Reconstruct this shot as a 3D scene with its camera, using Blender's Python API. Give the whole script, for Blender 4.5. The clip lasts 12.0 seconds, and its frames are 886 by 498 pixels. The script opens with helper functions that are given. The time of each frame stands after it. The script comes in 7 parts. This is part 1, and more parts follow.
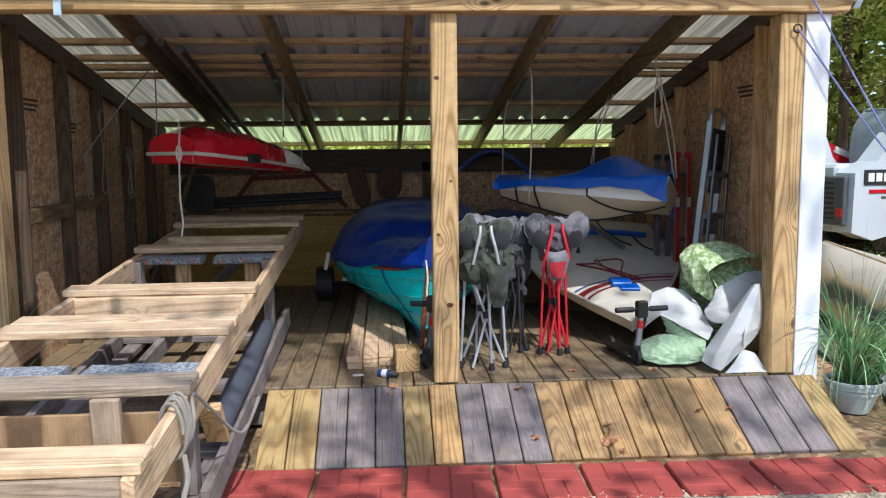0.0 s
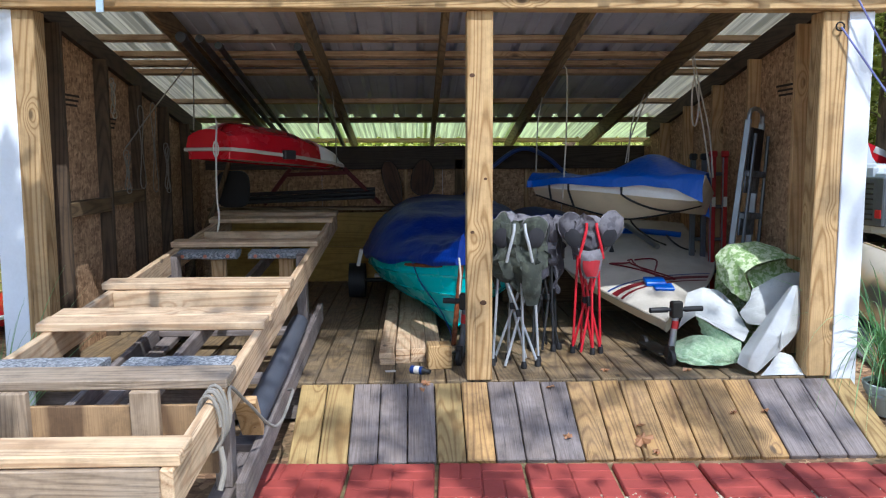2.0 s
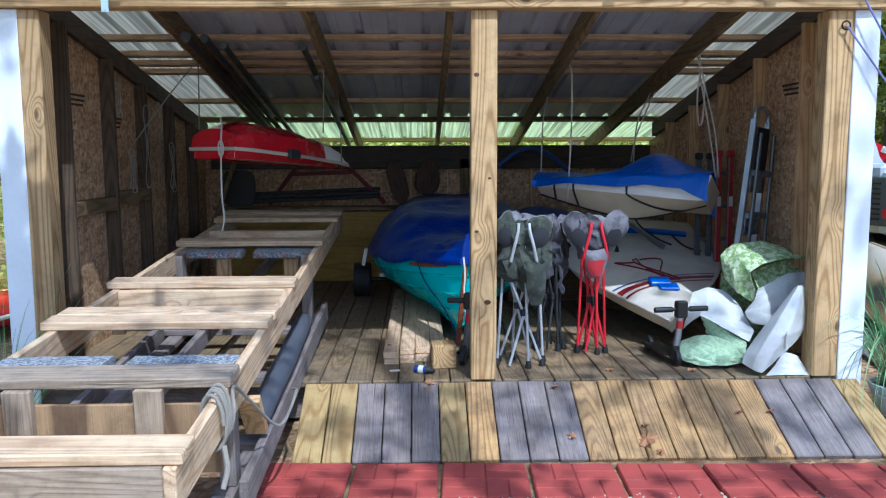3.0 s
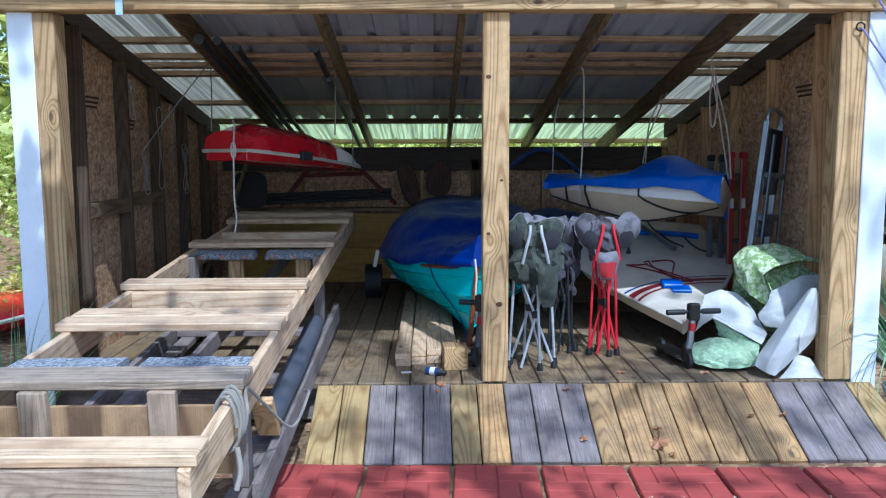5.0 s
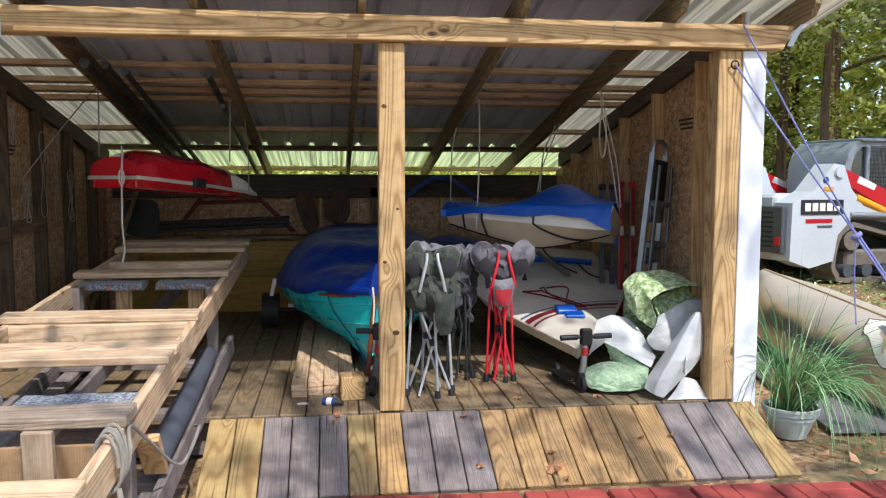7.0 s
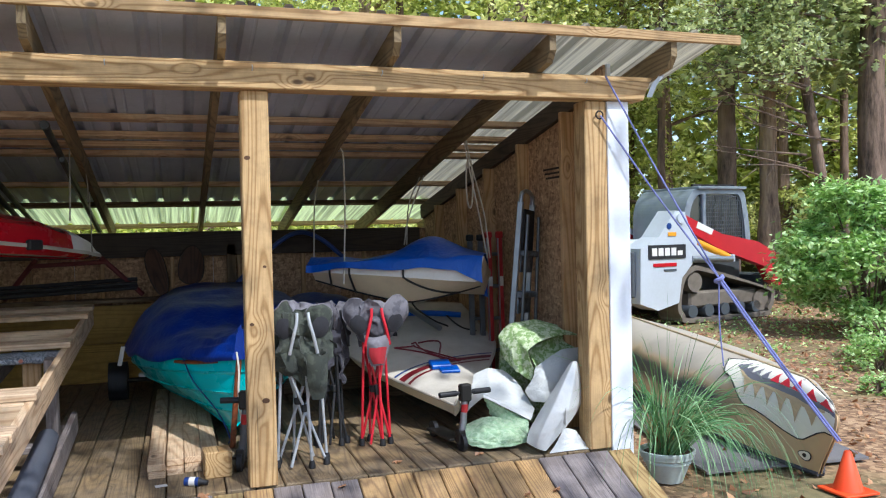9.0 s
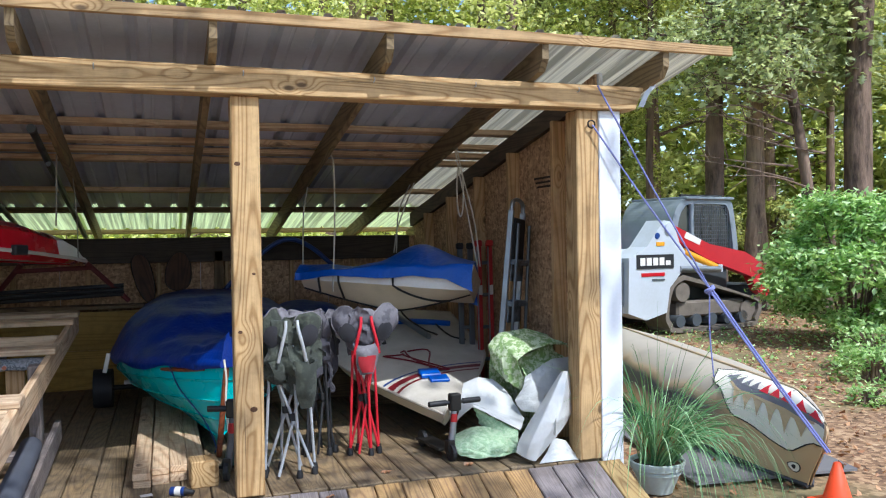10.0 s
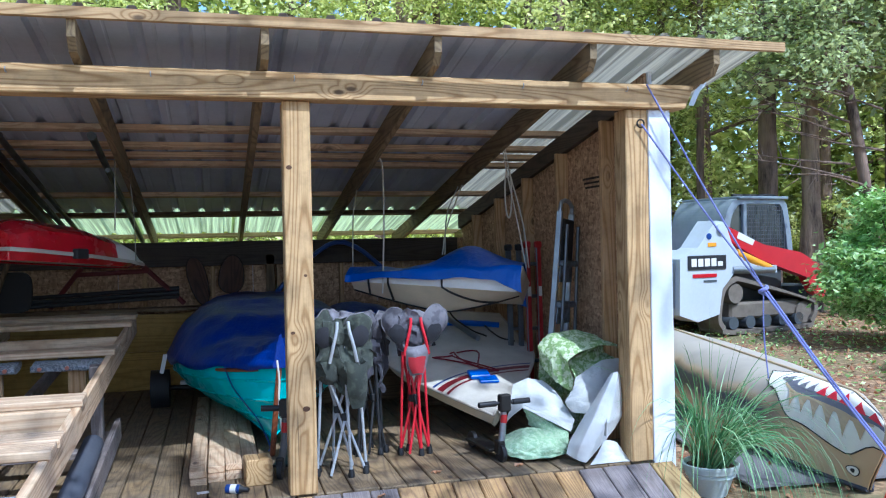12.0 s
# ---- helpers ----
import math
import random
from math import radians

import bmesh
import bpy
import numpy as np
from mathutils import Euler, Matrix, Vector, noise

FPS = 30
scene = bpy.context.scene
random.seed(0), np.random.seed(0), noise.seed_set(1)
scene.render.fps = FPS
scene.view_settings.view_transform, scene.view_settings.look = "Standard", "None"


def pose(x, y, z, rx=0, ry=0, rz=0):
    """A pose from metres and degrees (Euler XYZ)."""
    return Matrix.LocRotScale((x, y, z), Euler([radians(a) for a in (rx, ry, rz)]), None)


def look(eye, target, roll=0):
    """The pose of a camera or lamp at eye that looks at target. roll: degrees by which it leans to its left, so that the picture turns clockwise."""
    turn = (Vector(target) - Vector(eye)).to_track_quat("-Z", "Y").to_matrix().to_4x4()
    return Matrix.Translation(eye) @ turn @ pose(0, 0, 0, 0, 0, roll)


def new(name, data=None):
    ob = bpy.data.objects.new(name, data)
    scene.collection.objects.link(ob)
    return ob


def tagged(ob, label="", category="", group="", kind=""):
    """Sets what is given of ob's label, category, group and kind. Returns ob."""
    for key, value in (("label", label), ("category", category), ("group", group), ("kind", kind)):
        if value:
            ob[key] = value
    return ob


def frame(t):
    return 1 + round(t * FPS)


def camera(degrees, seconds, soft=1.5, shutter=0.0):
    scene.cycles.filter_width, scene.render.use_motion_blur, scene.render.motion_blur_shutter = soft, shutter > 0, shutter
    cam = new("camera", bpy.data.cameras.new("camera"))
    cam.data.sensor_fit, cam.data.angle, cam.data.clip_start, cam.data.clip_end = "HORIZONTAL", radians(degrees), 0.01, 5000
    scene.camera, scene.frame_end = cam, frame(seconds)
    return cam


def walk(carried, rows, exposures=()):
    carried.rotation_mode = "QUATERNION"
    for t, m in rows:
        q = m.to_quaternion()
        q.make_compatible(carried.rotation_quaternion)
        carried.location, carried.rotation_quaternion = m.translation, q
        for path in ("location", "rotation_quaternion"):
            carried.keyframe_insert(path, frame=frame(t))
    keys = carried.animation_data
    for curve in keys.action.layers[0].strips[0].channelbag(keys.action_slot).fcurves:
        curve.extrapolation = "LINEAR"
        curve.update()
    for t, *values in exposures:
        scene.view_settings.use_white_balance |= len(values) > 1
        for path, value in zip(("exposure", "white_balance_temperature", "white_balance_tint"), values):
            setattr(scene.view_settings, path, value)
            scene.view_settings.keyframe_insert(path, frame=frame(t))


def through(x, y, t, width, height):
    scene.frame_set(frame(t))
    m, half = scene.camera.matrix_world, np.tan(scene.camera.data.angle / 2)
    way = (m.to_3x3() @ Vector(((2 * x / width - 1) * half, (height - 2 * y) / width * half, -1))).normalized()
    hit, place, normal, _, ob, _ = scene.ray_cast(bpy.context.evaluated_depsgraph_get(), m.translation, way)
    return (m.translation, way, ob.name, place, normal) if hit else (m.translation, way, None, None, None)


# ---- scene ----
cam = camera(56.4, 12.0, soft=1.15)
PATH = [
    (0, (-0.262, -4.47, 1.259), (-0.122, -2.488, 1.034), -0.6),
    (0.5, (-0.269, -4.472, 1.261), (-0.146, -2.489, 1.033), -0.5),
    (1, (-0.276, -4.475, 1.259), (-0.176, -2.491, 1.03), -0.4),
    (1.5, (-0.284, -4.471, 1.255), (-0.2, -2.486, 1.026), -0.3),
    (2, (-0.284, -4.472, 1.26), (-0.216, -2.487, 1.029), -0.2),
    (2.5, (-0.282, -4.467, 1.262), (-0.221, -2.482, 1.029), -0.2),
    (3, (-0.273, -4.471, 1.259), (-0.22, -2.485, 1.027), -0.2),
    (5, (-0.281, -4.473, 1.266), (-0.253, -2.487, 1.036), -0.2),
    (5.5, (-0.286, -4.471, 1.263), (-0.245, -2.484, 1.035), -0.3),
    (6, (-0.283, -4.474, 1.258), (-0.203, -2.488, 1.041), -0.3),
    (6.5, (-0.272, -4.473, 1.27), (-0.143, -2.488, 1.066), -0.3),
    (7, (-0.243, -4.478, 1.278), (0.018, -2.502, 1.111), 0.1),
    (7.5, (-0.214, -4.419, 1.297), (0.202, -2.466, 1.171), 0.3),
    (7.7, (-0.218, -4.414, 1.294), (0.237, -2.47, 1.184), 0.0),
    (9.5, (-0.332, -4.219, 1.279), (0.302, -2.322, 1.249), -1.1),
    (10, (-0.324, -4.223, 1.281), (0.316, -2.328, 1.257), -0.8),
    (10.5, (-0.305, -4.195, 1.289), (0.316, -2.294, 1.261), -0.7),
    (11, (-0.309, -4.201, 1.287), (0.275, -2.289, 1.259), -0.9),
    (11.5, (-0.325, -4.21, 1.283), (0.225, -2.287, 1.258), -1.1),
    (12, (-0.337, -4.242, 1.272), (0.193, -2.313, 1.257), -1.2),
]
# seconds, stops, kelvin, tint
EXPOSURES = [(0.0, 0.82, 5700, 11), (0.5, 0.82, 4920, 9), (1.0, 0.82, 4870, 9), (1.5, 0.81, 4880, 9), (2.0, 0.84, 5450, 11), (2.5, 0.84, 5400, 11), (3.0, 0.82, 4900, 9), (5.5, 0.82, 4750, 9), (6.3, 0.82, 4780, 9), (6.6, 0.83, 4900, 10), (7.0, 0.86, 5950, 14), (7.5, 0.81, 5580, 11), (9.5, 0.84, 5560, 11), (10.0, 0.85, 5500, 11), (10.5, 0.87, 5270, 11), (11.0, 0.88, 5000, 10), (12.0, 0.91, 4800, 10)]
walk(cam, [(t, look(eye, target, roll)) for t, eye, target, roll in PATH], EXPOSURES)

# ---- world, sun ----
SUN_EL, SUN_AZ = radians(53), radians(160)
world = bpy.data.worlds.new("sky_world")
scene.world = world
world.use_nodes = True
wn = world.node_tree.nodes
sky = wn.new("ShaderNodeTexSky")
sky.sky_type, sky.sun_disc = "NISHITA", False
sky.sun_elevation, sky.sun_rotation = SUN_EL, SUN_AZ
sky.air_density, sky.dust_density = 1.0, 1.5
world.node_tree.links.new(sky.outputs[0], wn["Background"].inputs[0])
wn["Background"].inputs[1].default_value = 0.15
sun = new("sun", bpy.data.lights.new("sun", "SUN"))
sun.data.energy, sun.data.angle, sun.data.color = 2.7, radians(0.6), (1.0, 0.94, 0.84)
to_sun = Vector((math.sin(SUN_AZ) * math.cos(SUN_EL), math.cos(SUN_AZ) * math.cos(SUN_EL), math.sin(SUN_EL)))
sun.matrix_world = look(to_sun * 60, (0, 0, 0))


# ---- materials ----
class Nodes:
    """A small helper that wires one material."""

    def __init__(self, name):
        self.mat = bpy.data.materials.new(name)
        self.mat.use_nodes = True
        self.nt = self.mat.node_tree
        self.bsdf = self.nt.nodes["Principled BSDF"]
        self.out = self.nt.nodes["Material Output"]

    def add(self, kind, **sets):
        n = self.nt.nodes.new("ShaderNode" + kind)
        for k, v in sets.items():
            if k in n.inputs:
                n.inputs[k].default_value = v
        return n

    def link(self, a, b):
        self.nt.links.new(a, b)

    def ramp(self, fac, stops, mode="LINEAR"):
        r = self.add("ValToRGB")
        r.color_ramp.interpolation = mode
        el = r.color_ramp.elements
        while len(el) < len(stops):
            el.new(0.5)
        for e, (p, c) in zip(el, stops):
            e.position = p
            e.color = (*c, 1) if len(c) == 3 else c
        self.link(fac, r.inputs[0])
        return r.outputs[0]

    def math(self, op, a, b=None):
        m = self.add("Math")
        m.operation = op
        for i, v in enumerate((a, b)):
            if v is None:
                continue
            if isinstance(v, (int, float)):
                m.inputs[i].default_value = v
            else:
                self.link(v, m.inputs[i])
        return m.outputs[0]

    def mix(self, fac, a, b, blend="MIX"):
        m = self.add("Mix")
        m.data_type, m.blend_type = "RGBA", blend
        for i, v in ((0, fac), (6, a), (7, b)):
            if isinstance(v, (int, float)):
                m.inputs[i].default_value = v
            elif isinstance(v, tuple):
                m.inputs[i].default_value = (*v, 1)
            else:
                self.link(v, m.inputs[i])
        return m.outputs[2]

    def coords(self, scale=(1, 1, 1), shift=True):
        """Object coordinates, scaled, shifted by a random amount for each object."""
        tc = self.add("TexCoord")
        mp = self.add("Mapping")
        mp.inputs["Scale"].default_value = scale
        self.link(tc.outputs["Object"], mp.inputs[0])
        if shift:
            info = self.add("ObjectInfo")
            off = self.add("CombineXYZ")
            r = info.outputs["Random"]
            for i, k in enumerate((37.0, 61.0, 83.0)):
                self.link(self.math("MULTIPLY", r, k), off.inputs[i])
            self.link(off.outputs[0], mp.inputs["Location"])
        return mp.outputs[0]

    def noise(self, vec, scale, detail=2.0, rough=0.5):
        n = self.add("TexNoise", Scale=scale, Detail=detail, Roughness=rough)
        self.link(vec, n.inputs["Vector"])
        return n.outputs["Fac"]

    def bump(self, height, strength=0.3, distance=0.01):
        b = self.add("Bump", Strength=strength, Distance=distance)
        self.link(height, b.inputs["Height"])
        self.link(b.outputs[0], self.bsdf.inputs["Normal"])


def srgb(h):
    """Linear colour from a hex string."""
    v = [int(h[i:i + 2], 16) / 255 for i in (0, 2, 4)]
    return tuple(c / 12.92 if c <= 0.04045 else ((c + 0.055) / 1.055) ** 2.4 for c in v)


def wood(name, early, late, axis=1, rings=16.0, grey=None, grey_amount=0.0, stain=0.35, rough=0.75, knots=True, bump=0.35):
    """Flat-sawn softwood: growth-ring arches along one axis, fibres, knots, stains, checks."""
    m = Nodes(name)
    sc = [4.6, 4.6, 4.6]
    sc[axis] = 0.34
    v = m.coords(tuple(sc))
    n = m.noise(v, 1.0, 1.0, 0.4)
    kd = None
    if knots:
        ks = [4.6, 4.6, 4.6]
        ks[axis] = 2.1
        vo = m.add("TexVoronoi", Scale=1.0)
        m.link(m.coords(tuple(ks)), vo.inputs["Vector"])
        kd = vo.outputs["Distance"]
        swirl = m.ramp(kd, [(0.0, (0.13,) * 3), (0.28, (0, 0, 0))], "EASE")
        n = m.math("ADD", n, swirl)
    phase = m.math("MULTIPLY", n, rings * 2.9 * 6.28)
    waves = m.math("ADD", m.math("MULTIPLY", m.math("SINE", phase), 0.5), 0.5)
    mid = tuple((a * 1.2 + b * 0.8) / 2 for a, b in zip(early, late))
    col = m.ramp(waves, [(0.0, early), (0.5, tuple((a * 3 + b) / 4 for a, b in zip(early, mid))), (0.82, mid), (0.97, tuple((a * 0.25 + b * 0.75) for a, b in zip(early, late)))])
    fs = [210.0, 210.0, 210.0]
    fs[axis] = 5.0
    fibre = m.noise(m.coords(tuple(fs)), 1.0, 3.0, 0.6)
    col = m.mix(m.ramp(fibre, [(0.35, (0, 0, 0)), (0.8, (0.4, 0.4, 0.4))]), col, tuple(c * 0.6 for c in late))
    info = m.add("ObjectInfo")
    tone = m.ramp(info.outputs["Random"], [(0.0, (0.8, 0.8, 0.8)), (0.5, (0.98, 0.96, 0.94)), (1.0, (1.12, 1.1, 1.06))])
    col = m.mix(1.0, col, tone, "MULTIPLY")
    if knots:
        k = m.ramp(kd, [(0.0, (1, 1, 1)), (0.05, (0.85, 0.85, 0.85)), (0.085, (0, 0, 0))])
        col = m.mix(k, col, tuple(c * 0.3 for c in late))
    blot = m.noise(m.coords((2.2, 2.2, 2.2)), 1.6, 4.0, 0.65)
    if grey:
        g = m.ramp(blot, [(0.35, (0, 0, 0)), (0.7, (1, 1, 1))])
        g = m.math("MINIMUM", m.math("ADD", m.math("MULTIPLY", g, grey_amount), grey_amount * 0.6), 0.95)
        gc = m.mix(m.ramp(fibre, [(0.35, (0, 0, 0)), (0.7, (1, 1, 1))]), grey, tuple(c * 0.5 for c in grey))
        col = m.mix(g, col, gc)
    cs = [70.0, 70.0, 70.0]
    cs[axis] = 1.7
    check = m.noise(m.coords(tuple(cs)), 1.0, 2.0, 0.5)
    col = m.mix(m.ramp(check, [(0.68, (0, 0, 0)), (0.73, (0.6, 0.6, 0.6))]), col, tuple(c * 0.3 for c in late))
    dirt = m.ramp(m.noise(m.coords((5, 5, 5)), 2.0, 5.0, 0.7), [(0.45, (1, 1, 1)), (0.8, (1 - stain,) * 3)])
    col = m.mix(1.0, col, dirt, "MULTIPLY")
    m.link(col, m.bsdf.inputs["Base Color"])
    m.bsdf.inputs["Roughness"].default_value = rough
    h = m.math("ADD", m.math("MULTIPLY", fibre, 0.6), m.math("MULTIPLY", waves, 0.4))
    h = m.math("SUBTRACT", h, m.ramp(check, [(0.66, (0, 0, 0)), (0.74, (1, 1, 1))]))
    m.bump(h, bump, 0.003)
    return m.mat


def paint(name, colour, rough=0.5, metal=0.0, dirt=0.15, scale=6.0, coat=0.0, dirt_colour=None, bump=0.05):
    """Paint, plastic, metal: one colour with faint blotches, dust and scratches."""
    m = Nodes(name)
    v = m.coords()
    big = m.noise(v, scale, 4.0, 0.6)
    fine = m.noise(v, scale * 18, 3.0, 0.6)
    dc = dirt_colour or tuple(c * 0.45 for c in colour)
    f = m.ramp(m.math("ADD", m.math("MULTIPLY", big, 0.7), m.math("MULTIPLY", fine, 0.3)), [(0.4, (0, 0, 0)), (0.72, (dirt,) * 3)])
    m.link(m.mix(f, colour, dc), m.bsdf.inputs["Base Color"])
    r = m.ramp(big, [(0.3, (max(rough - 0.08, 0.02),) * 3), (0.7, (min(rough + 0.12, 1.0),) * 3)])
    m.link(r, m.bsdf.inputs["Roughness"])
    m.bsdf.inputs["Metallic"].default_value = metal
    m.bsdf.inputs["Coat Weight"].default_value = coat
    if bump:
        m.bump(fine, bump, 0.002)
    return m.mat


def cloth(name, colour, weave=260.0, rough=0.85, sheen=0.1, second=None, pattern=0.0):
    """Woven fabric or tarpaulin, with wrinkles in its relief."""
    m = Nodes(name)
    v = m.coords()
    big = m.noise(v, 5.0, 5.0, 0.65)
    col = m.mix(m.ramp(big, [(0.3, (0, 0, 0)), (0.75, (0.6, 0.6, 0.6))]), colour, tuple(c * 0.55 for c in colour))
    if second:
        p = m.noise(m.coords((1, 1, 1), False), pattern, 3.0, 0.75)
        col = m.mix(m.ramp(p, [(0.46, (0, 0, 0)), (0.53, (1, 1, 1))]), col, second)
    m.link(col, m.bsdf.inputs["Base Color"])
    m.bsdf.inputs["Roughness"].default_value = rough
    m.bsdf.inputs["Sheen Weight"].default_value = sheen
    h = m.math("ADD", m.noise(v, weave, 1.0), m.math("MULTIPLY", m.noise(v, 22.0, 4.0, 0.6), 3.0))
    m.bump(h, 0.35, 0.006)
    return m.mat


def tarp(name, colour):
    """Shiny poly tarpaulin with sharp creases."""
    m = Nodes(name)
    v = m.coords()
    big = m.noise(v, 3.0, 3.0, 0.6)
    m.link(m.mix(m.ramp(big, [(0.3, (0, 0, 0)), (0.8, (0.5, 0.5, 0.5))]), colour, tuple(c * 0.6 for c in colour)), m.bsdf.inputs["Base Color"])
    m.bsdf.inputs["Roughness"].default_value = 0.38
    w = m.noise(m.coords((9, 4, 5)), 1.0, 4.0, 0.55)
    ridge = m.math("ABSOLUTE", m.math("SUBTRACT", w, 0.5))
    m.bump(m.math("ADD", m.math("MULTIPLY", ridge, 1.2), m.math("MULTIPLY", m.noise(v, 40.0, 2.0), 0.15)), 0.6, 0.03)
    return m.mat


def osb(name):
    """Oriented strand board: flakes of several tans, pressed flat."""
    m = Nodes(name)
    v = m.coords((1, 1, 1))
    warp = m.noise(v, 14.0, 2.0)
    mp = m.add("VectorMath")
    mp.operation = "ADD"
    m.link(v, mp.inputs[0])
    sc = m.add("CombineXYZ")
    for i in range(3):
        m.link(m.math("MULTIPLY", warp, 0.05), sc.inputs[i])
    m.link(sc.outputs[0], mp.inputs[1])
    mats = []
    for scale in ((26, 26, 60), (70, 60, 24)):
        q = m.add("Mapping")
        q.inputs["Scale"].default_value = scale
        m.link(mp.outputs[0], q.inputs[0])
        vo = m.add("TexVoronoi", Scale=1.0)
        m.link(q.outputs[0], vo.inputs["Vector"])
        bw = m.add("RGBToBW")
        m.link(vo.outputs["Color"], bw.inputs[0])
        mats.append(bw.outputs[0])
    f = m.math("ADD", m.math("MULTIPLY", mats[0], 0.5), m.math("MULTIPLY", mats[1], 0.5))
    col = m.ramp(f, [(0.2, srgb("84664a")), (0.42, srgb("a48260")), (0.6, srgb("bb9872")), (0.85, srgb("d4b28a"))])
    dark = m.ramp(m.noise(v, 30.0, 3.0, 0.7), [(0.6, (1, 1, 1)), (0.74, (0.45, 0.4, 0.36))])
    m.link(m.mix(1.0, col, dark, "MULTIPLY"), m.bsdf.inputs["Base Color"])
    m.bsdf.inputs["Roughness"].default_value = 0.8
    m.bump(f, 0.25, 0.003)
    return m.mat


def leafy(name, a, b, c, through=0.35):
    """Leaves: three greens by island, partly let light through."""
    m = Nodes(name)
    geo = m.add("NewGeometry")
    col = m.ramp(geo.outputs["Random Per Island"], [(0.0, a), (0.45, b), (0.8, c), (1.0, tuple(min(x * 1.3, 1) for x in c))])
    m.link(col, m.bsdf.inputs["Base Color"])
    m.bsdf.inputs["Roughness"].default_value = 0.5
    tr = m.add("BsdfTranslucent")
    m.link(m.mix(1.0, col, (1.3, 1.3, 0.95), "MULTIPLY"), tr.inputs["Color"])
    mx = m.add("MixShader", Fac=through)
    m.link(m.bsdf.outputs[0], mx.inputs[1])
    m.link(tr.outputs[0], mx.inputs[2])
    m.link(mx.outputs[0], m.out.inputs[0])
    return m.mat


def sheet_plastic(name, colour, through=0.55):
    """Translucent corrugated roof sheet; streaks in its colour stand in for reflected sheen."""
    m = Nodes(name)
    v = m.coords((32, 0.5, 1))
    sheen_streak = m.noise(v, 1.0, 4.0, 0.6)
    col = m.mix(m.ramp(sheen_streak, [(0.4, (0, 0, 0)), (0.62, (1, 1, 1))]), tuple(c * 0.42 for c in colour), colour)
    m.link(col, m.bsdf.inputs["Base Color"])
    m.bsdf.inputs["Roughness"].default_value = 0.3
    tr = m.add("BsdfTranslucent")
    m.link(col, tr.inputs["Color"])
    mx = m.add("MixShader", Fac=through)
    m.link(m.bsdf.outputs[0], mx.inputs[1])
    m.link(tr.outputs[0], mx.inputs[2])
    m.link(mx.outputs[0], m.out.inputs[0])
    return m.mat


def ground_mat(name, cols, scale=1.0, bump=0.5):
    m = Nodes(name)
    v = m.coords((1, 1, 1), False)
    a = m.noise(v, 0.5 * scale, 5.0, 0.6)
    b = m.noise(v, 9.0 * scale, 5.0, 0.7)
    vo = m.add("TexVoronoi", Scale=28.0 * scale)
    m.link(v, vo.inputs["Vector"])
    bw = m.add("RGBToBW")
    m.link(vo.outputs["Color"], bw.inputs[0])
    f = m.math("ADD", m.math("MULTIPLY", b, 0.55), m.math("MULTIPLY", bw.outputs[0], 0.45))
    col = m.ramp(f, [(0.25, cols[0]), (0.45, cols[1]), (0.62, cols[2]), (0.8, cols[3])])
    col = m.mix(m.ramp(a, [(0.5, (0, 0, 0)), (0.64, (0.75, 0.75, 0.75))]), col, cols[4])
    m.link(col, m.bsdf.inputs["Base Color"])
    m.bsdf.inputs["Roughness"].default_value = 0.95
    m.bump(f, bump, 0.03)
    return m.mat


def bark_mat(name, light, dark):
    m = Nodes(name)
    v = m.coords((9, 9, 1.6))
    n = m.noise(v, 1.0, 5.0, 0.7)
    col = m.ramp(n, [(0.35, dark), (0.6, light)])
    m.link(m.mix(m.ramp(m.noise(m.coords((1, 1, 1)), 1.5, 3.0), [(0.45, (0, 0, 0)), (0.7, (0.6, 0.6, 0.6))]), col, tuple(c * 1.4 for c in light)), m.bsdf.inputs["Base Color"])
    m.bsdf.inputs["Roughness"].default_value = 0.95
    m.bump(n, 0.9, 0.04)
    return m.mat


YEL, YEL_D = srgb("c9a569"), srgb("8d6232")
M = {}
for ax, tag in ((0, "x"), (1, "y"), (2, "z")):
    M["pine_" + tag] = wood("treated_pine_" + tag, srgb("c0a273"), srgb("886638"), ax, 9.0, stain=0.35)
    M["raw_" + tag] = wood("raw_pine_" + tag, srgb("dcc09a"), srgb("b0875c"), ax, 7.0, grey=srgb("b8aa98"), grey_amount=0.2, stain=0.4)
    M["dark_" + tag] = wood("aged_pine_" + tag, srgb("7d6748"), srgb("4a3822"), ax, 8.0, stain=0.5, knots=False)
    M["stud_" + tag] = wood("stud_pine_" + tag, srgb("ccaa7c"), srgb("a07a4a"), ax, 7.0, stain=0.35)
    M["grey_" + tag] = wood("weathered_" + tag, srgb("84766a"), srgb("564a42"), ax, 8.0, grey=srgb("8d837f"), grey_amount=0.75, stain=0.45, rough=0.9, bump=0.6)
for ax, tag in ((1, "y"),):
    M["rafter"] = wood("rafter_pine", srgb("8c7a58"), srgb("5f4e35"), 1, 8.0, stain=0.4, knots=False)
M["plate"] = wood("dark_plate_wood", srgb("4e3f30"), srgb("30261c"), 1, 8.0, stain=0.5, knots=False)
M["new_board"] = wood("new_ramp_board", srgb("ad9562"), srgb("836438"), 1, 9.0, stain=0.3)
M["old_yellow"] = wood("aged_yellow_board", srgb("bf985c"), srgb("7d572e"), 1, 10.0, grey=srgb("8f826f"), grey_amount=0.22, stain=0.55, rough=0.7, bump=0.5)
M["deck_board"] = wood("deck_board", srgb("9d8356"), srgb("5d4426"), 1, 11.0, grey=srgb("7c7264"), grey_amount=0.4, stain=0.6, rough=0.75, bump=0.5)
M["ply"] = wood("yellow_plywood", srgb("b9964a"), srgb("9a7732"), 0, 5.0, stain=0.4, knots=False)
M["ply_cleat"] = wood("stained_plywood", srgb("b0926c"), srgb("4a3424"), 2, 2.6, stain=0.5, knots=False)
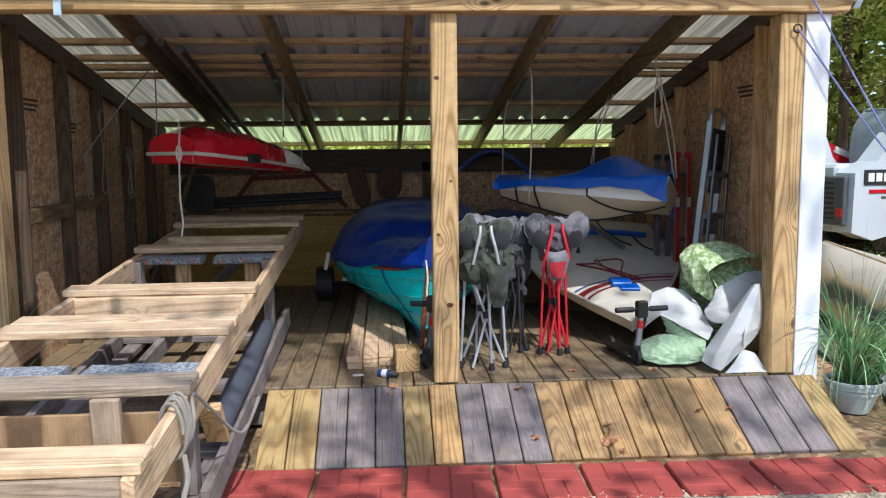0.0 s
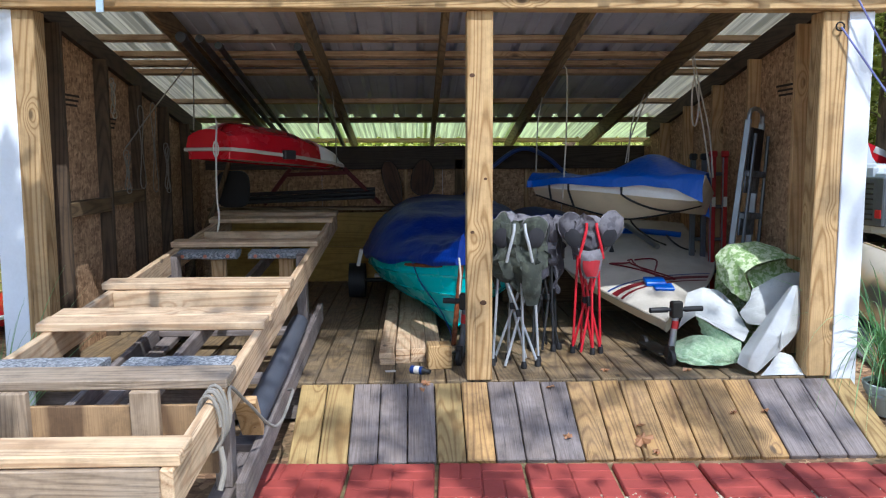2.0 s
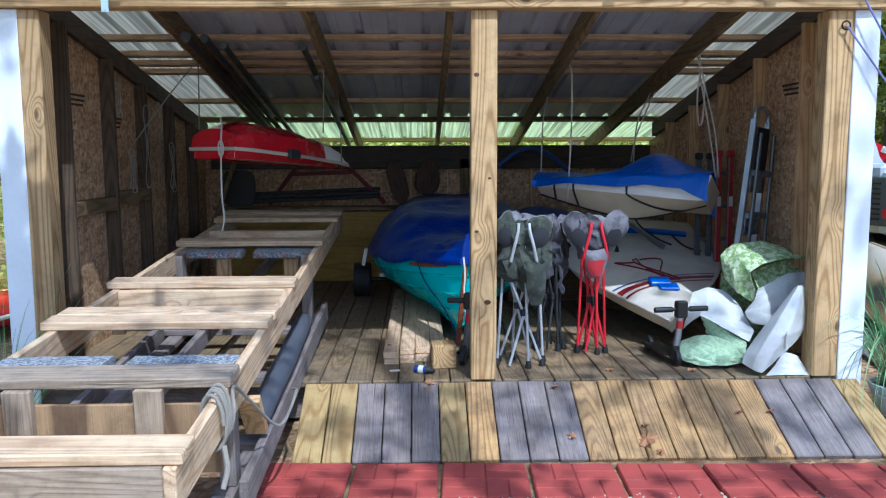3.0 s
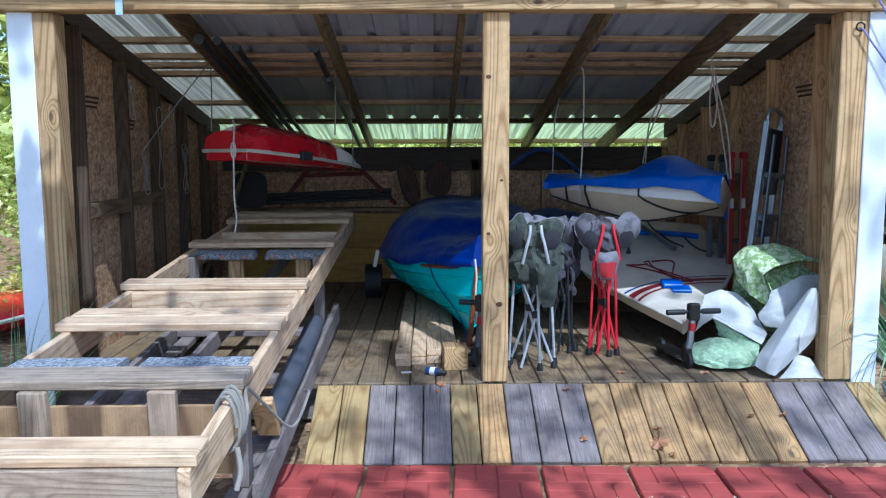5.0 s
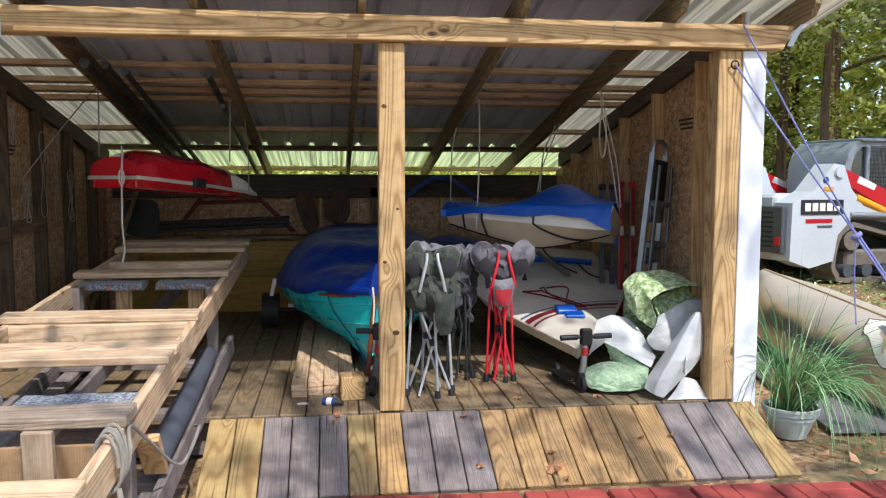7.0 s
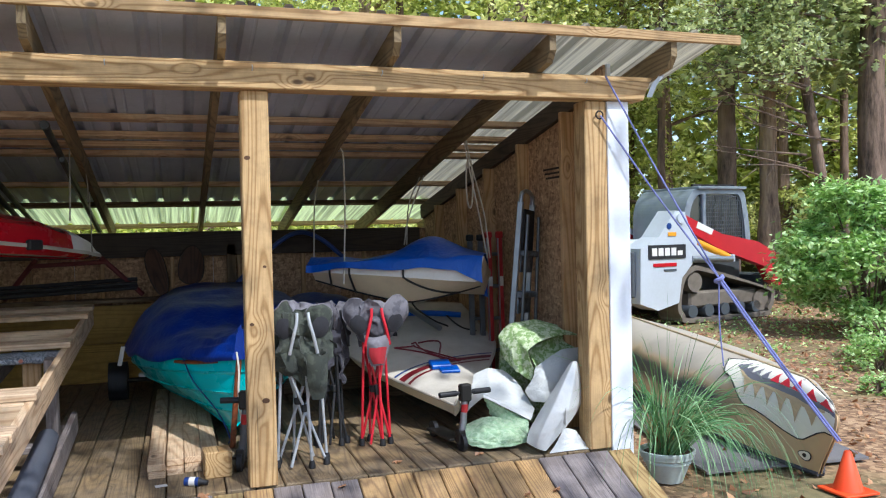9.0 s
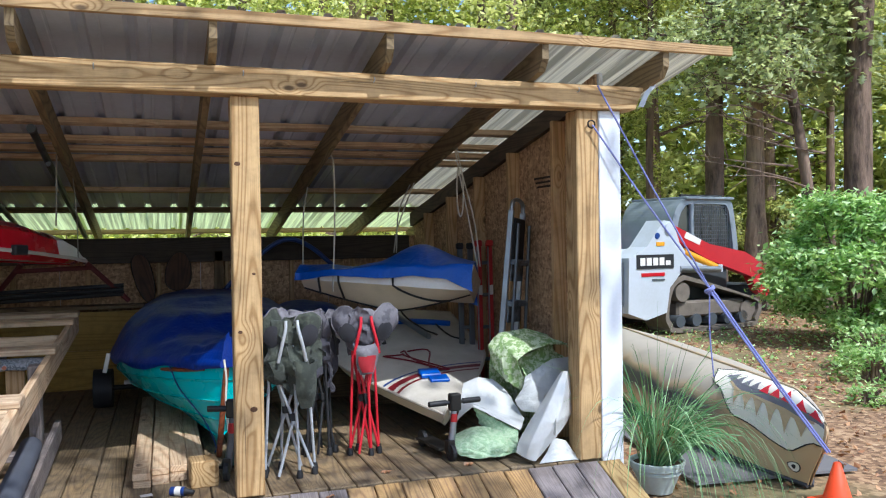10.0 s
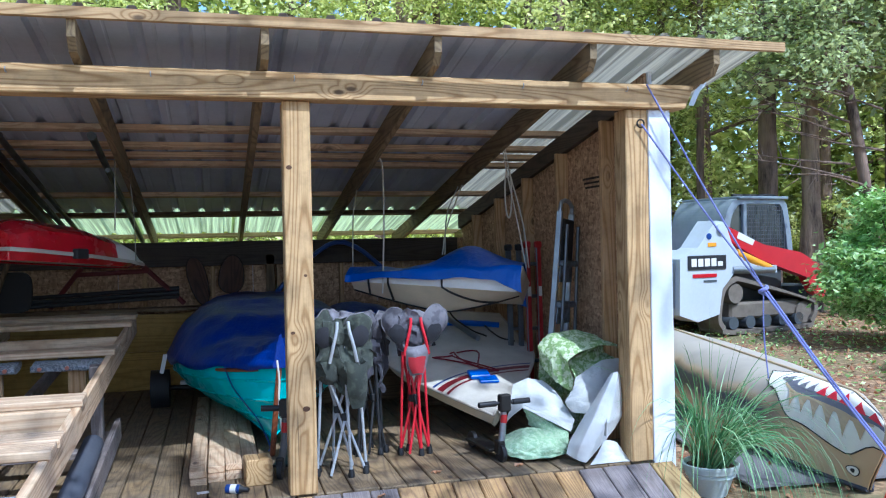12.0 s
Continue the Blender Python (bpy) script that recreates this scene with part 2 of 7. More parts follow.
# pine for the west studs, with that wall's shade put into its colour
M["west_shade_z"] = wood("shaded_west_pine_z", srgb("5a4a38"), srgb("362a1f"), 2, 8.0, stain=0.5, knots=False)
# near-black ledger pine: the back wall's shade is in the colour
M["north_shade_x"] = wood("shaded_north_pine_x", srgb("4a3f33"), srgb("2c241c"), 0, 8.0, stain=0.5, knots=False)
M["grey_slat_z"] = wood("silvered_pine_z", srgb("b09a80"), srgb("7d6852"), 2, 8.0, grey=srgb("a89c8a"), grey_amount=0.3, stain=0.45)
M["grey_slat"] = wood("silvered_pine_x", srgb("b09a80"), srgb("7d6852"), 0, 8.0, grey=srgb("b0a594"), grey_amount=0.3, stain=0.45)
M["mahogany"] = wood("mahogany", srgb("8a4a24"), srgb("5a2c14"), 1, 9.0, stain=0.3, knots=False, rough=0.4)
M["knot"] = paint("wood_knot", srgb("5b3d20"), 0.7, dirt=0.9, scale=60.0, dirt_colour=srgb("2a1a0e"))
M["osb"] = osb("strand_board")
M["white_trim"] = paint("white_trim", srgb("e2e6ea"), 0.55, dirt=0.25, scale=3.0, dirt_colour=srgb("a7a9a4"))
M["roof_metal"] = paint("grey_roof_underside", srgb("c3c8d4"), 0.45, 0.1, dirt=0.5, scale=2.0, dirt_colour=srgb("969aa8"))
# end sheets: translucency and pale streaks stand in for light reflected by metal
M["roof_clear"] = sheet_plastic("translucent_roof_sheet", srgb("cfc8b0"), 0.38)
# eave sheets: the green light of the trees is put into the tint
M["roof_clear_green"] = sheet_plastic("greenish_translucent_sheet", srgb("d3e2a8"), 0.65)
M["blue_tarp"] = tarp("blue_tarpaulin", srgb("0a55bc"))
M["navy_tarp"] = tarp("blue_boat_cover", srgb("062f86"))
M["teal"] = paint("teal_hull_paint", srgb("30cfd2"), 0.28, dirt=0.15, scale=4.0, coat=0.3)
M["teal_dark"] = paint("teal_seam", srgb("127c80"), 0.5)
M["red_gloss"] = paint("red_gelcoat", srgb("c01022"), 0.2, dirt=0.3, coat=0.5)
M["white_gel"] = paint("white_gelcoat", srgb("e4e0d8"), 0.35, dirt=0.3, scale=4.0, dirt_colour=srgb("aaa08c"))
M["cream_gel"] = paint("cream_gelcoat", srgb("e0d0b0"), 0.42, dirt=0.35, scale=4.0)
M["deck_white"] = paint("dusty_deck_gelcoat", srgb("c9c3b6"), 0.5, dirt=0.5, scale=5.0, dirt_colour=srgb("8f8777"))
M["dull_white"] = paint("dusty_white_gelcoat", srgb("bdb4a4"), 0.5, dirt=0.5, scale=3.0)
M["maroon"] = paint("maroon_stripe", srgb("6f1420"), 0.4)
M["navy"] = paint("navy_plastic", srgb("1d3a78"), 0.4)
M["bright_blue"] = paint("bright_blue_plastic", srgb("0a5bc4"), 0.4)
M["black"] = paint("black_rubber", srgb("17181b"), 0.6, dirt=0.4, dirt_colour=srgb("3a3835"))
M["foam"] = paint("dark_grey_foam", srgb("43464f"), 0.8, dirt=0.4, scale=5.0, dirt_colour=srgb("62656c"), bump=0.2)
M["dark_steel"] = paint("dark_steel", srgb("35332f"), 0.5, 0.6, dirt=0.5)
M["alu"] = paint("aluminium", srgb("a3a7aa"), 0.38, 0.85, dirt=0.4)
M["alu_dull"] = paint("dull_aluminium", srgb("6d7073"), 0.45, 0.75, dirt=0.5)
M["spar"] = paint("dark_anodised_spar", srgb("4d5052"), 0.4, 0.7, dirt=0.5)
M["galv"] = paint("grey_tube_steel", srgb("b2b6b9"), 0.4, 0.3, dirt=0.3)
M["red_tube"] = paint("red_tube_steel", srgb("c41f2e"), 0.35, dirt=0.2)
M["red_glass"] = paint("red_fibreglass", srgb("a81d1d"), 0.5, dirt=0.35)
M["dark_red"] = paint("dark_red_steel", srgb("5a1a18"), 0.6)
M["label_white"] = paint("label_white", srgb("d8d4cc"), 0.5)
M["ink"] = paint("printed_ink", srgb("2e2119"), 0.8)
M["carpet"] = cloth("grey_blue_carpet", srgb("a0a2a4"), 150.0, 0.95, second=srgb("5b5f64"), pattern=70.0)
M["rope_white"] = cloth("white_rope", srgb("cbc4b6"), 300.0)
M["rope_grey"] = cloth("grey_rope", srgb("938d82"), 300.0)
M["rope_blue"] = cloth("blue_violet_rope", srgb("7f84bd"), 300.0)
M["rope_red"] = cloth("red_cord", srgb("7c1c2a"), 300.0)
M["olive"] = cloth("olive_camp_fabric", srgb("4a5044"), 400.0, second=srgb("32372f"), pattern=9.0)
M["smoke"] = cloth("smoke_grey_fabric", srgb("646167"), 400.0, 0.6, second=srgb("45434a"), pattern=9.0)
M["smoke_pale"] = cloth("pale_grey_mesh", srgb("7d7a80"), 400.0, 0.6, second=srgb("6a676c"), pattern=12.0)
M["charcoal"] = cloth("charcoal_fabric", srgb("3b3a42"), 400.0)
M["mesh_dark"] = cloth("dark_mesh_fabric", srgb("26262b"), 500.0)
M["red_cloth"] = cloth("red_fabric", srgb("a01c26"), 400.0)
M["mat_green"] = cloth("green_woven_mat", srgb("c9d6ae"), 300.0, 0.75, second=srgb("7f9c5c"), pattern=34.0)
M["mat_pale"] = cloth("pale_green_mat", srgb("b4cba6"), 300.0, 0.7, second=srgb("93b08a"), pattern=40.0)
M["mat_white"] = cloth("white_mat_backing", srgb("d2d4d0"), 300.0, 0.7)
M["paver"] = paint("red_paver", srgb("a04339"), 0.85, dirt=0.55, scale=7.0, dirt_colour=srgb("7c3a34"), bump=0.5)
M["gravel"] = paint("pebbles", srgb("b3a48c"), 0.9, dirt=0.6, scale=30.0)
M["orange"] = paint("orange_cone", srgb("f2501c"), 0.45, dirt=0.15)
M["pot"] = paint("pale_pot", srgb("b9c3bd"), 0.55, dirt=0.4, scale=5.0)
M["soil"] = paint("soil", srgb("4a3826"), 0.95, dirt=0.5, scale=20.0)
M["slab"] = paint("grey_slab", srgb("6e6c6c"), 0.8, dirt=0.4, scale=3.0)
M["canoe_tan"] = paint("tan_canoe_hull", srgb("c3aa86"), 0.45, dirt=0.45, scale=2.5, dirt_colour=srgb("8f806a"))
def sprayed_hull(name, tan, pale, dark):
    """Tan hull with soft sprayed bands: pale along the bottom, dark along the flank."""
    m = bpy.data.materials.new(name)
    m.use_nodes = True
    t = m.node_tree
    n, lk = t.nodes, t.links
    bs = n["Principled BSDF"]
    bs.inputs["Roughness"].default_value = 0.5
    tc = n.new("ShaderNodeTexCoord")
    nz = n.new("ShaderNodeTexNoise")
    nz.inputs["Scale"].default_value = 2.2
    nz.inputs["Detail"].default_value = 5.0
    lk.new(tc.outputs["Object"], nz.inputs["Vector"])
    sp = n.new("ShaderNodeSeparateXYZ")
    lk.new(tc.outputs["Object"], sp.inputs[0])

    def calc(op, a, b):
        q = n.new("ShaderNodeMath")
        q.operation = op
        for k, v in enumerate((a, b)):
            if isinstance(v, (int, float)):
                q.inputs[k].default_value = v
            else:
                lk.new(v, q.inputs[k])
        return q.outputs[0]

    def ramp(src, a, b, c, d):
        r = n.new("ShaderNodeValToRGB")
        e = r.color_ramp.elements
        e[0].position, e[0].color = a, (0, 0, 0, 1)
        e[1].position, e[1].color = b, (1, 1, 1, 1)
        for pos, val in ((c, 1), (d, 0)):
            if pos <= 1:
                x = e.new(pos)
                x.color = (val, val, val, 1)
        lk.new(src, r.inputs[0])
        return r.outputs[0]
    warp = calc("ADD", sp.outputs[2], calc("MULTIPLY", calc("SUBTRACT", nz.outputs[0], 0.5), 0.22))
    band = calc("MULTIPLY", ramp(warp, 0.16, 0.25, 0.35, 0.43), ramp(calc("MULTIPLY", sp.outputs[0], 0.2), 0.12, 0.20, 0.52, 0.62))
    top = ramp(warp, 0.40, 0.47, 2, 2)
    col = None
    for k, (fac, c) in enumerate(((top, pale), (band, dark), (calc("MULTIPLY", ramp(nz.outputs[0], 0.5, 0.75, 2, 2), 0.25), dark))):
        mx = n.new("ShaderNodeMixRGB")
        lk.new(fac, mx.inputs[0])
        if col is None:
            mx.inputs[1].default_value = (*tan[:3], 1)
        else:
            lk.new(col, mx.inputs[1])
        mx.inputs[2].default_value = (*c[:3], 1)
        col = mx.outputs[0]
    lk.new(col, bs.inputs["Base Color"])
    fine = n.new("ShaderNodeTexNoise")
    fine.inputs["Scale"].default_value = 60.0
    lk.new(tc.outputs["Object"], fine.inputs["Vector"])
    bp = n.new("ShaderNodeBump")
    bp.inputs["Strength"].default_value = 0.08
    lk.new(fine.outputs[0], bp.inputs["Height"])
    lk.new(bp.outputs[0], bs.inputs["Normal"])
    return m


M["canoe_hull"] = sprayed_hull("sprayed_canoe_hull", srgb("c6a980"), srgb("b3a999"), srgb("44444a"))
M["canoe_dark"] = paint("dark_canoe_band", srgb("3c3b42"), 0.5, dirt=0.3)
M["canoe_white"] = paint("painted_white", srgb("e9e4d4"), 0.5)
M["canoe_red"] = paint("painted_red", srgb("cf2138"), 0.5)
M["canoe_grey"] = paint("painted_grey", srgb("6f6f79"), 0.5)
M["cab_pane"] = paint("dark_cab_glass", srgb("28302e"), 0.06, dirt=0.3, dirt_colour=srgb("4a524c"), coat=0.5, bump=0)
M["machine"] = paint("pale_grey_machine", srgb("b9bfc4"), 0.4, dirt=0.3, scale=2.0, dirt_colour=srgb("8e8f88"))
M["machine_red"] = paint("red_machine", srgb("b3121f"), 0.35, dirt=0.25)
M["machine_grey"] = paint("grey_cab", srgb("7d868b"), 0.45, dirt=0.3)
M["machine_dark"] = paint("dark_machine", srgb("4b5054"), 0.5, dirt=0.4)
M["machine_yellow"] = paint("yellow_arm", srgb("d9961c"), 0.4)
M["mud"] = paint("muddy_track", srgb("736a5e"), 0.95, dirt=0.6, scale=8.0, dirt_colour=srgb("4c443a"), bump=0.6)
M["leaf"] = leafy("forest_leaf", srgb("6c7640"), srgb("a0a862"), srgb("d6d696"), 0.5)
M["leaf_light"] = leafy("sunlit_leaf", srgb("838e46"), srgb("b6bf6c"), srgb("e4e6a4"), 0.5)
M["leaf_oak"] = leafy("oak_leaf", srgb("707c54"), srgb("a0ac7a"), srgb("cbd2a2"), 0.45)
M["leaf_bush"] = leafy("bush_leaf", srgb("668a42"), srgb("98b96c"), srgb("cae0a4"), 0.4)
M["blade"] = leafy("grass_blade", srgb("456d42"), srgb("66935c"), srgb("93b583"), 0.25)
M["dry_leaf"] = leafy("dry_leaf", srgb("7a4e30"), srgb("9a6a48"), srgb("b58b62"), 0.1)
M["bark"] = bark_mat("bark", srgb("7a6656"), srgb("33281f"))
M["bark_light"] = bark_mat("bark_light", srgb("a48c74"), srgb("54443a"))
M["earth"] = ground_mat("leaf_litter", [srgb("4c3826"), srgb("7d5f44"), srgb("a68663"), srgb("c4a883"), srgb("6d6a45")])
M["grit"] = ground_mat("gravel_bed", [srgb("6f624f"), srgb("9b8b70"), srgb("bdae94"), srgb("d6cab4"), srgb("a8997e")], 2.5)


# ---- builders ----
class Geo:
    """Vertices and faces that end up as one mesh."""

    def __init__(self):
        self.v, self.f, self.smooth = [], [], False

    def put(self, verts, faces):
        k = len(self.v)
        self.v += [tuple(p) for p in verts]
        self.f += [tuple(i + k for i in q) for q in faces]
        return self

    def box(self, x0, x1, y0, y1, z0, z1, c=0.004, m=None):
        """A box with chamfered edges."""
        cx, cy, cz = (x0 + x1) / 2, (y0 + y1) / 2, (z0 + z1) / 2
        a, b, d = abs(x1 - x0) / 2, abs(y1 - y0) / 2, abs(z1 - z0) / 2
        c = min(c, a * 0.45, b * 0.45, d * 0.45)
        idx, vs = {}, []
        for s in [(i, j, k) for i in (-1, 1) for j in (-1, 1) for k in (-1, 1)]:
            for ax in range(3):
                h = [a - c, b - c, d - c]
                h[ax] += c
                idx[s, ax] = len(vs)
                p = Vector((cx + s[0] * h[0], cy + s[1] * h[1], cz + s[2] * h[2]))
                vs.append(m @ p if m else p)
        fs = []
        for ax in range(3):
            u, w = (ax + 1) % 3, (ax + 2) % 3
            for sg in (-1, 1):
                q = []
                for su, sw in ((-1, -1), (1, -1), (1, 1), (-1, 1)):
                    s = [0, 0, 0]
                    s[ax], s[u], s[w] = sg, su, sw
                    q.append(idx[tuple(s), ax])
                fs.append(q if sg > 0 else q[::-1])
            for su in (-1, 1):
                for sw in (-1, 1):
                    s0, s1 = [0, 0, 0], [0, 0, 0]
                    s0[ax], s0[u], s0[w] = -1, su, sw
                    s1[ax], s1[u], s1[w] = 1, su, sw
                    q = [idx[tuple(s0), u], idx[tuple(s1), u], idx[tuple(s1), w], idx[tuple(s0), w]]
                    fs.append(q if su * sw > 0 else q[::-1])
        for s in [(i, j, k) for i in (-1, 1) for j in (-1, 1) for k in (-1, 1)]:
            q = [idx[s, 0], idx[s, 1], idx[s, 2]]
            fs.append(q if s[0] * s[1] * s[2] > 0 else q[::-1])
        return self.put(vs, fs)

    def tube(self, pts, r, n=8, closed=False, caps=True):
        """A round bar along points; r is one radius or one for each point."""
        pts = [Vector(p) for p in pts]
        rs = r if isinstance(r, (list, tuple)) else [r] * len(pts)
        rings, k = [], len(self.v)
        up = Vector((0.3, 0.2, 1)).normalized()
        last = None
        for i, p in enumerate(pts):
            if closed:
                d = pts[(i + 1) % len(pts)] - pts[i - 1]
            else:
                d = pts[min(i + 1, len(pts) - 1)] - pts[max(i - 1, 0)]
            d.normalize()
            if last is None:
                a = d.cross(up if abs(d.dot(up)) < 0.95 else Vector((1, 0, 0))).normalized()
            else:
                a = (last - d * last.dot(d)).normalized()
            last = a
            b = d.cross(a)
            rings.append([p + (a * math.cos(t) + b * math.sin(t)) * rs[i] for t in [2 * math.pi * j / n for j in range(n)]])
        self.v += [tuple(q) for ring in rings for q in ring]
        m = len(rings)
        for i in range(m if closed else m - 1):
            for j in range(n):
                i2, j2 = (i + 1) % m, (j + 1) % n
                self.f.append((k + i * n + j, k + i * n + j2, k + i2 * n + j2, k + i2 * n + j))
        if caps and not closed:
            self.f.append(tuple(k + j for j in range(n))[::-1])
            self.f.append(tuple(k + (m - 1) * n + j for j in range(n)))
        self.smooth = True
        return self

    def grid(self, fn, nu, nv, wrap=False):
        """A surface fn(u, v) over the unit square."""
        k = len(self.v)
        for i in range(nu + 1):
            for j in range(nv + (0 if wrap else 1)):
                self.v.append(tuple(fn(i / nu, j / nv)))
        w = nv if wrap else nv + 1
        for i in range(nu):
            for j in range(nv):
                j2 = (j + 1) % w
                self.f.append((k + i * w + j, k + (i + 1) * w + j, k + (i + 1) * w + j2, k + i * w + j2))
        self.smooth = True
        return self

    def turned(self, profile, n=24, centre=(0, 0, 0)):
        """A shape turned round z from (radius, height) pairs."""
        c = Vector(centre)
        prof = list(profile)
        return self.grid(lambda u, v: c + Vector((prof[round(u * (len(prof) - 1))][0] * math.cos(2 * math.pi * v), prof[round(u * (len(prof) - 1))][0] * math.sin(2 * math.pi * v), prof[round(u * (len(prof) - 1))][1])), len(prof) - 1, n, True)

    def prism(self, outline, depth, m=None):
        """A flat outline (x, z) given a thickness along y."""
        n = len(outline)
        vs = [Vector((x, 0, z)) for x, z in outline] + [Vector((x, depth, z)) for x, z in outline]
        if m:
            vs = [m @ p for p in vs]
        fs = [tuple(range(n)), tuple(range(2 * n - 1, n - 1, -1))] + [(i, i + n, (i + 1) % n + n, (i + 1) % n) for i in range(n)]
        return self.put(vs, fs)

    def mesh(self, name, mat, thick=0.0):
        me = bpy.data.meshes.new(name)
        me.from_pydata(self.v, [], self.f)
        bm = bmesh.new()
        bm.from_mesh(me)
        if thick:
            bmesh.ops.recalc_face_normals(bm, faces=bm.faces)
            bmesh.ops.solidify(bm, geom=bm.faces[:], thickness=thick)
        bmesh.ops.recalc_face_normals(bm, faces=bm.faces)
        for e in bm.edges:
            if len(e.link_faces) == 2 and e.calc_face_angle(0) > 0.7:
                e.smooth = False
        for q in bm.faces:
            q.smooth = self.smooth
        bm.to_mesh(me)
        bm.free()
        me.materials.append(mat)
        return me


def thing(name, label, category, m=None, group="", kind=""):
    ob = new(name)
    ob.empty_display_size = 0.1
    if m is not None:
        ob.matrix_world = m
    return tagged(ob, label, category, group, kind)


def part(name, geo, mat, parent=None, label="", m=None, thick=0.0):
    """Links one mesh under a thing (or a part)."""
    me = geo if isinstance(geo, bpy.types.Mesh) else geo.mesh(name, mat, thick)
    ob = new(name, me)
    if parent is not None:
        ob.parent = parent
    if m is not None:
        ob.matrix_basis = m
    if label:
        ob["label"] = label
    return ob


def solid(name, geo, mat, label, category, kind="", group="", m=None, thick=0.0):
    """A thing that is a single mesh."""
    return tagged(part(name, geo, mat, None, "", m, thick), label, category, group, kind)


BOARDS = {}


def board(name, sx, sy, sz, mat, parent, at, rot=(0, 0, 0), c=0.005, label=""):
    """A chamfered board centred at a place; alike boards share their mesh."""
    key = (name, round(sx, 3), round(sy, 3), round(sz, 3), mat.name, c)
    if key not in BOARDS:
        BOARDS[key] = Geo().box(-sx / 2, sx / 2, -sy / 2, sy / 2, -sz / 2, sz / 2, c).mesh(name, mat)
    return part(name, BOARDS[key], mat, parent, label, pose(*at, *rot))


def wob(p, scale, amount, seed=0.0):
    """A small smooth displacement."""
    p = Vector(p)
    q = p * scale + Vector((seed, seed * 1.7, seed * 0.6))
    return p + noise.noise_vector(q) * amount


def bez(points, t):
    pts = [Vector(p) for p in points]
    while len(pts) > 1:
        pts = [a.lerp(b, t) for a, b in zip(pts, pts[1:])]
    return pts[0]


def curve_pts(points, n=14):
    """A smooth line through the given points."""
    p = [Vector(q) for q in points]
    p = [p[0] * 2 - p[1]] + p + [p[-1] * 2 - p[-2]]
    out = []
    for i in range(1, len(p) - 2):
        for j in range(n):
            t = j / n
            out.append(0.5 * ((2 * p[i]) + (p[i + 1] - p[i - 1]) * t + (2 * p[i - 1] - 5 * p[i] + 4 * p[i + 1] - p[i + 2]) * t * t + (3 * p[i] - p[i - 1] - 3 * p[i + 1] + p[i + 2]) * t ** 3))
    out.append(p[-2])
    return out


def patch(rows):
    """A Bezier surface from rows of control points."""
    return lambda u, v: bez([bez(r, v) for r in rows], u)


# ---- structure ----
SL = 0.18
GROUND = -0.25


def under(y):
    """Underside of the rafters."""
    return 2.15 - SL * (y + 0.02)


def sloped(x0, x1, y0, y1, lo, hi):
    """A member that follows the roof pitch, lo and hi above the rafters' underside."""
    g = Geo()
    vs = [(x, y, under(y) + h) for x in (x0, x1) for y in (y0, y1) for h in (lo, hi)]
    return g.put(vs, [(0, 1, 3, 2), (4, 6, 7, 5), (0, 4, 5, 1), (2, 3, 7, 6), (0, 2, 6, 4), (1, 5, 7, 3)])


def ground_z(x, y):
    d = max(math.hypot(x, y) - 9.0, 0.0)
    return GROUND + 0.02 * d * noise.noise(Vector((x, y, 0)) * 0.08) + (0.025 * max(y - 7, 0) if y > 7 else 0)


g = Geo()
g.grid(lambda u, v: (lambda x, y: (x, y, ground_z(x, y) - 0.012))((u - 0.5) * 260 * abs(2 * u - 1) ** 0.8, (v - 0.5) * 260 * abs(2 * v - 1) ** 0.8), 90, 90)
tagged(part("ground", g, M["earth"]), "leaf-littered bare earth with mossy patches", "ground", kind="structure")
g = Geo()
g.grid(lambda u, v: (-4 + 9 * u, -8 + 6.99 * v, GROUND + 0.002 + 0.006 * noise.noise(Vector((u * 60, v * 50, 0)))), 60, 50)
tagged(part("gravel_path", g, M["grit"]), "pale pebble gravel strip in front of the pavers", "gravel", kind="structure")

deck = thing("deck", "weathered brown timber deck inside the boat shed", "floor", kind="structure")
x = -2.44
while x < 2.1:
    board("plank", 0.139, 3.83, 0.036, M["deck_board"], deck, (x + 0.07, 1.927 + random.uniform(-0.004, 0.004), -0.018 + random.uniform(-0.002, 0.0015)))
    x += 0.1455
for y in (0.12, 1.3, 2.5, 3.7):
    board("joist", 4.5, 0.04, 0.2, M["grey_x"], deck, (-0.17, y, -0.138))

ramp = thing("ramp", "timber ramp of yellow and grey boards before the shed", "ramp", kind="structure")
kinds = "nnggGyogGgooooooogggn"
x = -0.912
ang = math.degrees(math.atan2(0.235, 0.55))
for k in kinds:
    mat = M[{"n": "new_board", "g": "grey_y", "G": "grey_y", "y": "new_board", "o": "old_yellow"}[k]]
    board("plank", 0.14, 0.605, 0.034, mat, ramp, (x + 0.07, -0.292 + random.uniform(-0.005, 0.005), -0.137 + random.uniform(-0.002, 0.003)), (ang, 0, 0))
    x += 0.1465
for y, z in ((-0.12, -0.12), (-0.4, -0.235)):
    board("bearer", 2.9, 0.05, 0.05, M["grey_x"], ramp, (0.6, y, z - 0.02))

row = thing("paver_row", "row of square red concrete pavers with brick relief", "paving", kind="structure")
g = Geo().box(-0.2, 0.2, -0.2, 0.2, -0.05, -0.006, 0.006)
for i in range(4):
    for j in range(4):
        bx, by = -0.15 + 0.1 * i, -0.15 + 0.1 * j
        hor = ((i // 2) + (j // 2)) % 2 == 0
        if hor and i % 2 == 0:
            g.box(bx - 0.047, bx + 0.147, by - 0.047, by + 0.047, -0.02, 0.0, 0.005)
        if not hor and j % 2 == 0:
            g.box(bx - 0.047, bx + 0.047, by - 0.047, by + 0.147, -0.02, 0.0, 0.005)
me_paver = g.mesh("paver", M["paver"])
